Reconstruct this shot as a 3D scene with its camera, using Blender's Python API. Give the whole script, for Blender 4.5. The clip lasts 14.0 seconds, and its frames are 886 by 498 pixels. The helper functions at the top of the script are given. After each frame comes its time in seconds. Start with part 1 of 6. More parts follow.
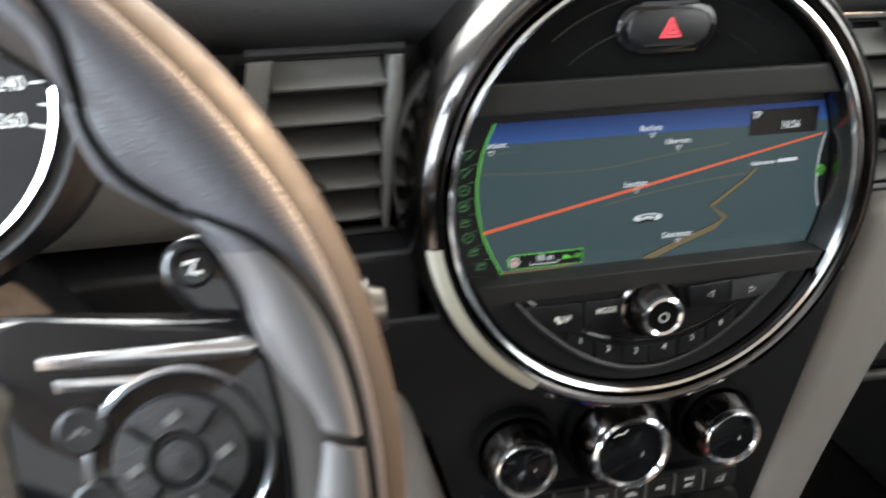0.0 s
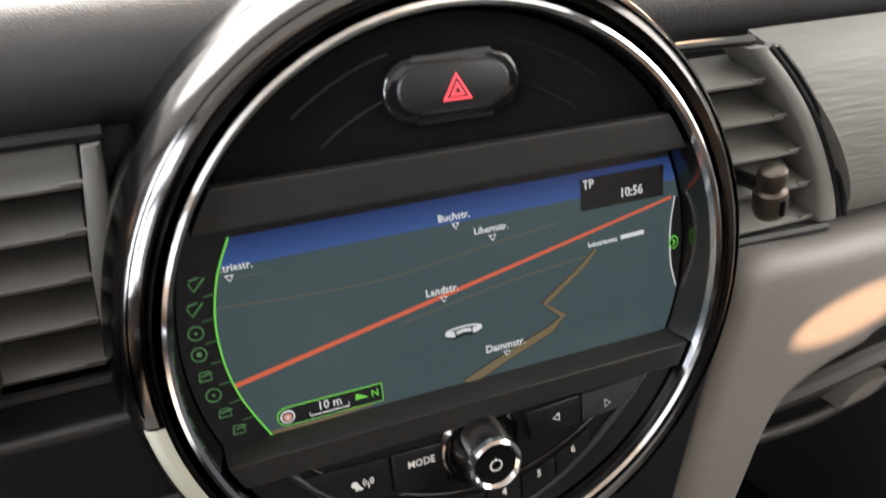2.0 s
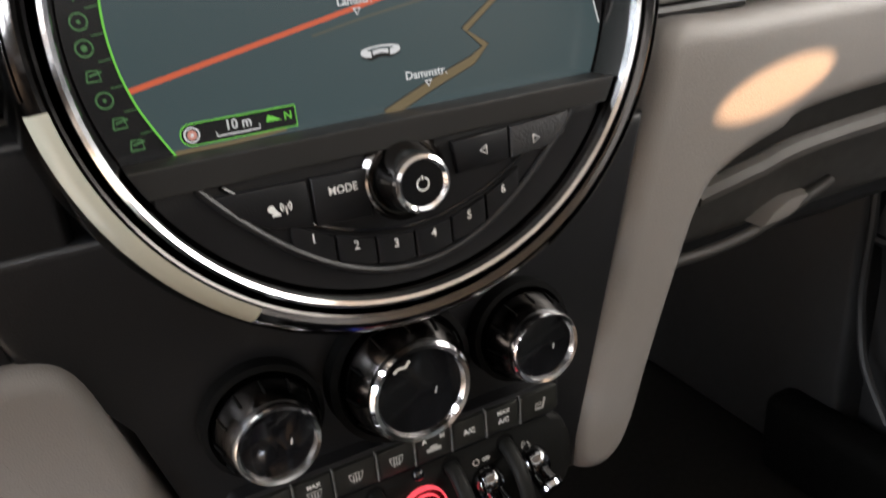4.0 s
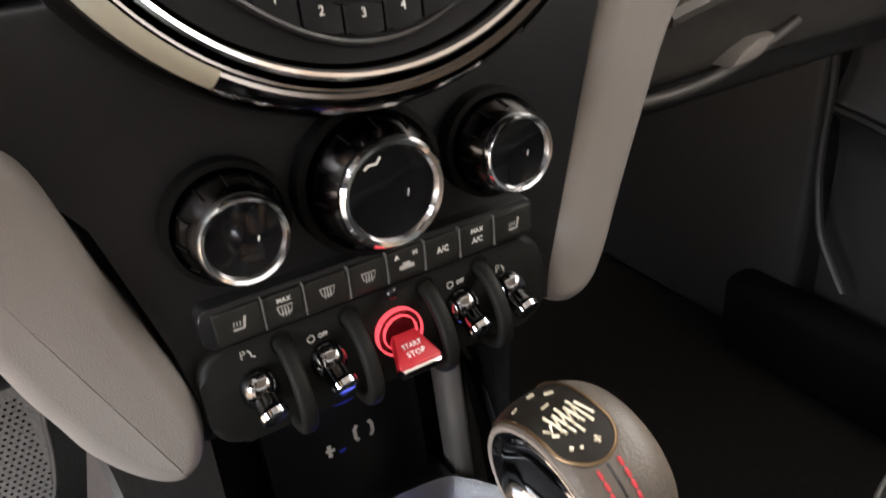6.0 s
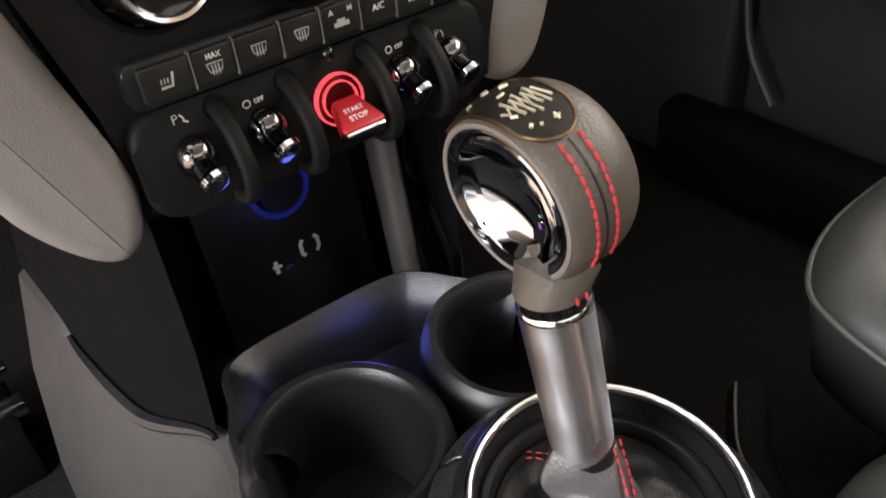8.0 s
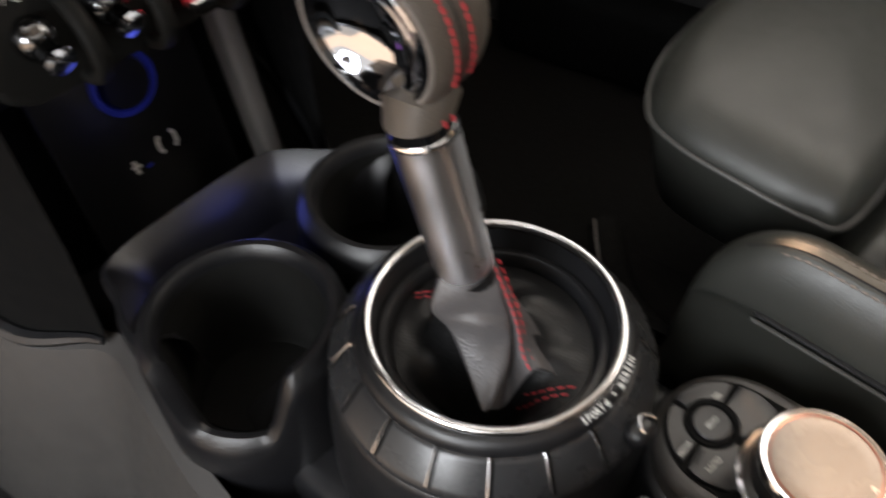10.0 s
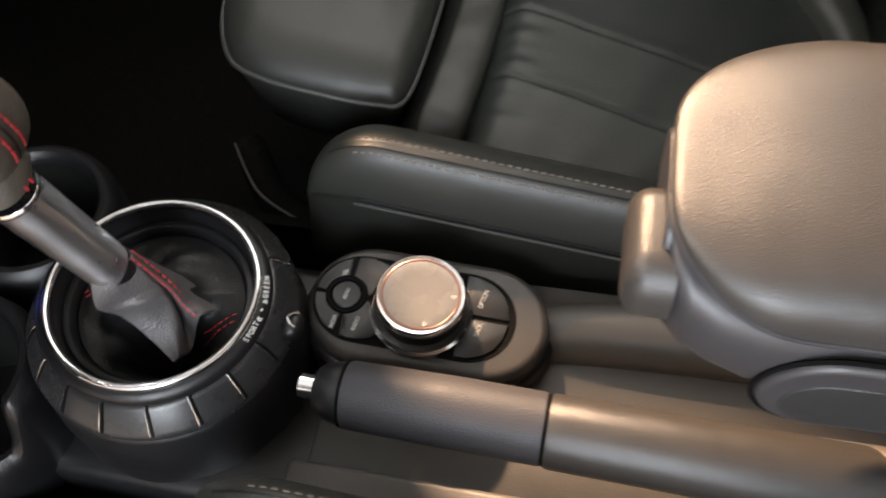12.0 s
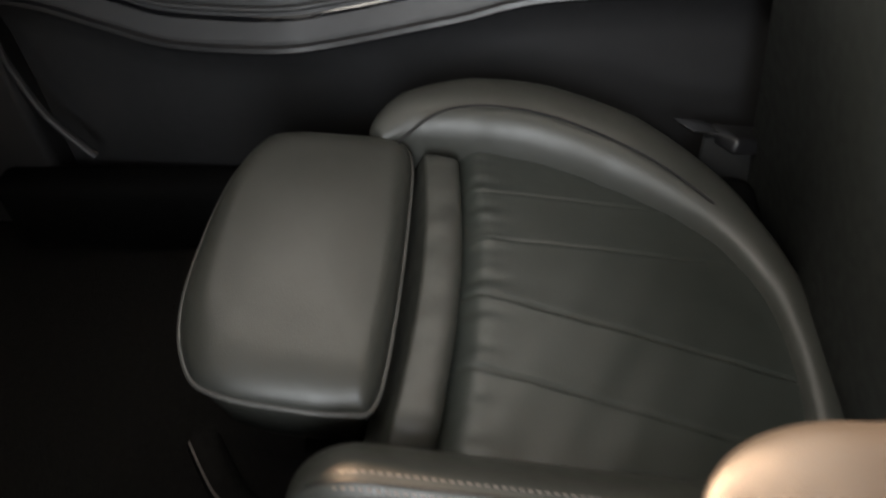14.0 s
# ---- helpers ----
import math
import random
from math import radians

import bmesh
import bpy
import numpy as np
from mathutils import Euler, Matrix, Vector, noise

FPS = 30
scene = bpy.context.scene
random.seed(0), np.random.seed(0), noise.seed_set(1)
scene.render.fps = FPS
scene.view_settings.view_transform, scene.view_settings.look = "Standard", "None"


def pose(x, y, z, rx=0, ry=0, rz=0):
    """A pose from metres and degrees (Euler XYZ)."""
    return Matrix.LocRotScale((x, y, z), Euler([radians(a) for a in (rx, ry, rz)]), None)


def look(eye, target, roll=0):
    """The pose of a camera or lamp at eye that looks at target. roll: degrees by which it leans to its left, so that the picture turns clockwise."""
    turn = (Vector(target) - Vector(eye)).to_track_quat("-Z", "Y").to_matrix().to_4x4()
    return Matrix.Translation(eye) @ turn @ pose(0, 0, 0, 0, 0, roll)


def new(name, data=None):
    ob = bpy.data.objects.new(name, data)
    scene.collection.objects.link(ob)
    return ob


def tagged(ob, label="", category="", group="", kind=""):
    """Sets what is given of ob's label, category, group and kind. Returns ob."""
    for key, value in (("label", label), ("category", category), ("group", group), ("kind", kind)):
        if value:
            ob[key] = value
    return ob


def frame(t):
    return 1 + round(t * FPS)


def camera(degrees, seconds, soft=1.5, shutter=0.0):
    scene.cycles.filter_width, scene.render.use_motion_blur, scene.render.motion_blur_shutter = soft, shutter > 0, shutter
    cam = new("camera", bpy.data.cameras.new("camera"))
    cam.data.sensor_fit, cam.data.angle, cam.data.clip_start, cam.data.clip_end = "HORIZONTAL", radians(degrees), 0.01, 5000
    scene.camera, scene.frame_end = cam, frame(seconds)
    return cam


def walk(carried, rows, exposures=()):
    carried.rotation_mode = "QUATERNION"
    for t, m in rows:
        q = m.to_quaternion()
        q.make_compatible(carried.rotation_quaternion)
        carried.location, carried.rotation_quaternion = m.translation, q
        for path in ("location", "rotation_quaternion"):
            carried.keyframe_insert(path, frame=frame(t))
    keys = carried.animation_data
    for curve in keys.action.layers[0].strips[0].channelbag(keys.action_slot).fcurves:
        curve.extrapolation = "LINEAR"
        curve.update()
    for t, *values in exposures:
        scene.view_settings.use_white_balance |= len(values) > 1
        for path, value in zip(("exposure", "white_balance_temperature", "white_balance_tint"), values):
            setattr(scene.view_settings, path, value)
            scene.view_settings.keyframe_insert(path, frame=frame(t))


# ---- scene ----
cam = camera(58.46, 14.0, soft=1.8, shutter=0.5)
# seconds, eye, target, roll
PATH = [
    (0, (-0.1864, -0.3465, 0.8113), (-0.0004, 0.5525, 0.4148), -1.22),
    (0.5, (-0.1278, -0.3138, 0.8213), (0.0913, 0.5810, 0.4322), -1.45),
    (1, (-0.1033, -0.2830, 0.8261), (0.1479, 0.6046, 0.4399), -2.15),
    (1.5, (-0.0961, -0.2630, 0.8299), (0.1948, 0.6111, 0.4407), -2.85),
    (2, (-0.1034, -0.2445, 0.8106), (0.2188, 0.6200, 0.4249), -3.56),
    (2.5, (-0.1007, -0.2536, 0.7820), (0.2521, 0.6024, 0.4041), -4.04),
    (3, (-0.1100, -0.2525, 0.7613), (0.2694, 0.5907, 0.3803), -4.24),
    (3.5, (-0.1171, -0.2580, 0.7352), (0.2760, 0.5729, 0.3414), -4.46),
    (4, (-0.1177, -0.2624, 0.7094), (0.2865, 0.5557, 0.3003), -4.58),
    (4.2, (-0.1217, -0.2627, 0.7036), (0.2882, 0.5447, 0.2793), -4.44),
    (6.3, (-0.1350, -0.2702, 0.6363), (0.3013, 0.4825, 0.1432), -5.08),
    (6.5, (-0.1357, -0.2741, 0.6283), (0.3026, 0.4697, 0.1238), -5.31),
    (7, (-0.1454, -0.2786, 0.6100), (0.2949, 0.4402, 0.0720), -5.68),
    (7.5, (-0.1529, -0.2821, 0.5994), (0.2951, 0.4031, 0.0251), -5.70),
    (7.7, (-0.1540, -0.2800, 0.5939), (0.2938, 0.3932, 0.0054), -6.08),
    (9.8, (-0.1825, -0.2934, 0.5821), (0.3100, 0.2516, -0.0966), -6.28),
    (10, (-0.1805, -0.2966, 0.5806), (0.3317, 0.1946, -0.1239), -6.53),
    (10.5, (-0.1688, -0.3171, 0.5824), (0.3740, 0.0500, -0.1730), -7.16),
    (11, (-0.1728, -0.3295, 0.5985), (0.3662, -0.0393, -0.1923), -8.29),
    (11.5, (-0.1722, -0.3507, 0.6200), (0.3511, -0.1294, -0.2029), -8.29),
    (12, (-0.1773, -0.3796, 0.6792), (0.3344, -0.2184, -0.1647), -8.03),
    (12.5, (-0.1817, -0.3924, 0.7292), (0.3316, -0.2724, -0.1205), -7.19),
    (13, (-0.2022, -0.3997, 0.7866), (0.3291, -0.2987, -0.0545), -6.42),
    (13.5, (-0.1736, -0.3910, 0.7716), (0.4503, -0.2968, -0.0042), -5.29),
    (14, (-0.1009, -0.3403, 0.7343), (0.5866, -0.2598, 0.0126), -4.35),
]
LIGHTNESS = [(0, 1.2, 6050, 5), (0.5, 1.25, 6000, 5), (1.0, 1.3, 6050, 6), (1.5, 1.06, 6200, 8), (2.5, 1.33, 6500, 10), (3.0, 1.45, 6500, 9), (3.5, 1.32, 6450, 9), (4.2, 1.05, 6500, 10), (6.3, 1.4, 6700, 11), (7.7, 1.25, 6800, 12), (9.8, 0.5, 6800, 11), (11.5, 0.44, 6750, 10), (12.0, 0.385, 6500, 10), (12.5, 0.41, 6350, 9), (13.0, 0.4, 6250, 8), (14.0, 0.66, 6750, 9)]
walk(cam, [(t, look(eye, to, roll)) for t, eye, to, roll in PATH], LIGHTNESS)

# ---- showroom light ----
world = bpy.data.worlds.new("showroom_daylight")
scene.world = world
world.use_nodes = True
wn = world.node_tree
wn.nodes["Background"].inputs["Color"].default_value = (1.0, 0.97, 0.93, 1)
wn.nodes["Background"].inputs["Strength"].default_value = 0.85


def area_lamp(name, eye, target, sx, sy, watts, colour, spread=180):
    data = bpy.data.lights.new(name, "AREA")
    data.shape, data.size, data.size_y, data.energy, data.color, data.spread = "RECTANGLE", sx, sy, watts, colour, radians(spread)
    ob = new(name, data)
    ob.matrix_world = look(eye, target)
    return ob


# low warm sun from the passenger's side, ahead
sun = new("sun", bpy.data.lights.new("sun", "SUN"))
sun.data.energy, sun.data.angle, sun.data.color = 12.3, radians(2.0), (1.0, 0.64, 0.385)
sun.matrix_world = look((7.4, 3.7, 5.65), (0, 0, 0))
# added spot without a known source, shaped to make the passenger panel's warm patch
spot = new("patch_spot", bpy.data.lights.new("patch_spot", "SPOT"))
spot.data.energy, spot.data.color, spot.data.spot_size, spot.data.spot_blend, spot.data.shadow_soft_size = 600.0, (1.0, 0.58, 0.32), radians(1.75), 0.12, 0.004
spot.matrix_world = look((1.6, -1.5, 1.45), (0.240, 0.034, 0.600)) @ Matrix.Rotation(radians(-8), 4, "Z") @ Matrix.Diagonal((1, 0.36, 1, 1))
area_lamp("windscreen_light", (-0.16, 0.50, 1.25), (-0.05, -0.15, 0.5), 0.85, 0.4, 9.5, (1.0, 0.95, 0.88))
area_lamp("driver_door_light", (-1.20, -0.35, 0.95), (0.0, -0.15, 0.45), 0.45, 0.9, 22.0, (0.86, 0.92, 1.0))

area_lamp("passenger_window_light", (0.80, -0.35, 0.98), (0.2, -0.25, 0.3), 1.0, 0.40, 4.2, (1.0, 0.95, 0.88))


# ---- materials ----
def mat(name, colour, rough=0.5, metal=0.0, grain=0.0, grain_size=900.0, vary=0.15, vary_size=14.0, coat=0.0, emit=None, power=0.0, stretch=(1, 1, 1), wear=0.12, spec=0.5):
    m = bpy.data.materials.new(name)
    m.use_nodes = True
    nt = m.node_tree
    b = nt.nodes["Principled BSDF"]
    b.inputs["Metallic"].default_value = metal
    b.inputs["Coat Weight"].default_value = coat
    b.inputs["Specular IOR Level"].default_value = spec
    b.inputs["Coat Roughness"].default_value = 0.06
    tc = nt.nodes.new("ShaderNodeTexCoord")
    mp = nt.nodes.new("ShaderNodeMapping")
    mp.inputs["Scale"].default_value = stretch
    nt.links.new(tc.outputs["Object"], mp.inputs["Vector"])
    big = nt.nodes.new("ShaderNodeTexNoise")
    big.inputs["Scale"].default_value, big.inputs["Detail"].default_value = vary_size, 5.0
    nt.links.new(mp.outputs["Vector"], big.inputs["Vector"])
    ramp = nt.nodes.new("ShaderNodeMix")
    ramp.data_type = "RGBA"
    ramp.inputs["A"].default_value = (*[c * (1 - vary) for c in colour], 1)
    ramp.inputs["B"].default_value = (*[min(1, c * (1 + vary)) for c in colour], 1)
    nt.links.new(big.outputs["Fac"], ramp.inputs["Factor"])
    nt.links.new(ramp.outputs["Result"], b.inputs["Base Color"])
    rr = nt.nodes.new("ShaderNodeMapRange")
    rr.inputs["From Min"].default_value, rr.inputs["From Max"].default_value = 0.3, 0.7
    rr.inputs["To Min"].default_value, rr.inputs["To Max"].default_value = max(0.02, rough * (1 - wear)), min(1, rough * (1 + wear))
    fine = nt.nodes.new("ShaderNodeTexNoise")
    fine.inputs["Scale"].default_value, fine.inputs["Detail"].default_value = vary_size * 6, 4.0
    nt.links.new(mp.outputs["Vector"], fine.inputs["Vector"])
    nt.links.new(fine.outputs["Fac"], rr.inputs["Value"])
    nt.links.new(rr.outputs["Result"], b.inputs["Roughness"])
    if grain > 0:
        vo = nt.nodes.new("ShaderNodeTexVoronoi")
        vo.inputs["Scale"].default_value = grain_size
        nt.links.new(mp.outputs["Vector"], vo.inputs["Vector"])
        bump = nt.nodes.new("ShaderNodeBump")
        bump.inputs["Strength"].default_value, bump.inputs["Distance"].default_value = grain, 0.0006
        nt.links.new(vo.outputs["Distance"], bump.inputs["Height"])
        nt.links.new(bump.outputs["Normal"], b.inputs["Normal"])
    if emit:
        b.inputs["Emission Color"].default_value = (*emit, 1)
        b.inputs["Emission Strength"].default_value = power
    return m


CONS = mat("console_black_plastic", (0.007, 0.007, 0.008), 0.34, grain=0.25, grain_size=1100)
SLATE = mat("switch_panel_grey", (0.014, 0.014, 0.012), 0.38, grain=0.1, grain_size=1500)
DASHTOP = mat("dashboard_top_pad", (0.028, 0.028, 0.029), 0.38, grain=0.3, grain_size=1100)
SOFT = mat("soft_black_dash", (0.022, 0.022, 0.023), 0.46, grain=0.35, grain_size=1100)
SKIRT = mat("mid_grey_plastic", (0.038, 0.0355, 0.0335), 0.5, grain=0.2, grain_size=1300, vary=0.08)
BLACK = mat("satin_black_plastic", (0.009, 0.009, 0.010), 0.36, grain=0.15, grain_size=1600)
KEYBLACK = mat("dull_key_black", (0.009, 0.009, 0.010), 0.42, grain=0.12, grain_size=1600, spec=0.25)
TOGGLEBLACK = mat("dull_switch_panel", (0.008, 0.008, 0.0075), 0.55, grain=0.12, grain_size=1600, spec=0.12)
BROW = mat("brushed_black_bar", (0.026, 0.025, 0.024), 0.38, 0.3, grain=0.05, grain_size=1500, spec=0.3)
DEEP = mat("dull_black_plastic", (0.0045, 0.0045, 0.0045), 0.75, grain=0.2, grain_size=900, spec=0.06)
SMOKE = mat("smoked_chrome", (0.16, 0.15, 0.145), 0.16, 1.0, vary=0.1)
RIMBAND = mat("black_chrome_band", (0.070, 0.066, 0.064), 0.17, 1.0, vary=0.1)
# plain grey on the bands; on the dark slats it paints the sky's sheen
SLAT = mat("grey_with_slat_sheen", (0.17, 0.166, 0.155), 0.42, grain=0.15, grain_size=1500)
SATIN = mat("satin_black_ring", (0.022, 0.022, 0.023), 0.28, vary=0.06)
DARKGLOSS = mat("gloss_black_metal", (0.085, 0.080, 0.078), 0.14, 1.0, vary=0.08, wear=0.4)
PIPING = mat("grey_piping", (0.065, 0.064, 0.060), 0.45, vary=0.1)
PIANO = mat("gloss_black", (0.006, 0.006, 0.007), 0.08, vary=0.05, wear=0.4)
CHROME = mat("chrome", (0.86, 0.86, 0.88), 0.14, 1.0, vary=0.03, wear=0.5)
BRIGHT = mat("satin_chrome", (0.62, 0.62, 0.64), 0.22, 1.0, vary=0.05)
SILVER = mat("brushed_aluminium", (0.86, 0.87, 0.92), 0.30, 1.0, vary=0.02)
GREY = mat("warm_grey_plastic", (0.208, 0.192, 0.181), 0.48, grain=0.3, grain_size=1300, vary=0.06)
TRIM = mat("grey_woven_trim", (0.155, 0.15, 0.137), 0.5, grain=0.5, grain_size=420, vary=0.2, vary_size=90, stretch=(0.12, 1, 1))
LEATHER = mat("dark_seat_leather", (0.032, 0.033, 0.029), 0.42, grain=0.22, grain_size=1100, vary=0.10)
INSERT = mat("green_black_seat_leather", (0.021, 0.0245, 0.0215), 0.44, grain=0.25, grain_size=900, vary=0.12)
# seat leather darkened to put the backrest's shade into its colour
BACKREST = mat("shaded_backrest_leather", (0.021, 0.023, 0.021), 0.5, grain=0.25, grain_size=900, vary=0.12, spec=0.25)
GRIP = mat("grey_grip_leather", (0.048, 0.047, 0.052), 0.5, grain=0.25, grain_size=900, spec=0.3)
SHELL = mat("armrest_side_plastic", (0.036, 0.034, 0.037), 0.40, grain=0.1, grain_size=1300, vary=0.06)
ARM = mat("armrest_leather", (0.040, 0.037, 0.035), 0.35, grain=0.22, grain_size=1700, vary=0.08)
WHEEL = mat("wheel_leather", (0.022, 0.018, 0.015), 0.58, grain=0.1, grain_size=1200, spec=0.22)
CLIP = mat("satin_grey_clip", (0.080, 0.076, 0.076), 0.42, 0.1, vary=0.06)
# part of the brown tint is warm lamp light put into the knob's colour
KNOB = mat("shift_knob_leather", (0.091, 0.078, 0.066), 0.42, grain=0.3, grain_size=900, vary=0.06)
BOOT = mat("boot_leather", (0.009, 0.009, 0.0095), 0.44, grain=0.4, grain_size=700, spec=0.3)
CARPET = mat("black_carpet", (0.014, 0.0134, 0.013), 0.95, grain=1.0, grain_size=420, vary=0.4, vary_size=120, spec=0.1)
GLOVE = mat("grey_glovebox_plastic", (0.050, 0.047, 0.044), 0.5, grain=0.25, grain_size=1200, vary=0.1)
DKGREY = mat("dark_grey_plastic", (0.072, 0.067, 0.062), 0.5, grain=0.05, grain_size=1200, vary=0.08)
MESH = mat("perforated_grey", (0.16, 0.15, 0.14), 0.5, grain=1.0, grain_size=260)
TILE = mat("pale_showroom_floor", (0.55, 0.53, 0.50), 0.35, vary=0.08, vary_size=2)
SEAMTHREAD = mat("dark_grey_thread", (0.125, 0.105, 0.088), 0.55)
THREAD = mat("red_thread", (0.46, 0.035, 0.045), 0.6, vary=0.15)
DARKTHREAD = mat("dark_thread", (0.012, 0.012, 0.012), 0.7)
DIAL = mat("touch_pad_face", (0.15, 0.14, 0.13), 0.27, grain=0.05, grain_size=2000, vary=0.06)
REDRING = mat("copper_red_line", (0.16, 0.06, 0.045), 0.35, 0.5, vary=0.1)
DIVIDER = mat("pale_key_divider", (0.12, 0.12, 0.115), 0.4, vary=0.05)
PRINT = mat("white_print", (0.75, 0.75, 0.72), 0.5, vary=0.03)
REDLIGHT = mat("red_lamp", (0.6, 0.02, 0.03), 0.3, emit=(1.0, 0.10, 0.13), power=0.5)
REDPAD = mat("red_start_key", (0.34, 0.012, 0.02), 0.4, emit=(1.0, 0.03, 0.05), power=0.04)
REDDARK = mat("dark_red_well", (0.06, 0.004, 0.006), 0.2, vary=0.1)
MIRRORBLACK = mat("black_chrome", (0.20, 0.20, 0.205), 0.08, 1.0, vary=0.2, wear=0.6)
# boot leather made paler: the driver's door light is put into the colour
LITBOOT = mat("lit_boot_leather", (0.095, 0.09, 0.092), 0.40, grain=0.4, grain_size=700, vary=0.25, vary_size=60)
BLUE = mat("blue_socket_lamp", (0.02, 0.03, 0.3), 0.4, emit=(0.05, 0.08, 1.0), power=0.022)
MIRRORCAP = mat("polished_cap", (0.55, 0.57, 0.62), 0.05, 1.0, vary=0.03)
BRONZE = mat("bronze_rim", (0.25, 0.17, 0.10), 0.35, 1.0, vary=0.1)
PLATE = mat("dark_bronze_plate", (0.010, 0.008, 0.006), 0.5, vary=0.1)
PLATE.node_tree.nodes["Principled BSDF"].inputs["Specular IOR Level"].default_value = 0.25
GOLDPRINT = mat("pale_metal_print", (0.8, 0.74, 0.58), 0.25, 0.6, vary=0.05)
HEADLINER = mat("light_headliner", (0.45, 0.44, 0.42), 0.9, grain=0.3, grain_size=300)
BRONZEBLACK = mat("satin_bronze_black", (0.14, 0.12, 0.10), 0.34, 0.75, vary=0.08)
KEYPRINT = mat("soft_white_print", (0.42, 0.42, 0.40), 0.5, vary=0.03)
RINGSHEEN = mat("painted_ring_reflection", (0.42, 0.40, 0.32), 0.2, vary=0.05, coat=0.6)

# the shaft is brushed around its axis
sb = SILVER.node_tree.nodes["Principled BSDF"]
sb.inputs["Anisotropic"].default_value, sb.inputs["Anisotropic Rotation"].default_value = 0.8, 0.25
tg = SILVER.node_tree.nodes.new("ShaderNodeTangent")
tg.direction_type, tg.axis = "RADIAL", "Z"
SILVER.node_tree.links.new(tg.outputs["Tangent"], sb.inputs["Tangent"])


def lit(name, colour, power=1.0):
    m = bpy.data.materials.new(name)
    m.use_nodes = True
    nt = m.node_tree
    b = nt.nodes["Principled BSDF"]
    b.inputs["Base Color"].default_value = (0.01, 0.01, 0.01, 1)
    b.inputs["Roughness"].default_value = 0.25
    b.inputs["Emission Color"].default_value = (*colour, 1)
    b.inputs["Emission Strength"].default_value = power
    return m


GLOW = 0.32
MAP = lit("map_ground", (0.062, 0.098, 0.105), GLOW)
ROADRED = lit("map_red_road", (0.85, 0.16, 0.07), GLOW)
ROADTAN = lit("map_tan_road", (0.22, 0.165, 0.085), GLOW)
ROADDIM = lit("map_small_road", (0.12, 0.125, 0.095), GLOW)
SCRBLACK = lit("screen_black", (0.006, 0.006, 0.007), GLOW)
SCRGREEN = lit("screen_green", (0.24, 0.85, 0.10), GLOW)
SCRDIM = lit("screen_dim_green", (0.10, 0.25, 0.09), GLOW)
SCRWHITE = lit("screen_white", (0.95, 0.95, 0.95), GLOW)
SCRPINK = lit("screen_pink", (0.8, 0.35, 0.28), GLOW)


# ---- mesh helpers ----
def finish(bm, sharp=38):
    bmesh.ops.recalc_face_normals(bm, faces=bm.faces)
    for f in bm.faces:
        f.smooth = True
    for e in bm.edges:
        if len(e.link_faces) == 2 and e.calc_face_angle(0) > radians(sharp):
            e.smooth = False
    return bm


def part(name, bm, material, parent=None, label="", sharp=38, recalc=True):
    if recalc:
        finish(bm, sharp)
    else:
        for f in bm.faces:
            f.smooth = True
    me = bpy.data.meshes.new(name)
    bm.to_mesh(me)
    bm.free()
    me.materials.append(material)
    ob = new(name, me)
    if parent is not None:
        ob.parent = parent
    if label:
        ob["label"] = label
    return ob


def thing(name, label, category, group="", kind="", m=None):
    ob = new(name)
    ob.empty_display_size = 0.02
    if m is not None:
        ob.matrix_world = m
    return tagged(ob, label, category, group, kind)


def moved(bm, m):
    bmesh.ops.transform(bm, matrix=m, verts=bm.verts)
    return bm


def box(x0, x1, y0, y1, z0, z1, r=0.0, seg=2):
    bm = bmesh.new()
    bmesh.ops.create_cube(bm, size=1)
    moved(bm, Matrix.Translation(((x0 + x1) / 2, (y0 + y1) / 2, (z0 + z1) / 2)) @ Matrix.Diagonal((x1 - x0, y1 - y0, z1 - z0, 1)))
    if r:
        bmesh.ops.bevel(bm, geom=bm.edges[:], offset=r, segments=seg, profile=0.5, affect="EDGES")
    return bm


def lathe(profile, seg=64, arc=(0, 360), wobble=None):
    """Turned about local z; profile is (radius, height) rows."""
    bm = bmesh.new()
    a0, a1 = radians(arc[0]), radians(arc[1])
    full = abs(arc[1] - arc[0]) >= 360
    n = seg if full else seg + 1
    rings = []
    for r, h in profile:
        ring = []
        for i in range(n):
            a = a0 + (a1 - a0) * i / seg
            hh = h + (wobble(r, h, a) if wobble else 0)
            ring.append(bm.verts.new((r * math.cos(a), r * math.sin(a), hh)))
        rings.append(ring)
    for a, b in zip(rings, rings[1:]):
        for i in range(n if full else n - 1):
            j = (i + 1) % n
            bm.faces.new((a[i], a[j], b[j], b[i]))
    bmesh.ops.remove_doubles(bm, verts=bm.verts, dist=1e-6)
    return bm


def prism(outline, z0, z1, r=0.0, seg=2):
    """A flat outline in local xy, from z0 to z1, with rounded edges."""
    bm = bmesh.new()
    low = [bm.verts.new((x, y, z0)) for x, y in outline]
    top = [bm.verts.new((x, y, z1)) for x, y in outline]
    n = len(outline)
    bm.faces.new(low)
    cap = bm.faces.new(top)
    for i in range(n):
        bm.faces.new((low[i], low[(i + 1) % n], top[(i + 1) % n], top[i]))
    if r:
        bmesh.ops.bevel(bm, geom=list(cap.edges), offset=r, segments=seg, profile=0.5, affect="EDGES", clamp_overlap=True)
    return bm


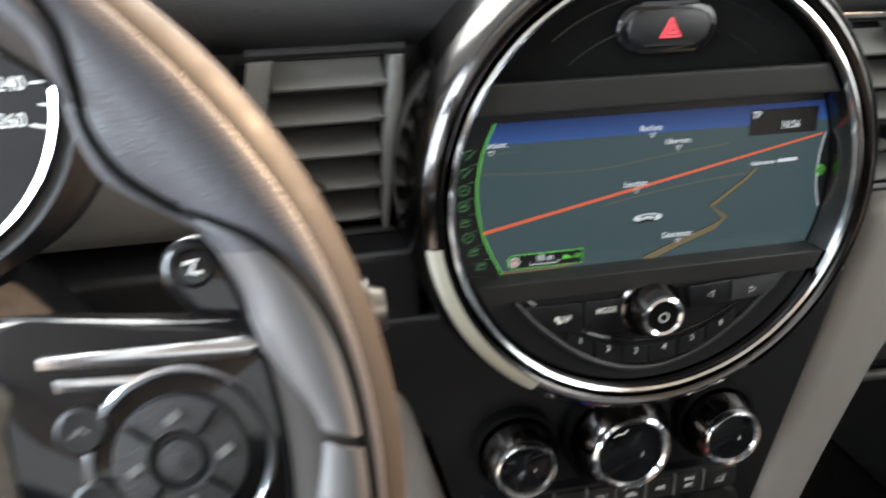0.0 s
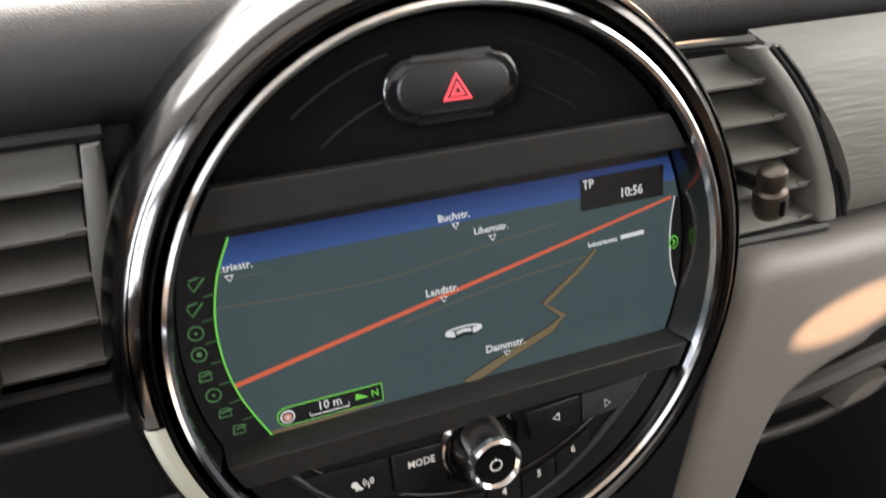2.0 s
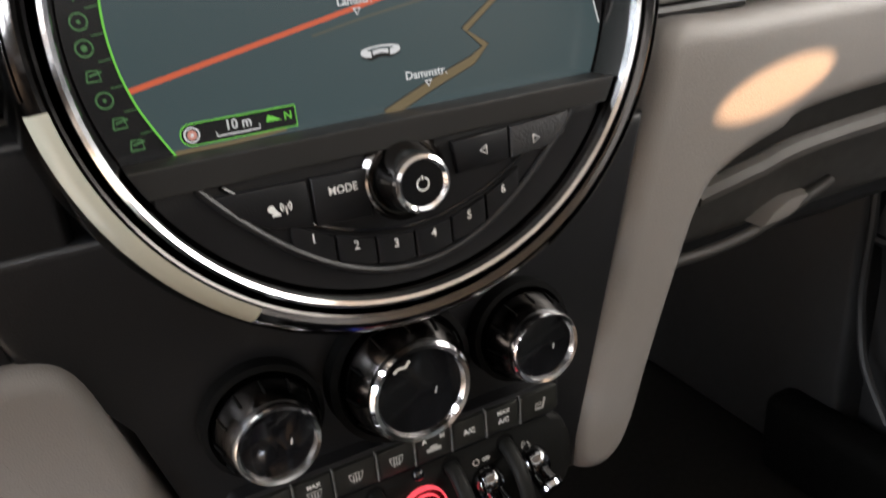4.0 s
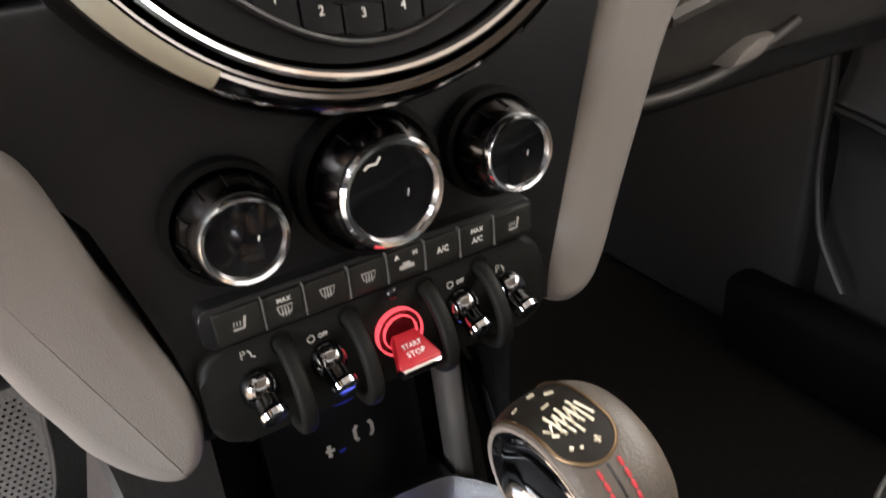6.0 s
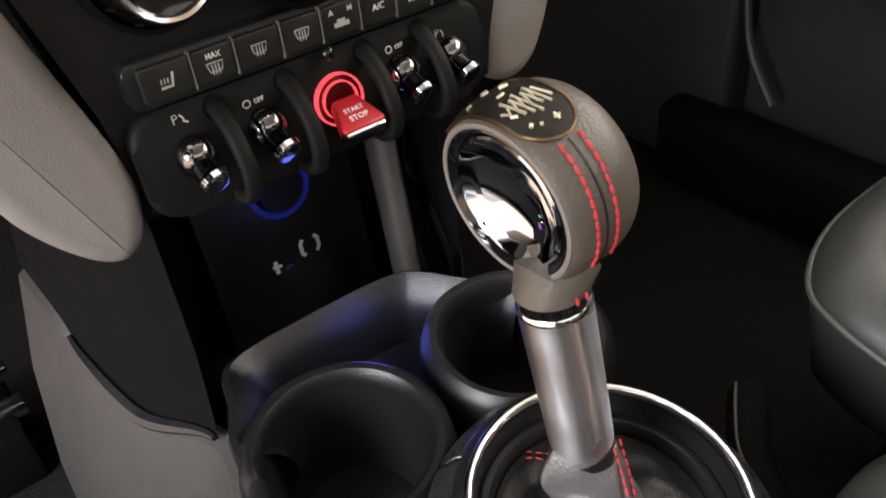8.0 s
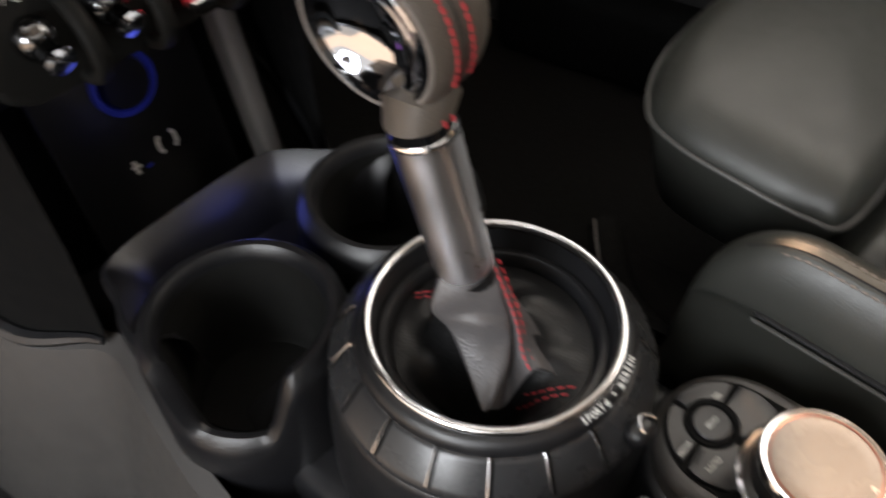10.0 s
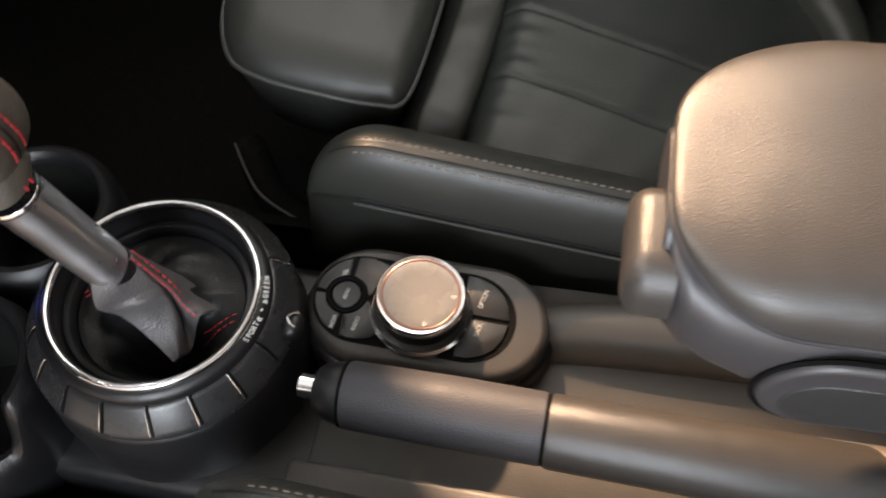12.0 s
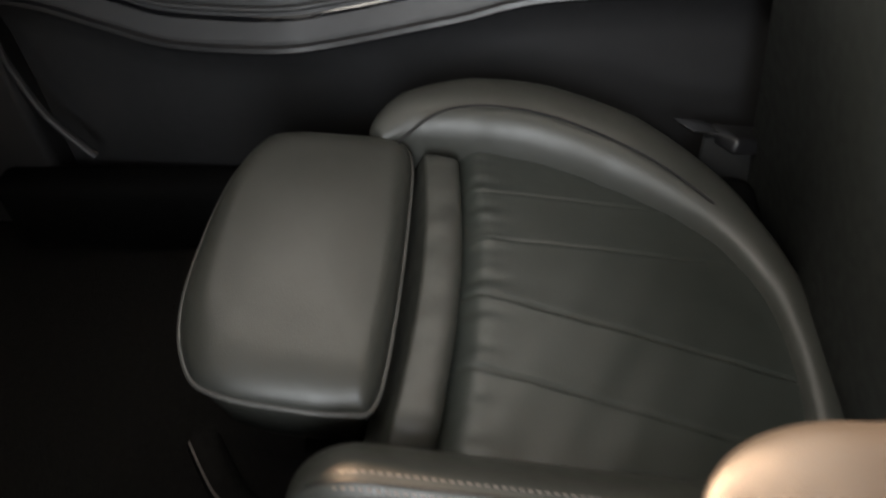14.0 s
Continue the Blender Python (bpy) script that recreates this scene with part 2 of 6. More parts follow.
def pillow(outline, z0, z1, edge, rings=7):
    """Like prism, with a wide round edge made by offsetting the outline."""
    n = len(outline)
    p = [Vector(q).to_2d() for q in outline]
    area = sum(p[i].x * p[(i + 1) % n].y - p[(i + 1) % n].x * p[i].y for i in range(n))
    s = 1 if area > 0 else -1
    nor = []
    for i in range(n):
        d = (p[(i + 1) % n] - p[i - 1]).normalized()
        nor.append(Vector((-d.y, d.x)) * s)
    secs = [[(q.x, q.y, z0) for q in p]]
    for k in range(rings + 1):
        a = math.pi / 2 * k / rings
        o = edge * (1 - math.cos(a))
        secs.append([(*(q + m * o), z1 - edge + edge * math.sin(a)) for q, m in zip(p, nor)])
    return loft(secs)


def smooth_line(pts, n=12, closed=False):
    """A rounded line through the points."""
    p = [Vector(q) for q in pts]
    out, m = [], len(p)
    for i in range(m if closed else m - 1):
        a, b, c, d = (p[(i + k) % m] if closed else p[min(max(i + k, 0), m - 1)] for k in (-1, 0, 1, 2))
        for k in range(n):
            t = k / n
            out.append(0.5 * ((2 * b) + (c - a) * t + (2 * a - 5 * b + 4 * c - d) * t * t + (3 * b - a - 3 * c + d) * t**3))
    if not closed:
        out.append(p[-1])
    return out


def stadium(w, h, n=10, power=2.0):
    """A rounded outline of that width and height: the ends are half rounds."""
    r, s = min(w, h) / 2, abs(w - h) / 2
    out = []
    for i in range(2 * n + 2):
        k = i if i <= n else i - 1
        a = math.pi * k / n - math.pi / 2
        dx = s if i <= n else -s
        out.append((dx + r * math.cos(a), r * math.sin(a)) if w >= h else (r * math.cos(a + math.pi / 2), (s if i <= n else -s) + r * math.sin(a + math.pi / 2)))
    return out


def rrect(w, h, r, n=5):
    out = []
    for cx, cy, a0 in ((w / 2 - r, h / 2 - r, 0), (-w / 2 + r, h / 2 - r, 90), (-w / 2 + r, -h / 2 + r, 180), (w / 2 - r, -h / 2 + r, 270)):
        for i in range(n + 1):
            a = radians(a0 + 90 * i / n)
            out.append((cx + r * math.cos(a), cy + r * math.sin(a)))
    return out


def tube(line, radius, seg=8, closed=False, flat=1.0):
    """A round bar along the line; radius may be a list."""
    bm = bmesh.new()
    line = [Vector(q) for q in line]
    n = len(line)
    rad = radius if isinstance(radius, (list, tuple)) else [radius] * n
    up = None
    rings = []
    for i, q in enumerate(line):
        a, b = line[(i - 1) % n if closed else max(i - 1, 0)], line[(i + 1) % n if closed else min(i + 1, n - 1)]
        d = (b - a).normalized()
        if up is None:
            up = d.orthogonal().normalized()
        up = (up - d * up.dot(d)).normalized()
        side = d.cross(up)
        rings.append([bm.verts.new(q + rad[i] * (math.cos(2 * math.pi * k / seg) * up * flat + math.sin(2 * math.pi * k / seg) * side)) for k in range(seg)])
    for i in range(n if closed else n - 1):
        a, b = rings[i], rings[(i + 1) % n]
        for k in range(seg):
            bm.faces.new((a[k], a[(k + 1) % seg], b[(k + 1) % seg], b[k]))
    if not closed:
        bm.faces.new(rings[0])
        bm.faces.new(rings[-1])
    return bm


def loft(sections, closed=True, caps=True):
    """Skin over sections with equal counts of points."""
    bm = bmesh.new()
    rings = [[bm.verts.new(q) for q in s] for s in sections]
    n = len(rings[0])
    for a, b in zip(rings, rings[1:]):
        for i in range(n if closed else n - 1):
            bm.faces.new((a[i], a[(i + 1) % n], b[(i + 1) % n], b[i]))
    if caps and closed:
        bm.faces.new(rings[0])
        bm.faces.new(rings[-1])
    return bm


def superblob(sx, sy, sz, ex=2.6, n=28, m=18):
    """A rounded cushion: a superellipsoid with half sizes sx, sy, sz."""
    def c(v, e):
        return math.copysign(abs(v) ** (2 / e), v)
    secs = []
    for j in range(1, m):
        b = -math.pi / 2 + math.pi * j / m
        secs.append([(sx * c(math.cos(b), ex) * c(math.cos(2 * math.pi * i / n), ex), sy * c(math.cos(b), ex) * c(math.sin(2 * math.pi * i / n), ex), sz * c(math.sin(b), ex)) for i in range(n)])
    return loft(secs)


def cushion(outline, z0, z1, crown=0.01, edge=0.02, rings=6):
    """A padded block: outline in xy, walls up to z1 with a round edge and a crowned top."""
    cx, cy = sum(p[0] for p in outline) / len(outline), sum(p[1] for p in outline) / len(outline)
    size = min(max(p[0] for p in outline) - min(p[0] for p in outline), max(p[1] for p in outline) - min(p[1] for p in outline)) / 2
    secs = [[(x, y, z0) for x, y in outline]]
    for k in range(rings + 1):
        a = math.pi / 2 * k / rings
        inset = edge * (1 - math.cos(a)) / size
        secs.append([(x + (cx - x) * inset, y + (cy - y) * inset, z1 - edge + edge * math.sin(a)) for x, y in outline])
    base = edge / size
    for k in range(1, 7):
        s = base + (1 - base) * k / 6.2
        secs.append([(x + (cx - x) * s, y + (cy - y) * s, z1 + crown * (1 - (1 - k / 6) ** 2)) for x, y in outline])
    return loft(secs)


def word(name, text, size, m, material, parent, squash=1.0, align="CENTER", thick=0.00012):
    """Raised printed letters as a mesh."""
    cu = bpy.data.curves.new(name, "FONT")
    cu.offset = size * 0.008
    cu.body, cu.size, cu.align_x, cu.align_y, cu.extrude, cu.resolution_u = text, size, align, "CENTER", thick, 2
    tmp = bpy.data.objects.new("tmp", cu)
    scene.collection.objects.link(tmp)
    me = bpy.data.meshes.new_from_object(tmp.evaluated_get(bpy.context.evaluated_depsgraph_get()))
    bpy.data.objects.remove(tmp)
    bpy.data.curves.remove(cu)
    me.name = name
    me.transform(m @ Matrix.Diagonal((squash, 1, 1, 1)))
    me.materials.clear()
    me.materials.append(material)
    ob = new(name, me)
    ob.parent = parent
    return ob


def strip(pts, width, z, closed=False):
    """A flat ribbon along a line in local xy."""
    bm = bmesh.new()
    n = len(pts)
    rows = []
    for i in range(n):
        a, b = Vector(pts[max(i - 1, 0)][:2]), Vector(pts[min(i + 1, n - 1)][:2])
        d = (b - a).normalized()
        w = (width[i] if isinstance(width, (list, tuple)) else width) / 2
        p = Vector(pts[i][:2])
        rows.append((bm.verts.new((p.x - d.y * w, p.y + d.x * w, z)), bm.verts.new((p.x + d.y * w, p.y - d.x * w, z))))
    for a, b in zip(rows, rows[1:]):
        bm.faces.new((a[0], a[1], b[1], b[0]))
    return bm


def disc(r, z, n=48, cx=0, cy=0, sx=1.0):
    bm = bmesh.new()
    bm.faces.new([bm.verts.new((cx + sx * r * math.cos(2 * math.pi * i / n), cy + r * math.sin(2 * math.pi * i / n), z)) for i in range(n)])
    return bm


def stitches(name, line, material, parent, length=0.0036, gap=0.0012, r=0.00045, label=""):
    """One run of thread stitches along a line."""
    line = [Vector(q) for q in line]
    bm = bmesh.new()
    walked, nxt = 0.0, 0.0
    acc = [0.0]
    for a, b in zip(line, line[1:]):
        acc.append(acc[-1] + (b - a).length)

    def at(s):
        for i in range(len(line) - 1):
            if acc[i + 1] >= s:
                t = (s - acc[i]) / max(acc[i + 1] - acc[i], 1e-9)
                return line[i].lerp(line[i + 1], t)
        return line[-1]
    s = 0.0
    while s + length < acc[-1]:
        a, c = at(s), at(s + length)
        d = (c - a).normalized()
        u = d.orthogonal().normalized()
        v = d.cross(u)
        rings = [[bm.verts.new(q + k * r * (math.cos(j * math.pi / 2.5) * u + math.sin(j * math.pi / 2.5) * v)) for j in range(5)] for q, k in ((a, 0.4), (a.lerp(c, 0.25), 1), (a.lerp(c, 0.75), 1), (c, 0.4))]
        for p, q in zip(rings, rings[1:]):
            for j in range(5):
                bm.faces.new((p[j], p[(j + 1) % 5], q[(j + 1) % 5], q[j]))
        s += length + gap
    return part(name, bm, material, parent, label)

# ---- the shell of the car ----
floor = part("floor", box(-0.75, 0.75, -1.6, 1.0, -0.04, 0.0), CARPET)
tagged(floor, "black carpeted car floor", "floor", kind="structure")


def sheet_x(section, x0, x1, n=2, thick=0.012):
    """A long panel along x with a section in y, z."""
    line = [Vector((0, y, z)) for y, z in section]
    back = []
    for i, q in enumerate(line):
        d = (line[min(i + 1, len(line) - 1)] - line[max(i - 1, 0)]).normalized()
        back.append(q + Vector((0, -d.z, d.y)) * thick)
    loop = line + back[::-1]
    return loft([[(x0 + (x1 - x0) * k / n, q.y, q.z) for q in loop] for k in range(n + 1)])


dash = thing("dashboard", "black soft-touch dashboard with pale grey lower edge", "dashboard", kind="structure")
top = [(q.x, q.y) for q in smooth_line([(0.62, 0.80, 0), (0.40, 0.812, 0), (0.20, 0.808, 0), (0.11, 0.796, 0), (0.082, 0.778, 0), (0.080, 0.755, 0), (0.092, 0.742, 0)], 6)]
part("top_pad", sheet_x(top, -0.74, 0.74, 12, 0.02), DASHTOP, dash)
face = [(q.x, q.y) for q in smooth_line([(0.10, 0.742, 0), (0.098, 0.70, 0), (0.098, 0.645, 0), (0.11, 0.62, 0)], 5)]
part("vent_face", sheet_x(face, -0.74, 0.74, 12, 0.02), BLACK, dash)
knee = [(q.x, q.y) for q in smooth_line([(0.062, 0.640, 0), (0.075, 0.60, 0), (0.085, 0.555, 0), (0.12, 0.50, 0), (0.17, 0.44, 0), (0.22, 0.38, 0), (0.30, 0.33, 0)], 5)]
under = [(q.x, q.y) for q in smooth_line([(0.062, 0.640, 0), (0.075, 0.60, 0), (0.085, 0.555, 0), (0.098, 0.510, 0), (0.108, 0.482, 0), (0.120, 0.470, 0), (0.150, 0.468, 0), (0.30, 0.500, 0)], 5)]
part("glovebox", sheet_x(under, 0.165, 0.66, 8, 0.015), GLOVE, dash, "dull grey glovebox front")
part("glovebox_edge", tube(smooth_line([(0.180, 0.112, 0.470), (0.235, 0.104, 0.468), (0.288, 0.101, 0.470), (0.330, 0.098, 0.480), (0.375, 0.092, 0.500)], 8), 0.0045, 10), GLOVE, dash, "rounded lower edge of the glovebox")
part("footwell_pad", box(0.24, 0.64, 0.16, 0.19, 0.425, 0.462, 0.012, 3), SOFT, dash)
part("kick_panel", moved(pillow(rrect(0.46, 0.46, 0.04, 5), -0.03, 0.012, 0.012), Matrix(((0, 0, -1, 0.640), (-1, 0, 0, 0.455), (0, 1, 0, 0.240), (0, 0, 0, 1)))), SOFT, dash, "dark footwell side trim")
part("knee_panel", sheet_x(knee, -0.70, -0.13, 8, -0.02), BLACK, dash, "dull black knee panel")
part("firewall", box(-0.74, 0.74, 0.66, 0.70, 0.0, 0.80), CARPET, dash)
# woven trim of the passenger side
trim = [(q.x, q.y) for q in smooth_line([(0.072, 0.752, 0), (0.058, 0.735, 0), (0.050, 0.70, 0), (0.050, 0.665, 0), (0.058, 0.650, 0)], 5)]
trim = [(y - 0.003, z) for y, z in trim]
bm = sheet_x(trim, 0.226, 0.70, 24, 0.012)
for v in bm.verts:
    if v.co.x < 0.24:
        v.co.x += -0.0065 - 0.61 * (v.co.z - 0.70) - 3.6 * (v.co.z - 0.70) ** 2
part("trim_panel", bm, TRIM, dash, "grey woven-look trim panel")
part("trim_panel", sheet_x([(y + 0.012, z) for y, z in trim], -0.70, -0.226, 10, 0.012), TRIM, dash, "grey woven-look trim panel")

# pale grey lower edge and legs beside the stack
leg_line = [(0.101, 0.415), (0.106, 0.396), (0.122, 0.389), (0.138, 0.396), (0.149, 0.415), (0.160, 0.450), (0.176, 0.497), (0.194, 0.543), (0.214, 0.559), (0.250, 0.570), (0.315, 0.582), (0.70, 0.590), (0.70, 0.642), (0.36, 0.642), (0.22, 0.642), (0.165, 0.640), (0.150, 0.60), (0.130, 0.52), (0.108, 0.45)]
driver_line = [(0.096, 0.425), (0.0965, 0.408), (0.101, 0.395), (0.110, 0.3885), (0.121, 0.3925), (0.133, 0.405), (0.144, 0.422), (0.151, 0.440), (0.158, 0.458), (0.168, 0.490), (0.184, 0.535), (0.180, 0.556), (0.155, 0.562), (0.132, 0.552), (0.117, 0.50), (0.102, 0.45)]
for side, nm in ((1, "passenger"), (-1, "driver")):
    line = [(q.x * side, q.y) for q in smooth_line([(x, z, 0) for x, z in (leg_line if side > 0 else driver_line)], 7, True)]
    bm = pillow(line, -0.12, -0.034 if side > 0 else -0.028, 0.013 if side > 0 else 0.0095)
    moved(bm, Matrix(((1, 0, 0, 0), (0, 0, -1, 0), (0, 1, 0, 0), (0, 0, 0, 1))))
    part("lower_edge", bm, GREY, dash, "pale warm grey moulded edge")
# black panel paints the soft shade above the driver's pale leg
bm = prism([(q.x, q.y) for q in smooth_line([(-0.118, 0.565, 0), (-0.135, 0.552, 0), (-0.20, 0.545, 0), (-0.70, 0.540, 0), (-0.70, 0.642, 0), (-0.118, 0.642, 0)], 1, True)], -0.12, -0.040, 0.006, 4)
part("shade_panel", moved(bm, Matrix(((1, 0, 0, 0), (0, 0, -1, 0), (0, 1, 0, 0), (0, 0, 0, 1)))), BLACK, dash, "black panel standing for shade on the driver's side")

part("glovebox_lip", tube(smooth_line([(0.205, 0.056, 0.538), (0.245, 0.050, 0.548), (0.322, 0.047, 0.558), (0.70, 0.046, 0.565)], 6), 0.007, 8), DKGREY, dash, "dark grey glovebox lip")
# pale wedge puts the highlight of the glovebox recess into colour
bm = prism([(0.3099, 0.4783), (0.3198, 0.4878), (0.3347, 0.4945), (0.3567, 0.4943), (0.3543, 0.4880), (0.3357, 0.4804)], -0.110, -0.092, 0.002, 2)
part("glovebox_highlight", moved(bm, Matrix(((1, 0, 0, 0), (0, 0, -1, 0), (0, 1, 0, 0), (0, 0, 0, 1)))), GREY, dash, "small pale wedge painted as a lit recess")
roof = part("ceiling", box(-0.72, 0.72, -1.6, -0.25, 1.20, 1.23), HEADLINER)
tagged(roof, "light cloth car roof lining", "ceiling", kind="structure")
# the driver's door stands open: only the sill and what lies behind it
ob = part("wall_driver", box(-0.73, -0.67, -1.6, -0.75, 0.0, 0.80, 0.01), BLACK)
tagged(ob, "black car side behind the open door", "car side", kind="structure")
ob = part("wall_driver_sill", box(-0.75, -0.67, -0.75, 0.75, -0.05, 0.06, 0.01), BLACK)
tagged(ob, "black door sill of the car", "car side", kind="structure")
ob = part("wall_passenger", box(0.67, 0.73, -1.6, 0.75, 0.0, 0.70, 0.01), BLACK)
tagged(ob, "black car side below the window", "car side", kind="structure")
# unseen mask panels round one gap, added to bound the sun's beam
for y0, y1, z0, z1 in ((0.065, 0.200, 0.70, 1.21), (0.335, 0.75, 0.70, 1.10), (0.200, 0.335, 0.70, 0.905), (0.200, 0.335, 1.00, 1.21)):
    ob = part("trim", box(0.68, 0.72, y0, y1, z0, z1, 0.004), BLACK)
    tagged(ob, "unseen dark mask with an opening that shapes the sun", "pillar", kind="structure")
ground = part("ground", box(-40, 40, -40, 40, -0.36, -0.30), TILE)
tagged(ground, "pale showroom floor outside the car", "ground", kind="structure")
back = part("wall_rear", box(-0.73, 0.73, -1.66, -1.60, 0.0, 0.85), BLACK)
tagged(back, "dark rear of the car cabin", "car rear", kind="structure")
for side in (-1, 1):
    ob = part("trim", tube(smooth_line([(side * 0.70, 0.72, 0.78), (side * 0.66, 0.25, 1.02), (side * 0.62, -0.25, 1.20)], 8), 0.035, 8), BLACK)
    tagged(ob, "dark windscreen pillar", "pillar", kind="structure")
    ob = part("trim", tube([(side * 0.70, -0.80, 0.70), (side * 0.64, -0.85, 1.21)], 0.05, 8), BLACK)
    tagged(ob, "dark door pillar", "pillar", kind="structure")

# ---- round centre display ----
D = pose(0, 0, 0.675, 90 - 3.2, 0, 0)
display = thing("centre_display", "round centre display with chrome ring, lit navigation map", "car display", m=D)
part("housing", lathe([(0.1295, -0.09), (0.1295, -0.024), (0.1280, -0.014), (0.1255, -0.0065), (0.1222, -0.0015), (0.1185, 0.0005), (0.1165, -0.0005)], 128), DARKGLOSS, display, "gloss black outer ring")
part("outer_ring", lathe([(0.1165, -0.0005), (0.1158, 0.0008), (0.1148, 0.0002), (0.1142, -0.002)], 128), DARKGLOSS, display, "dark outer ring")
part("middle_ring", lathe([(0.1142, -0.002), (0.1136, -0.0045), (0.1125, -0.002)], 128), DARKGLOSS, display, "gloss black channel")
part("inner_ring", lathe([(0.1125, -0.002), (0.1118, 0.0012), (0.1104, 0.0020), (0.1090, 0.0010), (0.1084, -0.002)], 128), CHROME, display, "bright chrome inner ring")
part("inner_wall", lathe([(0.1084, -0.002), (0.1078, -0.006), (0.1070, -0.014), (0.1066, -0.0225)], 128), SMOKE, display, "dull metal inner wall")
part("back_plate", disc(0.1068, -0.0205, 96), DEEP, display)

# face of the display, in its own plane: x right, y up, z towards the seats
R_FACE = 0.1066


def chord(y0, y1, r=R_FACE, n=24):
    """The part of a disc between two heights."""
    a0, a1 = math.asin(max(-1, min(1, y0 / r))), math.asin(max(-1, min(1, y1 / r)))
    right = [(r * math.cos(a0 + (a1 - a0) * i / n), r * math.sin(a0 + (a1 - a0) * i / n)) for i in range(n + 1)]
    left = [(-x, y) for x, y in reversed(right)]
    return right + left


def cut(pts):
    out = []
    for p in pts:
        if not out or (Vector(p) - Vector(out[-1])).length > 1e-5:
            out.append(p)
    if (Vector(out[0]) - Vector(out[-1])).length < 1e-5:
        out.pop()
    return out


upper = part("upper_panel", prism(cut(chord(0.060, R_FACE * 0.9999)), -0.02, -0.0085, 0.002), DEEP, display, "dark recessed panel round the hazard key")
part("brow", prism(cut(chord(0.046, 0.0605, 0.1064)), -0.02, -0.0035, 0.004, 3), BROW, display, "satin black bar over the screen")
part("sill", prism(cut(chord(-0.0505, -0.0405, 0.1064)), -0.02, -0.0025, 0.0035, 3), BROW, display, "satin black bar under the screen")
lower = part("lower_panel", prism(cut(chord(-R_FACE * 0.9999, -0.0503)), -0.02, -0.0060, 0.0015), KEYBLACK, display, "satin black key panel")

# hazard key
hz = moved(prism(stadium(0.052, 0.0240, 16), -0.010, -0.0050, 0.0025, 3), Matrix.Translation((-0.0008, 0.0822, 0)))
hazard = part("hazard_key", hz, PIANO, display, "gloss black oval hazard key")
part("key_cap", moved(prism(stadium(0.042, 0.0165, 16), -0.0052, -0.0036, 0.0012, 3), Matrix.Translation((-0.0008, 0.0822, 0))), BLACK, hazard)
tri_o = [(0, 0.0052), (-0.0056, -0.0044), (0.0056, -0.0044)]
for k, z, mtl in ((1.0, -0.0033, REDLIGHT), (0.72, -0.0031, BLACK), (0.52, -0.0029, REDLIGHT), (0.22, -0.0027, BLACK)):
    bm = bmesh.new()
    bm.faces.new([bm.verts.new((-0.0005 + x * k, 0.0820 + (y + 0.0012) * k - 0.0012, z)) for x, y in tri_o])
    part("warning_triangle", bm, mtl, hazard)
for r0 in (0.080, 0.094):
    arc = [(r0 * math.cos(radians(a)), r0 * math.sin(radians(a)) + 0.004, -0.0084) for a in range(52, 78, 2)]
    part("crease", tube(arc, 0.0004, 5), BLACK, upper)
    part("crease", tube([(-x, y, z) for x, y, z in arc], 0.0004, 5), BLACK, upper)

# the lit screen
SZ = -0.0180
screen = part("screen", prism(cut(chord(-0.0415, 0.0465, 0.1062)), -0.0195, SZ - 0.0002), SCRBLACK, display, "lit navigation screen showing a road map")


def flat(name, outline, z, material):
    bm = bmesh.new()
    bm.faces.new([bm.verts.new((x, y, z)) for x, y in outline])
    ob = part(name, bm, material, screen)
    return ob


arc_line = [(q.x, q.y) for q in smooth_line([(-0.0835, 0.0395, 0), (-0.0895, 0.026, 0), (-0.0928, 0.010, 0), (-0.0925, -0.006, 0), (-0.0895, -0.020, 0), (-0.0850, -0.031, 0), (-0.0800, -0.0410, 0)], 6)]


def arc_x(y):
    for (xa, ya), (xb, yb) in zip(arc_line, arc_line[1:]):
        if yb <= y <= ya:
            return xa + (xb - xa) * (ya - y) / (ya - yb + 1e-9)
    return arc_line[-1][0]


def right_x(y):
    return min(0.1045, math.sqrt(0.1058**2 - y * y))


def band(y0, y1, n=14):
    ys = [y0 + (y1 - y0) * i / n for i in range(n + 1)]
    return [(right_x(y), y) for y in ys] + [(arc_x(y), y) for y in reversed(ys)]


flat("map_ground", band(-0.0408, 0.0286), SZ, MAP)
for k in range(8):
    y0 = 0.0286 + 0.00133 * k
    t = k / 7
    flat("map_sky", band(y0, y0 + 0.00133, 3), SZ, lit("map_sky_band", (0.045 - 0.027 * t, 0.105 - 0.062 * t, 0.32 - 0.16 * t), GLOW))


def road(name, pts, w, material, z, soft=True):
    line = [(q.x, q.y) for q in smooth_line([(x, y, 0) for x, y in pts], 8)] if soft else pts
    return part(name, strip(line, w, z), material, screen, recalc=False)


Z1, Z2, Z3, Z4 = SZ + 0.0002, SZ + 0.0004, SZ + 0.0006, SZ + 0.0008
road("small_road", [(-0.0915, 0.0145), (-0.060, 0.0125), (-0.026, 0.0122), (0.010, 0.0165), (0.045, 0.0200)], 0.0008, ROADDIM, Z1)
road("small_road", [(-0.0855, 0.0240), (-0.0700, 0.0246)], 0.0005, ROADDIM, Z1)
road("small_road", [(-0.025, -0.0080), (0.000, -0.0035), (0.030, 0.0005), (0.058, 0.0028)], 0.0010, ROADDIM, Z1)
road("tan_road", [(0.000, -0.0412), (0.0190, -0.0335), (0.0400, -0.0262), (0.0462, -0.0212), (0.0375, -0.0140), (0.0560, -0.0010), (0.0625, 0.0052)], [0.0050, 0.0047, 0.0042, 0.0038, 0.0035, 0.0027, 0.0020], DARKTHREAD, Z1, False)
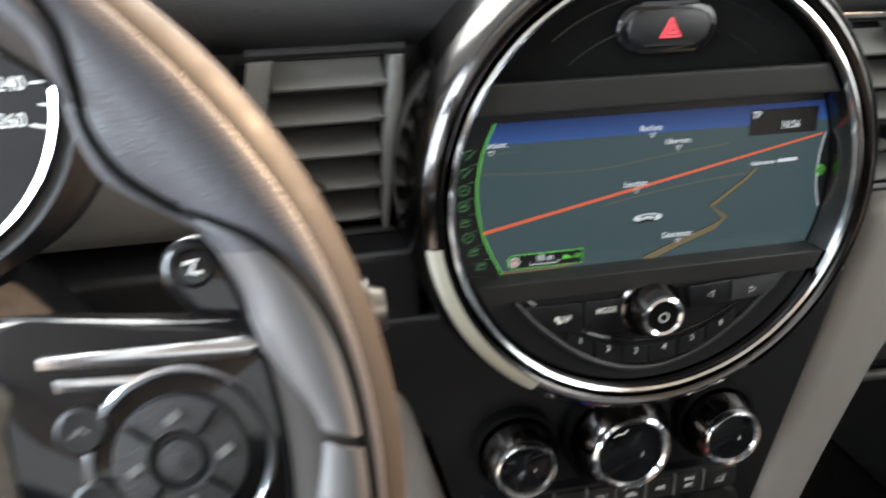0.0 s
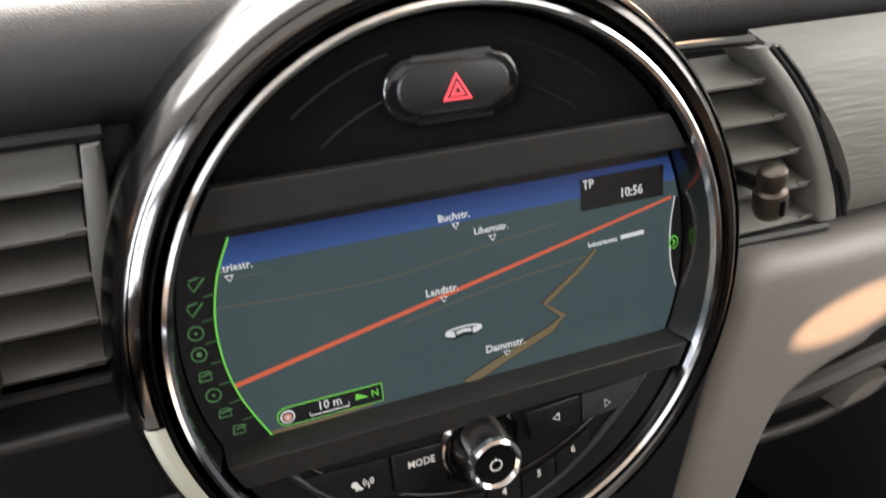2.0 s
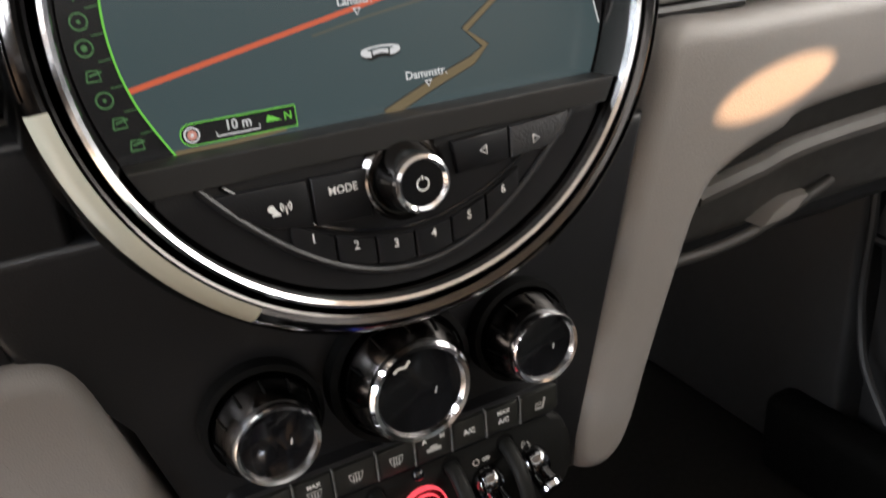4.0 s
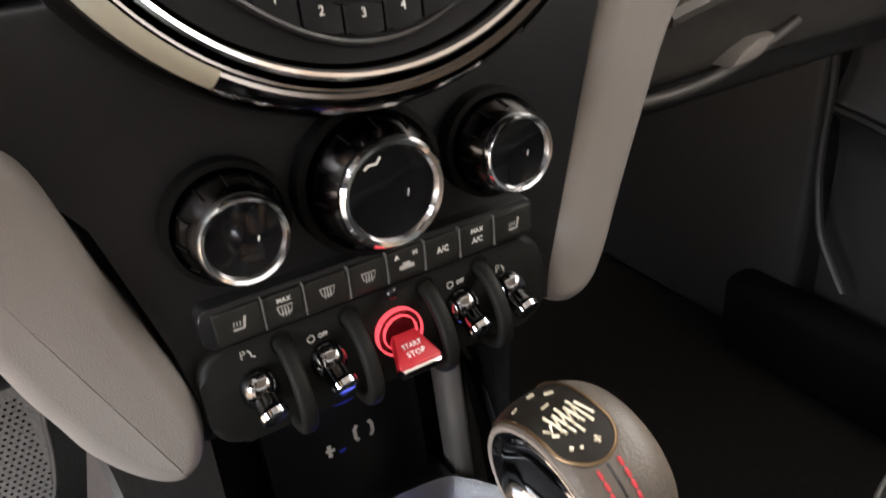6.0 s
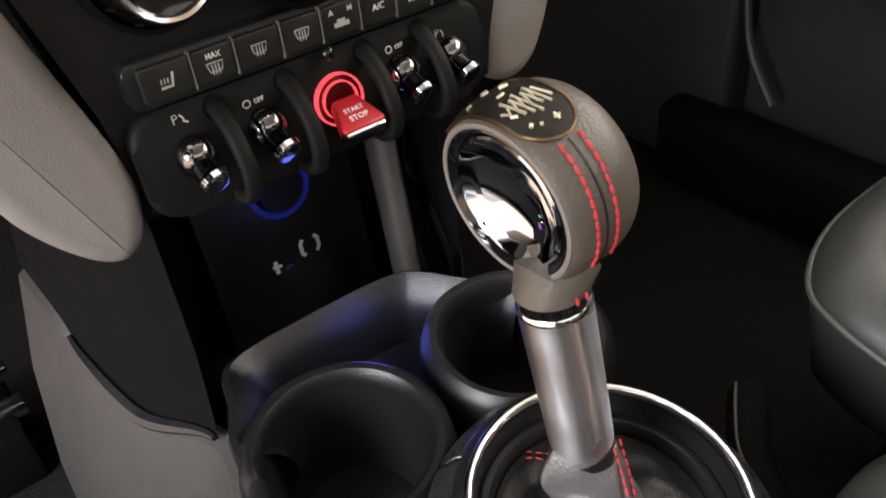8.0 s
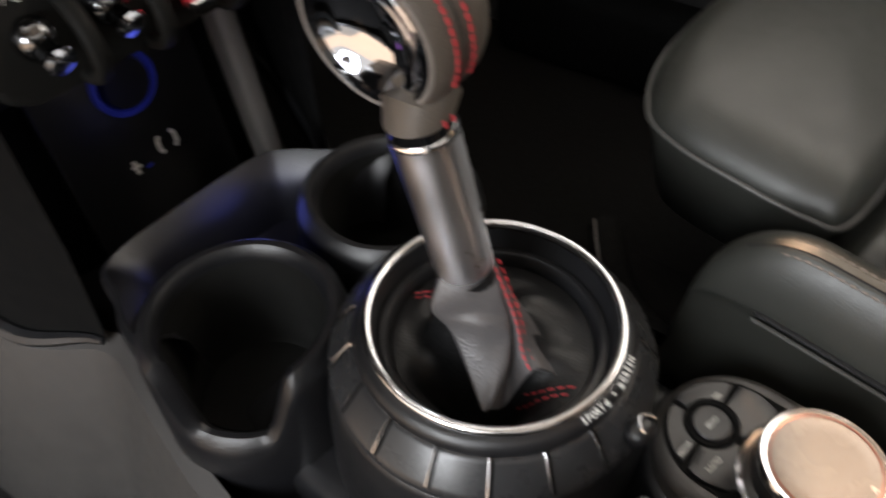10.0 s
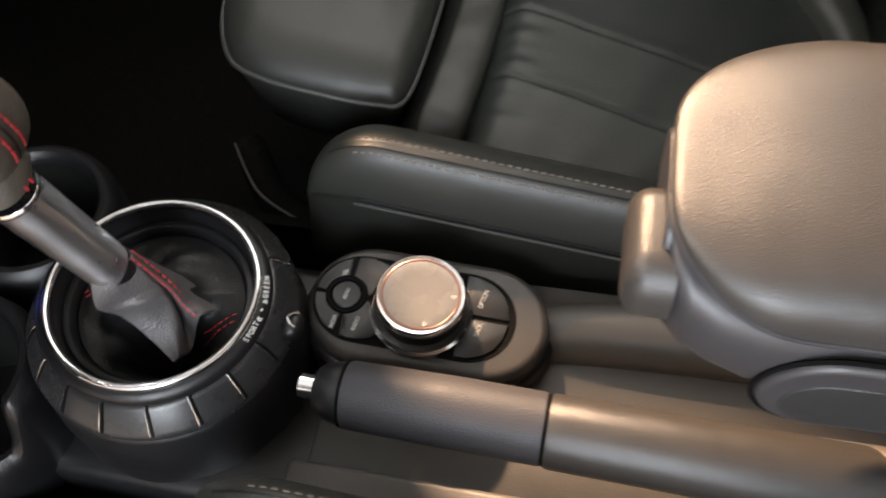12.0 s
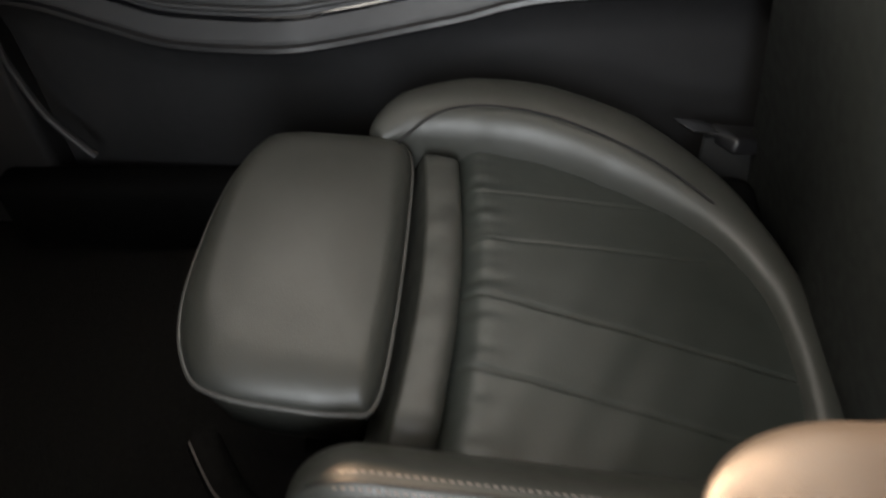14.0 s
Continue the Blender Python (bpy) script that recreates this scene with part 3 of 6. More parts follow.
road("tan_road", [(0.000, -0.0412), (0.0190, -0.0335), (0.0400, -0.0262), (0.0462, -0.0212), (0.0375, -0.0140), (0.0560, -0.0010), (0.0625, 0.0052)], [0.0040, 0.0037, 0.0033, 0.0029, 0.0026, 0.0020, 0.0014], ROADTAN, Z2, False)
road("tan_road", [(-0.0800, -0.0398), (-0.060, -0.0398), (-0.040, -0.0388)], 0.0014, ROADTAN, Z1)
road("red_road", [(-0.0902, -0.0168), (-0.008, -0.0004), (0.0998, 0.0213)], [0.0019, 0.0017, 0.0011], ROADRED, Z2, False)
part("screen_arc", strip(arc_line, 0.0007, Z3), SCRGREEN, screen, "bright green curved line", recalc=False)
r_arc = [(q.x, q.y) for q in smooth_line([(0.1015, 0.0215, 0), (0.0995, 0.008, 0), (0.1000, -0.008, 0), (0.1030, -0.0200, 0)], 6)]
part("screen_arc", strip(r_arc, 0.0006, Z3), SCRWHITE, screen, "thin white curved line", recalc=False)
flat("side_tab", [(0.1045, 0.0200)] + [(x + 0.0004, y) for x, y in r_arc] + [(0.1045, -0.019)], Z1, SCRBLACK)
part("tab_mark", disc(0.0030, Z4, 24, 0.1012, 0.0008, 0.8), SCRGREEN, screen)
part("tab_mark", disc(0.0024, Z4 + 0.0002, 24, 0.1012, 0.0008, 0.8), SCRBLACK, screen)
part("tab_mark", strip([(0.1005, 0.0020), (0.1017, 0.0008), (0.1005, -0.0004)], 0.0007, Z4 + 0.0004), SCRGREEN, screen, recalc=False)
flat("clock_box", [(0.0555, 0.0230), (0.0955, 0.0228), (0.0955, 0.0365), (0.0555, 0.0365)], Z3, SCRBLACK)
for text, x, y, s in (("Buchstr.", 0.0000, 0.0314, 0.0040), ("Libernstr.", 0.0152, 0.0236, 0.0038), ("Landstr.", -0.0072, 0.0024, 0.0043), ("Dammstr.", 0.0186, -0.0280, 0.0045), (".triestr.", -0.0825, 0.0286, 0.0038)):
    word("map_word", text, s, pose(x, y, Z4), SCRWHITE, screen)
    bx, by = x + (0.0005 if text[0] != "." else -0.003), y - 0.0036
    flat("map_pointer", [(bx - 0.0017, by + 0.0009), (bx, by - 0.0017), (bx + 0.0017, by + 0.0009)], Z3, SCRWHITE)
    flat("map_pointer", [(bx - 0.0010, by + 0.0005), (bx, by - 0.0010), (bx + 0.0010, by + 0.0005)], Z4, SCRBLACK)
word("map_word", "Industriezone", 0.0030, pose(0.0655, 0.0078, Z4, 0, 0, 1), SCRWHITE, screen, 0.85)
flat("map_bar", [(0.0745, 0.0072), (0.0860, 0.0075), (0.0860, 0.0093), (0.0745, 0.0090)], Z3, SCRWHITE)
word("clock_word", "TP", 0.0052, pose(0.0590, 0.0337, Z4), SCRWHITE, screen, 0.9)
word("clock_word", "10:56", 0.0056, pose(0.0795, 0.0275, Z4), SCRWHITE, screen, 0.92)
# the car mark: a thin far arc, two bright blunt arms and a waisted bar before them
MX, MY = 0.0006, -0.0166
far = [(MX + 0.0076 * math.cos(radians(a)), MY + 0.0016 * math.sin(radians(a))) for a in range(0, 181, 10)]
flat("car_mark", [(MX - 0.0078, MY - 0.0022), (MX - 0.0040, MY - 0.0034), (MX, MY - 0.0024), (MX + 0.0044, MY - 0.0032), (MX + 0.0084, MY - 0.0018), (MX + 0.0076, MY), (MX - 0.0072, MY)], Z2, SCRBLACK)
part("car_mark", strip(far, 0.0007, Z3), SCRWHITE, screen, recalc=False)
for s in (-1, 1):
    flat("car_mark", [(MX + s * x, MY + y) for x, y in ((0.0080, 0.0004), (0.0072, 0.0011), (0.0052, 0.0004), (0.0039, 0.0001), (0.0038, -0.0022), (0.0062, -0.0019), (0.0080, -0.0010))], Z3, SCRWHITE)
flat("car_mark", [(MX - 0.0032, MY + 0.0001), (MX, MY + 0.0006), (MX + 0.0032, MY + 0.0001), (MX + 0.0032, MY - 0.0014), (MX, MY - 0.0008), (MX - 0.0032, MY - 0.0014)], Z3, SCRWHITE)
# scale box
cap = [(-0.0735 + 0.0040 * math.cos(radians(a)), -0.0345 + 0.0040 * math.sin(radians(a))) for a in range(90, 271, 15)]
flat("scale_box", cap + [(-0.0355, -0.0385), (-0.0355, -0.0305)], Z2, SCRGREEN)
cap = [(-0.0735 + 0.0036 * math.cos(radians(a)), -0.0345 + 0.0036 * math.sin(radians(a))) for a in range(90, 271, 15)]
flat("scale_box", cap + [(-0.0359, -0.0381), (-0.0359, -0.0309)], Z3, SCRBLACK)
for r, mtl, z in ((0.0028, SCRWHITE, 0), (0.0022, SCRBLACK, 0.0002), (0.0017, SCRPINK, 0.0004), (0.0006, SCRWHITE, 0.0006)):
    part("compass", disc(r, Z4 + z, 24, -0.0735, -0.0345), mtl, screen)
word("scale_word", "10 m", 0.0050, pose(-0.0570, -0.0335, Z4), SCRWHITE, screen, 0.95)
part("scale_bar", strip([(-0.0650, -0.0352), (-0.0650, -0.0366), (-0.0495, -0.0366), (-0.0495, -0.0350)], 0.0005, Z4), SCRWHITE, screen, recalc=False)
flat("north_mark", [(-0.0470, -0.0350), (-0.0412, -0.0350), (-0.0440, -0.0335), (-0.0462, -0.0325)], Z4, SCRGREEN)
word("north_word", "N", 0.0040, pose(-0.0388, -0.0341, Z4), SCRGREEN, screen)
# dim icons beside the arc
for k, (x, y) in enumerate(((-0.0965, 0.0245), (-0.0985, 0.0155), (-0.1000, 0.0070), (-0.1003, -0.0012), (-0.0998, -0.0100), (-0.0982, -0.0182), (-0.0955, -0.0262), (-0.0917, -0.0343))):
    mtl = SCRDIM
    if k in (2, 3, 5):
        part("icon", strip([(x + 0.0026 * math.cos(a * 0.2618), y + 0.0026 * math.sin(a * 0.2618)) for a in range(25)], 0.0005, Z3), mtl, screen, recalc=False)
        part("icon", disc(0.0010 if k == 3 else 0.0006, Z3, 12, x, y), mtl, screen)
    elif k in (0, 1):
        part("icon", strip([(x - 0.0028, y + 0.0012), (x - 0.0016, y - 0.0022), (x + 0.0028, y + 0.0024)], 0.0006, Z3), mtl, screen, recalc=False)
        part("icon", strip([(x - 0.0026, y + 0.0020), (x + 0.0010, y + 0.0028)], 0.0006, Z3), mtl, screen, recalc=False)
    else:
        part("icon", strip([(x - 0.0022, y - 0.0018), (x + 0.0022, y - 0.0018), (x + 0.0016, y + 0.0016), (x - 0.0016, y + 0.0016), (x - 0.0022, y - 0.0018)], 0.0005, Z3), mtl, screen, recalc=False)
        part("icon", strip([(x - 0.0012, y), (x + 0.0028, y + 0.0010)], 0.0006, Z3), mtl, screen, recalc=False)
    ya = y - 0.0043
    if k < 7:
        part("icon_line", strip([(arc_x(ya) - 0.0005, ya), (arc_x(ya) - 0.0045, ya - 0.0004)], 0.0003, Z3), mtl, screen, recalc=False)

# keys under the screen
def key(name, outline, z0, z1, r=0.0008, mtl=KEYBLACK):
    return part(name, prism(outline, z0, z1, r, 2), mtl, display)


LZ = -0.0060
k1 = key("radio_key", [(-0.0730, -0.0545), (-0.0400, -0.0555), (-0.0395, -0.0735), (-0.0560, -0.0705), (-0.0665, -0.0640)], LZ, LZ + 0.0022)
k2 = key("mode_key", [(-0.0385, -0.0555), (-0.0160, -0.0560), (-0.0165, -0.0752), (-0.0385, -0.0738)], LZ, LZ + 0.0022)
word("key_word", "MODE", 0.0044, pose(-0.0268, -0.0618, LZ + 0.0023), PRINT, k2, 0.92)
# a speaking head and a mast on the radio key
part("symbol", disc(0.0014, LZ + 0.0024, 16, -0.0543, -0.0632), PRINT, k1)
part("symbol", strip([(-0.0534, -0.0640), (-0.0526, -0.0655)], 0.0020, LZ + 0.0024), PRINT, k1, recalc=False)
part("symbol", strip([(-0.0544, -0.0656), (-0.0512, -0.0656)], 0.0010, LZ + 0.0024), PRINT, k1, recalc=False)
part("symbol", strip([(-0.0489, -0.0632), (-0.0489, -0.0660)], 0.0006, LZ + 0.0024), PRINT, k1, recalc=False)
for r in (0.0011, 0.0020):
    for mid in (0, 180):
        part("symbol", strip([(-0.0489 + r * math.cos(radians(mid + a)), -0.0632 + r * math.sin(radians(mid + a))) for a in range(-50, 51, 10)], 0.0005, LZ + 0.0024), PRINT, k1, recalc=False)
k3 = key("back_key", [(0.0195, -0.0535), (0.0455, -0.0525), (0.0455, -0.0655), (0.0215, -0.0668)], LZ, LZ + 0.0022)
k4 = key("forward_key", [(0.0465, -0.0525), (0.0755, -0.0510), (0.0730, -0.0600), (0.0660, -0.0640), (0.0465, -0.0655)], LZ, LZ + 0.0024, mtl=SOFT)
for kk, x, s in ((k3, 0.0335, -1), (k4, 0.0585, 1)):
    part("symbol", strip([(x - s * 0.0014, -0.0578), (x + s * 0.0016, -0.0595), (x - s * 0.0014, -0.0612), (x - s * 0.0014, -0.0578)], 0.0005, LZ + 0.0026), PRINT, kk, recalc=False)


def low(x):
    return -0.0915 + 6.4 * x * x


edges = [-0.0490, -0.0325, -0.0165, 0.0000, 0.0165, 0.0330, 0.0500]
for i in range(6):
    xs = [edges[i] + 0.0004 + (edges[i + 1] - edges[i] - 0.0008) * k / 4 for k in range(5)]
    ol = [(x, low(x) + 0.0060) for x in xs] + [(x, low(x) - 0.0050) for x in reversed(xs)]
    kk = key("number_key", ol, LZ, LZ + 0.0018)
    xm = (edges[i] + edges[i + 1]) / 2
    word("key_number", str(i + 1), 0.0050, pose(xm, low(xm) + 0.0028, LZ + 0.0019), PRINT, kk, 0.9)
part("ridge", tube([(x, low(x) * 1.02 - 0.0062 + 1.5 * x * x, LZ + 0.001) for x in [-0.078 + 0.156 * k / 40 for k in range(41)]], 0.0016, 8), BLACK, display)
part("ridge", tube([(x, low(x) + 0.0085, LZ + 0.0004) for x in [-0.070 + 0.140 * k / 40 for k in range(41)]], 0.0010, 8), PIANO, display)
knob = part("power_knob", moved(lathe([(0.0178, -0.002), (0.0178, 0.001), (0.0160, 0.003), (0.0150, 0.002), (0.0142, 0.002), (0.0118, 0.0140), (0.0112, 0.0155)], 48), Matrix.Translation((-0.0012, -0.0625, LZ))), SMOKE, display, "satin metal rotary power knob")
part("knob_ring", moved(lathe([(0.0114, 0.0148), (0.0111, 0.0172), (0.0098, 0.0180), (0.0084, 0.0166)], 48), Matrix.Translation((-0.0012, -0.0625, LZ))), CHROME, knob, "chrome rim")
part("knob_face", disc(0.0086, LZ + 0.0168, 32, -0.0012, -0.0625), PIANO, knob)
part("symbol", strip([(-0.0012 + 0.0024 * math.cos(radians(a)), -0.0625 + 0.0024 * math.sin(radians(a))) for a in range(-250, 71, 16)], 0.0006, LZ + 0.0171), PRINT, knob, recalc=False)
part("symbol", strip([(-0.0012, -0.0608), (-0.0012, -0.0594)], 0.0006, LZ + 0.0171), PRINT, knob, recalc=False)
part("rim_band", lathe([(0.1300, -0.0200), (0.1284, -0.0130), (0.1259, -0.0058), (0.1236, -0.0020), (0.1226, -0.0012)], 120, (-60, 186)), RIMBAND, display, "smoky metal rim band")
# pale strip: the bright reflection on the outer ring, painted in
for a0, a1, n in ((188, 236, 30),):
    part("sheen_strip", lathe([(0.1240, -0.0036), (0.1222, -0.0008), (0.1195, 0.0008), (0.1168, 0.0010)], n, (a0, a1)), RINGSHEEN, display, "pale strip painted as the ring's bright reflection")

# ---- air vents ----
def level(rows, z):
    """x at height z along rows of (x, z) that run downwards."""
    for (xa, za), (xb, zb) in zip(rows, rows[1:]):
        if zb <= z <= za:
            return xa + (xb - xa) * (za - z) / (za - zb)
    return rows[0][0] if z > rows[0][1] else rows[-1][0]


def flat_band(inner, outer, y, depth=0.022):
    """A flat upright band between two lines of (x, z), with softened edges."""
    a = smooth_line([(x, z, 0) for x, z in inner], 8)
    b = smooth_line([(x, z, 0) for x, z in outer], 8)
    secs = []
    for p, q in zip(a, b):
        d = q - p
        secs.append([(p.x + d.x * k, y + dy, p.y + d.y * k) for k, dy in ((0, depth), (0, 0.0022), (0.06, 0.0008), (0.16, 0), (0.5, -0.0004), (0.84, 0), (0.94, 0.0008), (1, 0.0022), (1, depth))])
    return loft(secs)


def vent(left, right, z0, z1, y, knob_at, lean, n):
    v = thing("air_vent", "black air vent with tilted slats and adjuster", "air vent", "dashboard air vents")
    rows = [z1 + (z0 - z1) * k / 10 for k in range(11)]
    outline = [(level(left, z), z) for z in rows] + [(level(right, z), z) for z in reversed(rows)]
    part("vent_box", prism(outline, -y - 0.05, -y - 0.045), DEEP, v).matrix_world = pose(0, 0, 0, 90, 0, 0)
    for i in range(n):
        z = z1 + (z0 - z1) * (i + 0.55) / n
        l, r = level(left, z - 0.004) + 0.001, level(right, z - 0.004) - 0.001
        bm = box(l, r, -0.0125, 0.0125, -0.0011, 0.0011, 0.0007)
        moved(bm, pose(0, y + 0.008, z, 25, 0, 0))
        slat = part("slat", bm, SLAT, v)
        part("slat_pin", tube([(r - 0.007, y - 0.0030, z - 0.0035), (r + 0.001, y - 0.0030, z - 0.0035)], 0.0010, 8), SLAT, slat)
    kx, ky, kz = knob_at
    K = pose(kx, ky, kz, 14, lean, 0)
    kn = part("vent_knob", moved(lathe([(0.0001, 0.0135), (0.0048, 0.0132), (0.0066, 0.0118), (0.0072, 0.0085), (0.0070, 0.0040), (0.0058, 0.0022), (0.0056, 0.0010), (0.0078, -0.0004), (0.0086, -0.0040), (0.0084, -0.0110), (0.0072, -0.0150), (0.0050, -0.0168), (0.0001, -0.0172)], 28), K), BRONZEBLACK, v, "waisted satin adjuster knob")
    part("knob_slot", moved(prism(stadium(0.0026, 0.0095, 8), 0.0, 0.0016, 0.0005), K @ pose(0, -0.0078, -0.0072, 90, 0, 0)), DEEP, kn)
    part("knob_foot", moved(lathe([(0.0001, -0.0182), (0.0040, -0.0180), (0.0044, -0.0160)], 20), K), BRIGHT, kn)
    part("knob_stem", tube([(kx, ky, kz), (kx, y + 0.02, kz)], 0.004, 12), BLACK, kn)
    return v


SL_IN, SL_OUT = [(-0.1868, 0.741), (-0.1939, 0.708), (-0.2005, 0.6775), (-0.2075, 0.645)], [(-0.1995, 0.741), (-0.2064, 0.7095), (-0.2129, 0.679), (-0.2205, 0.645)]
BL_IN, BL_OUT = [(-0.1260, 0.741), (-0.1295, 0.715), (-0.1325, 0.690), (-0.1350, 0.646)], [(-0.1195, 0.741), (-0.1208, 0.715), (-0.1262, 0.690), (-0.1318, 0.646)]
SR_IN, SR_OUT = [(0.1639, 0.7465), (0.1760, 0.7333), (0.1903, 0.7164), (0.2040, 0.6958), (0.2150, 0.6729), (0.2201, 0.6500)], [(0.1745, 0.7465), (0.1900, 0.7310), (0.2060, 0.7110), (0.2195, 0.6880), (0.2295, 0.6650), (0.2335, 0.6500)]
vl = vent(SL_IN, BL_IN, 0.6475, 0.7410, 0.074, (-0.1760, 0.052, 0.6690), 20, 5)
part("vent_frame", flat_band(BL_IN, BL_OUT, 0.066), SLAT, vl, "grey tapering vent bar")
part("vent_frame", flat_band(SL_IN, SL_OUT, 0.064), SLAT, vl, "grey vent side band")
part("vent_groove", tube(smooth_line([(x - 0.0030, 0.069, z) for x, z in SL_OUT], 6), 0.0036, 10), DEEP, vl)
part("vent_lip", tube([(-0.222, 0.070, 0.643), (-0.128, 0.072, 0.643)], 0.0035, 8), BLACK, vl)
part("vent_lip", tube([(-0.200, 0.072, 0.7440), (-0.118, 0.074, 0.7440)], 0.0030, 8), BLACK, vl)
vr = vent([(0.118, 0.7465), (0.150, 0.6480)], SR_IN, 0.6475, 0.7445, 0.058, (0.1760, 0.041, 0.6790), -14, 5)
part("vent_frame", flat_band(SR_IN, SR_OUT, 0.050), SLAT, vr, "grey vent side band")
part("vent_groove", tube(smooth_line([(x + 0.0022, 0.0535, z) for x, z in SR_OUT], 6), 0.0026, 10), BLACK, vr)
part("vent_bead", tube(smooth_line([(x + 0.0058, 0.0515, z) for x, z in SR_OUT], 6), 0.0016, 8), BLACK, vr)
part("vent_lip", tube([(0.14, 0.060, 0.6455), (0.228, 0.053, 0.6460)], 0.0035, 8), BLACK, vr)
part("vent_lip", tube([(0.120, 0.064, 0.7490), (0.172, 0.058, 0.7490)], 0.0026, 8), BLACK, vr)


# ---- centre stack: climate panel ----
stack = thing("climate_panel", "satin black climate panel with three chrome-rimmed knobs and keys", "climate panel")
bm = prism([(-0.097, -0.102), (0.106, -0.102), (0.107, -0.05), (0.128, 0.02), (0.150, 0.102), (-0.165, 0.102), (-0.150, 0.060), (-0.112, 0.020), (-0.099, -0.05)], -0.11, -0.037, 0.005, 3)
moved(bm, Matrix(((1, 0, 0, 0), (0, 0, -1, 0), (0, 1, 0, 0.5005), (0, 0, 0, 1))))
part("panel", bm, BLACK, stack)
for x, r in ((0.0, 0.0238), (0.066, 0.0180), (-0.066, 0.0180)):
    M = pose(x, 0.0085, 0.5085, 87.5, 0, 0)
    part("knob_well", moved(lathe([(r * 1.52, -0.0320), (r * 1.50, -0.0195), (r * 1.36, -0.0185), (r * 1.28, -0.0225)], 56), M), DEEP, stack)
    kb = part("rotary_knob", moved(lathe([(r * 1.27, -0.030), (r * 1.25, -0.015), (r * 1.14, -0.006), (r * 1.02, -0.0015)], 56), M), SMOKE, stack, "smoky metal rotary climate knob")
    part("knob_ring", moved(lathe([(r * 1.05, -0.0028), (r * 1.05, 0.0002), (r * 0.99, 0.0020), (r * 0.91, 0.0014), (r * 0.86, -0.0008)], 56), M), CHROME, kb, "bright chrome rim")
    part("knob_face", moved(lathe([(0.0001, -0.0030), (r * 0.5, -0.0027), (r * 0.885, -0.0008)], 40), M), PIANO, kb, "gloss black dial face")
    for k in range(12):
        a = 2 * math.pi * k / 12
        p0, p1 = [Vector((rr * math.cos(a), rr * math.sin(a), h)) for rr, h in ((r * 1.262, -0.0152), (r * 1.16, -0.0064))]
        part("knob_groove", moved(tube([p0, p1], 0.0006, 5), M), DEEP, kb)
    if x == 0:
        part("knob_mark", moved(strip([(-0.012, 0.0135), (-0.010, 0.0150), (-0.006, 0.0150), (-0.004, 0.0175)], 0.0012, -0.0001), M), PRINT, kb, recalc=False)
    part("knob_mark", moved(strip([(r * 0.30, -r * 0.15), (r * 0.34, -r * 0.02)], 0.0006, -0.0012), M), PRINT, kb, recalc=False)

# row of eight keys
kx = [-0.0830, -0.0605, -0.0410, -0.0190, 0.0010, 0.0215, 0.0415, 0.0620, 0.0860]
KM = Matrix(((1, 0, 0, 0), (0, 0, -1, 0.0300), (0, 1, 0, 0.4625), (0, 0, 0, 1)))
part("key_rail", moved(prism(rrect(0.176, 0.0205, 0.005), -0.012, 0.0012, 0.001), KM), BLACK, stack)
for i in range(8):
    w, cx = kx[i + 1] - kx[i] - 0.0012, (kx[i] + kx[i + 1]) / 2
    kk = part("climate_key", moved(moved(prism(rrect(w, 0.0150, 0.0012, 3), 0.0008, 0.0036, 0.0010, 2), Matrix.Translation((cx, 0, 0))), KM), SLATE, stack)
    if 0 < i:
        part("key_edge", moved(moved(prism(rrect(0.0006, 0.0165, 0.0002, 2), 0.001, 0.0040), Matrix.Translation((kx[i], 0, 0))), KM), DIVIDER, stack)
    z = 0.0038

    def glyph(pts, wd=0.0006):
        part("symbol", moved(strip([(cx + a, b) for a, b in pts], wd, z), KM), KEYPRINT, kk, recalc=False)
    if i in (0, 7):
        glyph([(0.0030, 0.0030), (0.0018, -0.0026), (-0.0030, -0.0026)], 0.0012)
        for d in (-0.0022, -0.0008, 0.0006):
            glyph([(d, 0.0012), (d - 0.0004, -0.0010)], 0.0005)
    if i in (1, 2, 3):
        o = -0.0012 if i == 1 else 0.0
        glyph([(-0.0036, 0.0020 + o), (0.0036, 0.0020 + o), (0.0026, -0.0018 + o), (-0.0026, -0.0018 + o), (-0.0036, 0.0020 + o)], 0.0006)
        for d in (-0.0014, 0.0, 0.0014):
            glyph([(d, 0.0012 + o), (d, -0.0032 + o)], 0.0006)
        if i == 1:
            word("key_word", "MAX", 0.0033, KM @ pose(cx, 0.0038, z), PRINT, kk, 0.95)
    if i == 4:
        word("key_word", "A", 0.0036, KM @ pose(cx - 0.0048, 0.0040, z), PRINT, kk)
        word("key_word", "M", 0.0036, KM @ pose(cx + 0.0050, 0.0040, z), PRINT, kk)
        glyph([(-0.0040, -0.0020), (0.0040, -0.0020)], 0.0022)
        glyph([(-0.0022, -0.0002), (0.0020, -0.0002)], 0.0014)
    if i == 5:
        word("key_word", "A/C", 0.0044, KM @ pose(cx, 0.0, z), PRINT, kk, 0.9)
    if i == 6:
        word("key_word", "MAX", 0.0036, KM @ pose(cx, 0.0036, z), PRINT, kk, 0.95)
        word("key_word", "A/C", 0.0042, KM @ pose(cx, -0.0016, z), PRINT, kk, 0.9)
part("sensor_knob", moved(superblob(0.0034, 0.003, 0.0034, 2, 16, 10), pose(0.0010, 0.0255, 0.4500)), PIANO, stack, "small gloss black dome")

# ---- toggle switch row ----
toggles = thing("toggle_switch_panel", "black switch panel with chrome toggles and red start key", "switch panel")
bm = prism(rrect(0.188, 0.050, 0.014), -0.06, 0.0, 0.004, 3)
TM = pose(0, 0.0275, 0.4255, 84, 0, 0)
part("panel", moved(bm, TM), TOGGLEBLACK, toggles)


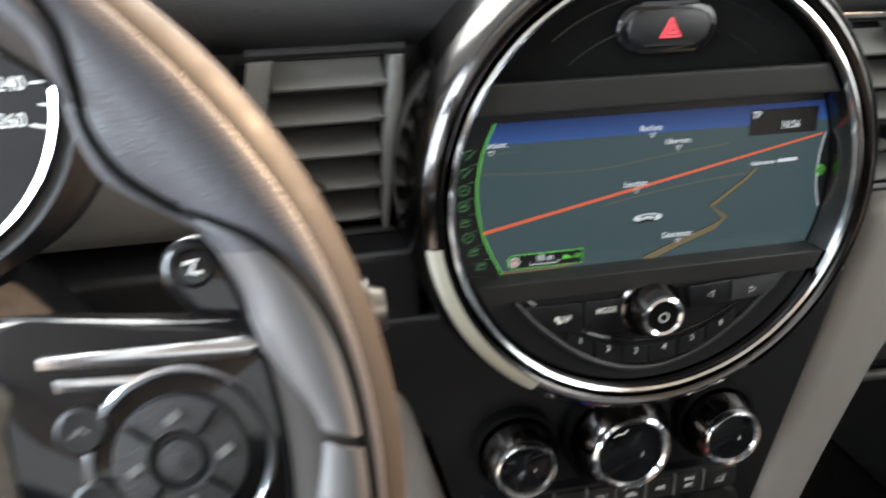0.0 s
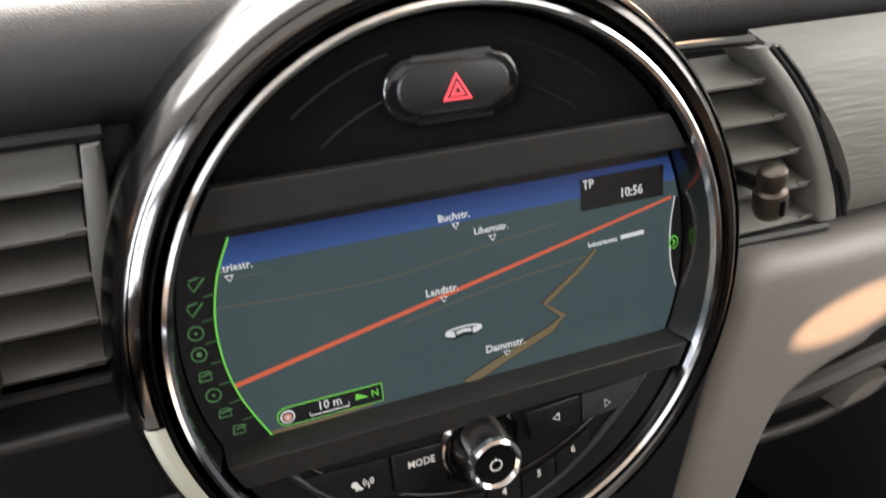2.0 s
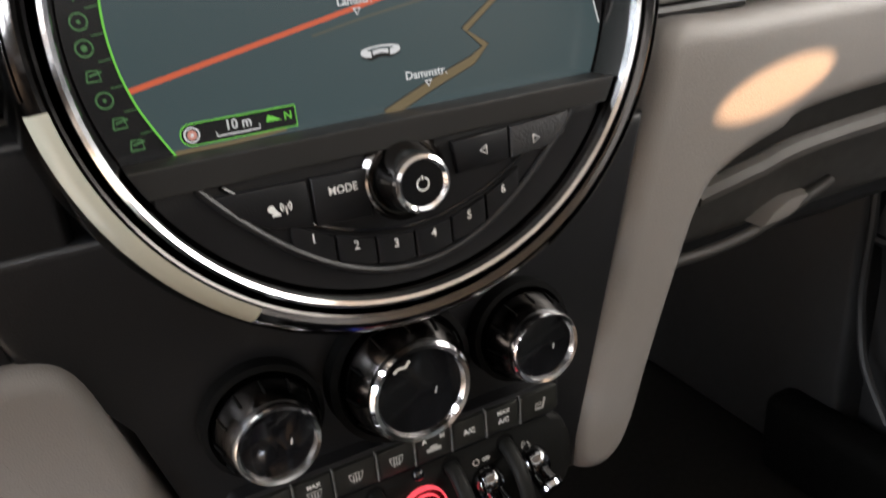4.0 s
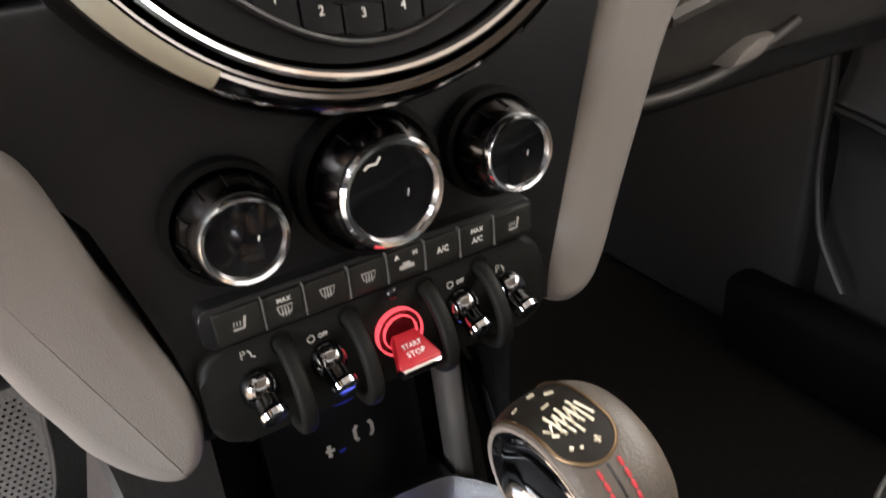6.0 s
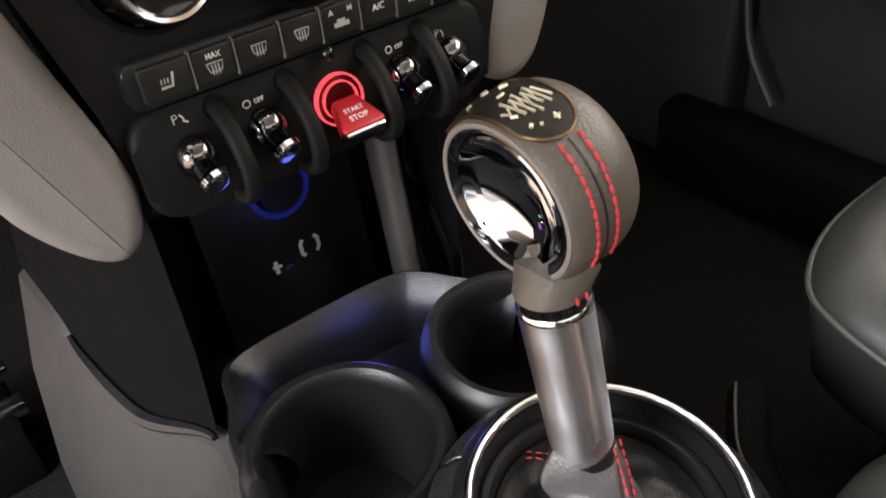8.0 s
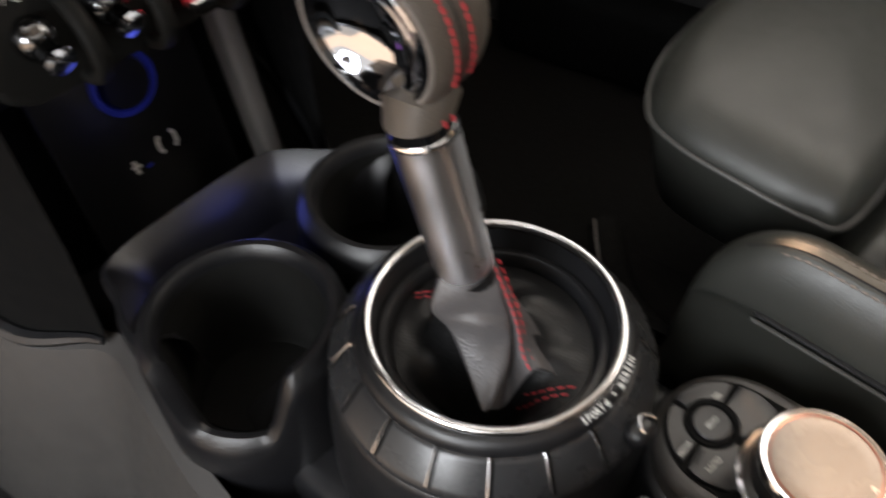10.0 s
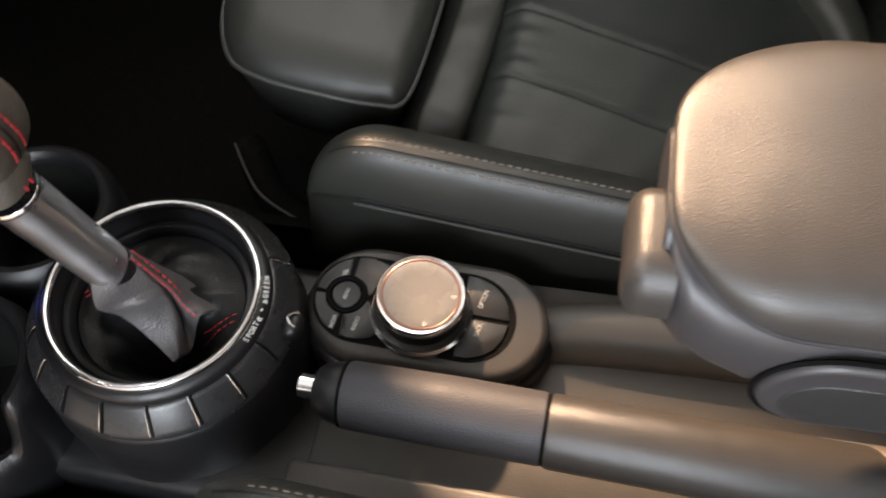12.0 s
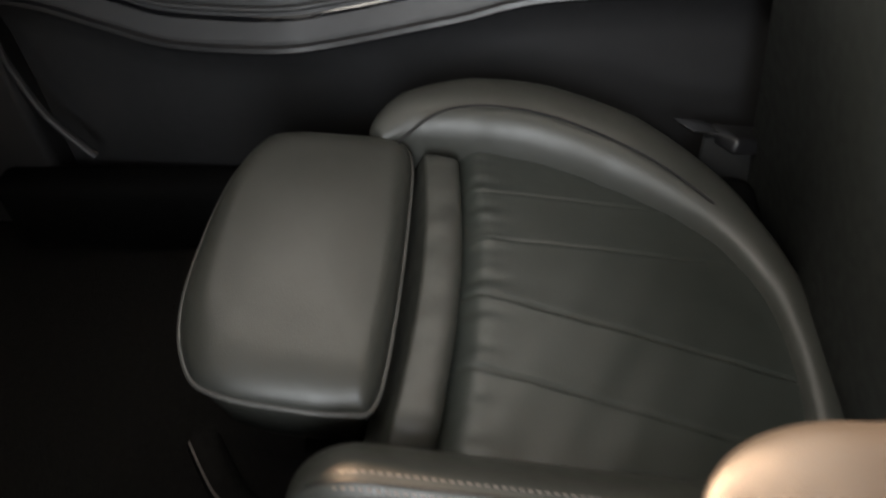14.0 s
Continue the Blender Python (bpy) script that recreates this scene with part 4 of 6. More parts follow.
for x in (-0.0705, -0.0360, 0.0392, 0.0680):
    sw = part("toggle_switch", moved(superblob(0.0090, 0.0090, 0.0098, 2.1, 24, 16), pose(x + 0.0008, 0.0255, 0.4268)), MIRRORBLACK, toggles, "dark chrome toggle switch")
    part("lever", tube([(x + 0.0009, 0.0215, 0.4252), (x + 0.0010, 0.0150, 0.4222), (x + 0.0012, 0.0118, 0.4212)], [0.0056, 0.0061, 0.0065], 24), MIRRORBLACK, sw)
    part("tip", tube([(x + 0.0012, 0.0120, 0.4213), (x + 0.0015, 0.0098, 0.4199), (x + 0.0016, 0.0090, 0.4194)], [0.0070, 0.0068, 0.0056], 24), MIRRORCAP, sw, "polished toggle tip")
for x in (-0.0550, -0.0210, 0.0210, 0.0535):
    line = smooth_line([(x, y, z) for y, z in ((0.0330, 0.4440), (0.0240, 0.4420), (0.0130, 0.4330), (0.0075, 0.4200), (0.0095, 0.4090), (0.0180, 0.4030), (0.0330, 0.4020))], 6)
    secs = []
    for k, q in enumerate(line):
        dd = (line[min(k + 1, len(line) - 1)] - line[max(k - 1, 0)]).normalized()
        nn = Vector((0, -dd.z, dd.y))
        secs.append([q + Vector((0.0040 * math.copysign(abs(math.cos(a)) ** 0.6, math.cos(a)), 0, 0)) + nn * 0.0032 * math.sin(a) for a in [2 * math.pi * m / 14 for m in range(14)]])
    part("guard_hoop", loft(secs), TOGGLEBLACK, toggles, "black guard hoop", sharp=60)
    part("hoop_slot", moved(prism(stadium(0.0105, 0.012, 8), -0.002, 0.0004), TM @ pose(x, 0.0180, 0)), DEEP, toggles)
SR = pose(0.0030, 0.0262, 0.4262, 84, 0, 0) @ Matrix.Diagonal((0.9, 0.9, 1, 1))
start = part("start_switch", moved(lathe([(0.0142, -0.002), (0.0142, 0.0014), (0.0139, 0.0022), (0.0133, 0.0018), (0.0131, 0.0004)], 48), SR), REDLIGHT, toggles, "red lit ring of the start key")
part("inner_ring", moved(lathe([(0.0104, 0.0006), (0.0103, 0.0024), (0.0100, 0.0028), (0.0097, 0.0022), (0.0096, 0.0004)], 40), SR), REDLIGHT, start)
part("start_well", moved(lathe([(0.0128, 0.0006), (0.0112, 0.0002), (0.0001, 0.0004)], 40), SR), REDDARK, start)
SP = pose(0.0026, 0.0135, 0.4232, 25, 0, 0)
part("start_key", moved(prism([(-0.0062, 0.0095), (0.0066, 0.0095), (0.0116, -0.0075), (0.0106, -0.0096), (-0.0102, -0.0096), (-0.0112, -0.0075)], -0.0046, 0.0020, 0.0012, 3), SP), REDPAD, start, "red start stop key")
part("key_lip", moved(prism([(-0.0114, -0.0072), (0.0118, -0.0072), (0.0104, -0.0112), (-0.0100, -0.0112)], -0.0050, 0.0006, 0.001), SP), CHROME, start, "chrome lip")
word("start_word", "START", 0.0036, SP @ pose(0.0002, 0.0012, 0.0022), PRINT, start, 1.0)
word("start_word", "STOP", 0.0042, SP @ pose(0.0002, -0.0036, 0.0022), PRINT, start, 1.0)
for x, t in ((-0.0362, "OFF"), (0.0401, "OFF")):
    word("switch_word", t, 0.0031, TM @ pose(x + 0.0012, 0.0140, 0.0003), PRINT, toggles, 0.9)
    part("symbol", moved(strip([(x - 0.0048 + 0.0017 * math.cos(a * 0.3142), 0.0140 + 0.0017 * math.sin(a * 0.3142)) for a in range(21)], 0.0005, 0.0003), TM), PRINT, toggles, recalc=False)
for x, y in ((-0.0708, 0.0187), (0.0665, 0.0125)):
    part("symbol", moved(strip([(x - 0.0030, y - 0.0018), (x - 0.0030, y + 0.0020), (x - 0.0014, y + 0.0020), (x - 0.0010, y + 0.0008), (x - 0.0030, y)], 0.0006, 0.0003), TM), KEYPRINT, toggles, recalc=False)
    part("symbol", moved(strip([(x + 0.0002, y + 0.0016), (x + 0.0016, y - 0.0004), (x + 0.0012, y - 0.0014), (x + 0.0032, y - 0.0026)], 0.0008, 0.0003), TM), KEYPRINT, toggles, recalc=False)

# ---- recess under the switches ----
socket = thing("socket_panel", "dark recessed panel with blue-lit power socket", "socket panel")
UM = pose(0.010, 0.150, 0.275, 84, 0, 0)
part("back_wall", box(-0.12, 0.12, 0.165, 0.185, 0.10, 0.42), DEEP, socket)
part("panel", moved(prism(rrect(0.118, 0.150, 0.014), -0.012, 0.0, 0.002), UM), BLACK, socket)
part("pillar", moved(pillow(rrect(0.018, 0.21, 0.008), -0.012, 0.009, 0.007), pose(0.098, 0.150, 0.275, 84, 0, 0)), GREY, socket, "dark grey side pillar")
so = part("power_socket", moved(lathe([(0.0228, 0.0), (0.0228, 0.0025), (0.0190, 0.0030), (0.0180, 0.0)], 40), UM @ pose(0.002, 0.041, 0)), BLUE, socket, "blue lit socket ring")
part("socket_cap", moved(lathe([(0.0001, 0.0065), (0.0162, 0.0065), (0.0181, 0.001)], 32), UM @ pose(0.002, 0.041, 0)), BLACK, so)
for x, s in ((0.006, 1), (0.0195, -1)):
    part("symbol", moved(strip([(x + s * 0.0022, 0.0065 - 0.011), (x, 0.0035 - 0.011), (x, -0.0035 - 0.011), (x + s * 0.0022, -0.0065 - 0.011)], 0.0030, 0.0006), UM), PRINT, socket, recalc=False)
part("symbol", moved(strip([(-0.015, -0.011), (-0.015, -0.021)], 0.0030, 0.0006), UM), PRINT, socket, recalc=False)
part("symbol", moved(strip([(-0.018, -0.015), (-0.011, -0.016)], 0.0024, 0.0006), UM), PRINT, socket, recalc=False)
part("symbol", moved(strip([(-0.008, -0.020), (-0.003, -0.019)], 0.0020, 0.0006), UM), BLUE, socket, recalc=False)
# unseen blue lamp added inside the tray to tint its walls
glow = bpy.data.lights.new("tray_blue_fill", "POINT")
glow.energy, glow.color, glow.shadow_soft_size = 0.013, (0.12, 0.16, 1.0), 0.02
new("tray_blue_fill", glow).location = (0.004, 0.036, 0.278)

# ---- tunnel, tray and cup holders ----
console = thing("centre_console", "black centre console with tray and two cup holders", "centre console")
part("tunnel", box(-0.085, 0.085, -0.80, 0.165, 0.0, 0.205, 0.012, 3), BLACK, console)
tray_o = [(q.x, q.y) for q in smooth_line([(-0.104, -0.010, 0), (-0.092, 0.036, 0), (-0.079, 0.062, 0), (-0.030, 0.066, 0), (0.032, 0.063, 0), (0.052, 0.050, 0), (0.072, 0.020, 0), (0.102, -0.010, 0), (0.060, -0.075, 0), (-0.060, -0.075, 0)], 5, True)]


def ring_of(outline, inset, z, cx=0.0, cy=0.005):
    return [(x + (cx - x) * inset, y + (cy - y) * inset, z) for x, y in outline]


tray_o = tray_o[:36]
floor_o = [(-0.078, 0.020), (-0.071, 0.052), (0.030, 0.052), (0.062, 0.030), (0.050, 0.022), (0.022, 0.010), (0.0, -0.030), (-0.022, 0.010), (-0.050, 0.024)]
part("tray_floor", prism(floor_o, 0.225, 0.238), CONS, console)
part("tray", loft([ring_of(tray_o, 0.03, 0.16), ring_of(tray_o, 0.0, 0.275), ring_of(tray_o, 0.012, 0.281), ring_of(tray_o, 0.05, 0.2825), ring_of(tray_o, 0.16, 0.274), ring_of(tray_o, 0.24, 0.262), ring_of(tray_o, 0.27, 0.245), ring_of(tray_o, 0.30, 0.230)], closed=False, caps=False), CONS, console, "dark grey tray with rounded rim")
for x, notch in ((-0.0577, True), (0.0567, False)):
    def dip(r, h, a, on=notch):
        if not on or h < -0.03:
            return 0.0
        d = abs((math.degrees(a) - 214 + 180) % 360 - 180)
        k = max(0.0, min(1.0, (46 - d) / 26))
        return -0.043 * k * k * (3 - 2 * k)
    M = pose(x, -0.0320, 0.2825, 5, 0, 0)
    c = part("cup_holder", moved(lathe([(0.0560, -0.10), (0.0555, -0.012), (0.0535, -0.003), (0.0490, 0.0014), (0.0455, 0.0010), (0.0430, -0.002), (0.0420, -0.008)], 72, wobble=dip), M), CONS if notch else BLACK, console, "round black cup holder")
    part("cup_lining", moved(lathe([(0.0421, -0.0075), (0.0410, -0.0140), (0.0400, -0.05), (0.0385, -0.075), (0.0365, -0.078), (0.0001, -0.078)], 72, wobble=dip), M), TOGGLEBLACK, c)
# sides of the console towards the footwells
top_e = smooth_line([(-0.135, -0.200, 0.190), (-0.126, -0.060, 0.205), (-0.110, 0.020, 0.218), (-0.100, 0.070, 0.222), (-0.127, 0.120, 0.219), (-0.140, 0.165, 0.244), (-0.143, 0.200, 0.266), (-0.148, 0.252, 0.282)], 6)
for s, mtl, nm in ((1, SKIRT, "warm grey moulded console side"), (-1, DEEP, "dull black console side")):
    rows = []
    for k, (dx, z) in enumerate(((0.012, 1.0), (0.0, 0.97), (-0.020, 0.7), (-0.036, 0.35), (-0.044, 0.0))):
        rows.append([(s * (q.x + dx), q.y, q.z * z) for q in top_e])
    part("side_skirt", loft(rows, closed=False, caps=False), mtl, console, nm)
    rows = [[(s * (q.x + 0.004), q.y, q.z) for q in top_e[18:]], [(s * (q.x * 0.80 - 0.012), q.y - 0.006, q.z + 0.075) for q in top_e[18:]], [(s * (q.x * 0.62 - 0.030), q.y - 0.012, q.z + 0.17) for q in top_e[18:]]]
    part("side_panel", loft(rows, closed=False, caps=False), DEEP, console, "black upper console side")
    part("edge_trim", tube([(s * (q.x + 0.002), q.y, q.z + 0.003) for q in top_e[18:34]], [0.0025 + 0.004 * math.sin(math.pi * k / 15) for k in range(16)], 8), BLACK, console, "black edge strip")

# ---- gear lever and its ring ----
G = pose(0.0033, -0.1483, 0.3001, 5.6, 0, 0)
gate = thing("shift_gate", "black round shift gate with chrome ring and mode marks", "shift gate")
part("gate_body", moved(lathe([(0.0860, -0.16), (0.0830, -0.060), (0.0800, -0.034), (0.0785, -0.0300), (0.0770, -0.0290)], 96), G), BLACK, gate)
part("mode_ring", moved(lathe([(0.0796, -0.0275), (0.0793, -0.0250), (0.0776, -0.0226), (0.0765, -0.0212), (0.0690, -0.0108), (0.0672, -0.0090), (0.0662, -0.0088)], 96), G), SATIN, gate, "dark rotating mode ring")
part("upper_ring", moved(lathe([(0.0664, -0.0092), (0.0664, -0.0066), (0.0650, -0.0038), (0.0630, -0.0018), (0.0608, -0.0012)], 96), G), BLACK, gate)
part("chrome_ring", moved(lathe([(0.0591 + 0.0023 * math.cos(a * math.pi / 10), -0.0004 + 0.0026 * math.sin(a * math.pi / 10)) for a in range(-2, 13)], 96), G), CHROME, gate, "polished chrome ring")
part("gate_well", moved(lathe([(0.0571, -0.0025), (0.0560, -0.0110), (0.0548, -0.0140), (0.0538, -0.0128), (0.0510, -0.0124), (0.0498, -0.0136), (0.0490, -0.0190), (0.0480, -0.0330), (0.0440, -0.0700), (0.0001, -0.0780)], 72), G), BLACK, gate)
for a in (118, 137, 155.5, 175, 195.5, 215, 235, 254.5, 303):
    a2 = radians(a)
    p = [Vector((rr * math.cos(a2), rr * math.sin(a2), h)) for rr, h in ((0.0668, -0.0082), (0.0694, -0.0104), (0.0768, -0.0206), (0.0786, -0.0236))]
    part("tick", moved(tube(p, 0.00055, 6), G), BRIGHT, gate)
    a2 += 0.020
    p = [Vector((rr * math.cos(a2), rr * math.sin(a2), h)) for rr, h in ((0.0668, -0.0084), (0.0692, -0.0108), (0.0767, -0.0210), (0.0785, -0.0240))]
    part("tick_gap", moved(tube(p, 0.0006, 5), G), DEEP, gate)


def ring_letter(ch, deg, size, squash):
    a = radians(deg)
    word("mode_letter", ch, size, G @ Matrix.Translation(Vector((math.cos(a), math.sin(a), 0)) * 0.0640 + Vector((0, 0, -0.0021))) @ Matrix.Rotation(a + math.pi / 2, 4, "Z") @ pose(0, 0, 0, 28, 0, 0), PRINT, gate, squash, thick=0.0002)


for text, a0, a1 in (("SPORT", 252.5, 262.0), ("GREEN", 278.0, 288.5)):
    for k, ch in enumerate(text):
        ring_letter(ch, a0 + (a1 - a0) * k / 4, 0.0046, 0.75)
for deg, ch in ((265.0, "\u00ab"), (270.0, "\u2022"), (275.0, "\u00bb")):
    ring_letter(ch, deg, 0.0058, 0.9)
nub = part("mode_nub", moved(superblob(0.0085, 0.0060, 0.0065, 2.4, 20, 12), G @ pose(0.0790 * math.cos(radians(271)), 0.0790 * math.sin(radians(271)), -0.0190)), BLACK, gate, "small thumb nub on the mode ring")
part("nub_mark", moved(tube(smooth_line([(-0.0044, -0.0026, -0.0012), (-0.0034, 0.0004, 0), (0.0, 0.0026, 0.0006), (0.0034, 0.0004, 0), (0.0044, -0.0026, -0.0012)], 5), 0.0010, 8), G @ pose(0.0795 * math.cos(radians(272)), 0.0795 * math.sin(radians(272)), -0.0118)), CHROME, nub)

lever = thing("gear_lever", "gear lever with grey leather knob, red stitching and silver shaft", "gear lever")
# gathered leather boot: a slack skirt from the ring, drawn up to the shaft, with a deep fold
B1 = Vector((-0.0018, -0.1372, 0.335))


def turn(a, deg):
    return (a - radians(deg) + math.pi) % (2 * math.pi) - math.pi


def boot_at(t, a, lift=0.0):
    low = G @ Vector((0.0480 * math.cos(a), 0.0480 * math.sin(a), -0.0200))
    s = t ** 0.85
    c = Vector((low.x, low.y, 0)).lerp(Vector((B1.x + 0.0126 * math.cos(a), B1.y + 0.0126 * math.sin(a), 0)), s)
    z = low.z + (B1.z - low.z) * (0.10 * t + 0.90 * t ** (8.0 - 6.1 * math.exp(-(turn(a, 290) / 0.60) ** 2)))
    mid = math.sin(math.pi * min(1, t)) ** 1.2
    pit = math.exp(-(turn(a, 212) / 0.85) ** 2) * math.exp(-((t - 0.52) / 0.33) ** 2)
    z -= 0.050 * pit
    z += 0.004 * mid * math.exp(-(turn(a, 340) / 0.5) ** 2)
    z += mid * (0.0022 * math.sin(4 * a + 5 * t + 0.8) + 0.0010 * math.sin(9 * a - 7 * t))
    return Vector((c.x, c.y, z + lift))


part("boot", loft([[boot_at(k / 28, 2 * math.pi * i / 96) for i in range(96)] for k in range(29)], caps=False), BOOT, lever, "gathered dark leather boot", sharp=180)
# the leather apron that hangs from the shaft: outer edge, crest, seam and the slope behind it
APRON = (
    ((-0.0147, -0.1343, 0.334), (-0.0085, -0.1440, 0.334), (0.0018, -0.1490, 0.334), (0.0042, -0.1488, 0.3335), (0.0062, -0.1482, 0.333), (0.0110, -0.1410, 0.332)),
    ((-0.0218, -0.1340, 0.319), (-0.0130, -0.1480, 0.322), (-0.0010, -0.1545, 0.320), (0.0024, -0.1552, 0.3172), (0.0055, -0.1552, 0.318), (0.0160, -0.1470, 0.308)),
    ((-0.0185, -0.1405, 0.305), (-0.0115, -0.1530, 0.308), (-0.0026, -0.1602, 0.306), (0.0010, -0.1595, 0.2985), (0.0032, -0.1623, 0.304), (0.0170, -0.1610, 0.290)),
    ((-0.0228, -0.1526, 0.289), (-0.0170, -0.1600, 0.291), (-0.0096, -0.1648, 0.290), (-0.0050, -0.1610, 0.2760), (0.0003, -0.1668, 0.291), (0.0130, -0.1700, 0.280)),
    ((-0.0300, -0.1655, 0.277), (-0.0278, -0.1668, 0.277), (-0.0262, -0.1672, 0.277), (-0.0150, -0.1660, 0.2640), (-0.0018, -0.1735, 0.284), (0.0080, -0.1800, 0.274)),
)
down = [smooth_line([row[i] for row in APRON], 7) for i in range(6)]
secs = []
for k in range(len(down[0])):
    t = k / (len(down[0]) - 1)
    line = smooth_line([c[k] for c in down], 7)
    for i, q in enumerate(line):
        u = i / (len(line) - 1)
        soft = math.sin(math.pi * min(1, t * 1.15)) * math.sin(math.pi * min(1, u * 2.0)) if u < 0.5 else 0
        q += Vector((-0.55, -0.50, 0.65)) * soft * (0.0013 * math.sin(9 * u + 13 * t) + 0.0009 * math.sin(21 * t - 7 * u) - 0.0016 * math.exp(-((t - 0.30 - 0.25 * u) / 0.06) ** 2))
    secs.append(line + [q + Vector((0.003, 0.004, -0.005)) for q in reversed(line)])
part("boot_fold", loft(secs), LITBOOT, lever, "boot leather fold under the shaft, lightened for door light", sharp=180)
OUT = Vector((-0.55, -0.50, 0.65)) * 0.0007
for d in (-0.0022, 0.0026):
    run = smooth_line([Vector(row[4]) + Vector((d, d * 0.35, 0)) + OUT for row in APRON], 10)
    stitches("boot_stitches", run, THREAD, lever, 0.0036, 0.0010, 0.0006, "red stitches")
    for line in (((0.50, -104), (0.38, -101), (0.26, -97), (0.12, -91), (0.0, -86)), ((0.50, 78), (0.36, 82), (0.22, 87), (0.10, 92), (0.0, 95))):
        pts = []
        for t, deg in line:
            r = 0.0480 + (0.0126 - 0.0480) * t
            pts.append(boot_at(t, radians(deg) + d / r, 0.0007))
        stitches("boot_stitches", smooth_line(pts, 8), THREAD, lever, label="red stitches")
S0, S1 = Vector((-0.0018, -0.1370, 0.332)), Vector((-0.0102, -0.1302, 0.4065))
shaft = part("shaft", lathe([(0.0001, 0.0), (0.0120, 0.0), (0.0128, 0.0012), (0.0131, 0.006), (0.0134, 0.045), (0.0136, (S1 - S0).length)], 48), SILVER, lever, "brushed silver shaft")
shaft.matrix_world = Matrix.Translation(S0) @ (S1 - S0).to_track_quat("Z", "Y").to_matrix().to_4x4()
d = (S1 - S0).normalized()
part("collar_ring", tube([S1, S1 + d * 0.0012, S1 + d * 0.0024], [0.0139, 0.0139, 0.0131], 40), CHROME, lever, "chrome collar")
part("collar", tube([S1 + d * 0.0024, S1 + d * 0.0075], [0.0129, 0.0128], 40), PIANO, lever, "gloss black collar")
part("neck", tube([S1 + d * 0.007, S1 + d * 0.0076, S1 + d * 0.0105, Vector((-0.0048, -0.1290, 0.4205)), Vector((-0.0035, -0.1240, 0.4280))], [0.0130, 0.0136, 0.0138, 0.0130, 0.0110], 40), KNOB, lever)
# the knob is a thick leather-wrapped disc lying across the car
KX = Vector((0.994, 0.040, 0.100)).normalized()
KZ = (Vector((0, 0, 1)) - KX * KX.z).normalized()
KY = KZ.cross(KX)
KC0 = Vector((-0.0041, -0.1171, 0.4477))
K_ROWS = ((-0.0160, 0.0262), (-0.0163, 0.0285), (-0.0154, 0.0300), (-0.0130, 0.0314), (-0.0075, 0.0327), (0.0, 0.0330), (0.0080, 0.0325), (0.0140, 0.0300), (0.0180, 0.0258), (0.0200, 0.0180), (0.0204, 0.0090), (0.0205, 0.0001))


def knob_r(u):
    rows = K_ROWS[1:]
    for (a, p), (b, q) in zip(rows, rows[1:]):
        if a <= u <= b:
            return p + (q - p) * (u - a) / (b - a)
    return rows[0][1] if u < rows[0][0] else rows[-1][1]


def on_knob(u, v, lift=0.0):
    """A place on the knob's skin: u across, v along from the top to the rear foot (radians)."""
    return KC0 + KX * u + (KZ * math.cos(v) - KY * math.sin(v)) * (knob_r(u) + lift)


KM4 = Matrix((KY, KZ, KX)).transposed().to_4x4()
KM4.translation = KC0
rows = smooth_line([(r, u, 0) for u, r in K_ROWS], 3)
head = part("knob", moved(lathe([(max(q.x, 0.0001), q.y) for q in rows], 88), KM4), KNOB, lever, "grey leather shift knob, browner for warm lamp light", sharp=75)
part("lip_edge", moved(lathe([(0.0291, -0.0154), (0.0292, -0.0167), (0.0282, -0.0171), (0.0272, -0.0165)], 72), KM4), GREY, head, "pale leather lip")
part("side_bezel", moved(lathe([(0.0276, -0.0120), (0.0274, -0.0166), (0.0266, -0.0168), (0.0246, -0.0150), (0.0236, -0.0136)], 72), KM4), PIANO, head, "black bezel")
part("side_cap", moved(lathe([(0.0242, -0.0130), (0.0240, -0.0150), (0.0231, -0.0155), (0.0222, -0.0148), (0.0200, -0.0126), (0.0160, -0.0102), (0.0080, -0.0080), (0.0001, -0.0074)], 72), KM4), MIRRORCAP, head, "mirror-polished dished side cap")

UC, UH, V0, V1 = -0.0045, 0.0108, -0.95, 0.58


def plate_half(v):
    k = max(0.0, (v - (V1 - 0.34)) / 0.34)
    return UH * math.sqrt(max(0.02, 1 - k * k))


vs = [V0 + (V1 - V0) * k / 56 for k in range(57)]
bm = bmesh.new()
grid = [[bm.verts.new(on_knob(UC + plate_half(v) * w, v, 0.0006)) for w in (-1, -0.75, -0.5, -0.25, 0, 0.25, 0.5, 0.75, 1)] for v in vs]
for a, b in zip(grid, grid[1:]):
    for i in range(8):
        bm.faces.new((a[i], a[i + 1], b[i + 1], b[i]))
plate = part("top_plate", bm, PLATE, head, "gloss dark plate with pale shift diagram", sharp=180)
rim = [on_knob(UC - plate_half(v), v, 0.0006) for v in vs] + [on_knob(UC + plate_half(v), v, 0.0006) for v in reversed(vs)]
part("plate_rim", tube(rim, 0.0006, 6), BRONZE, head, "thin warm metal rim")


def mark(pts, w=0.0011):
    part("diagram_mark", tube([on_knob(UC + u, v, 0.0009) for u, v in pts], w / 2, 5), GOLDPRINT, plate)


for k, u in enumerate((-0.0052, -0.0028, -0.0004, 0.0020, 0.0044)):
    mark([(u, -0.10 + 0.05 * (k % 2)), (u + 0.0012, 0.20 + 0.04 * (k % 3))], 0.0012)
for k in range(4):
    mark([(-0.0048 + 0.0024 * k, 0.16), (-0.0028 + 0.0024 * k, -0.04)], 0.0009)
mark([(-0.0078, 0.12), (-0.0062, 0.17)], 0.0014)
mark([(-0.0086, 0.02), (-0.0070, 0.10), (-0.0058, 0.02)], 0.0010)
mark([(0.0060, -0.04), (0.0078, 0.18)], 0.0013)
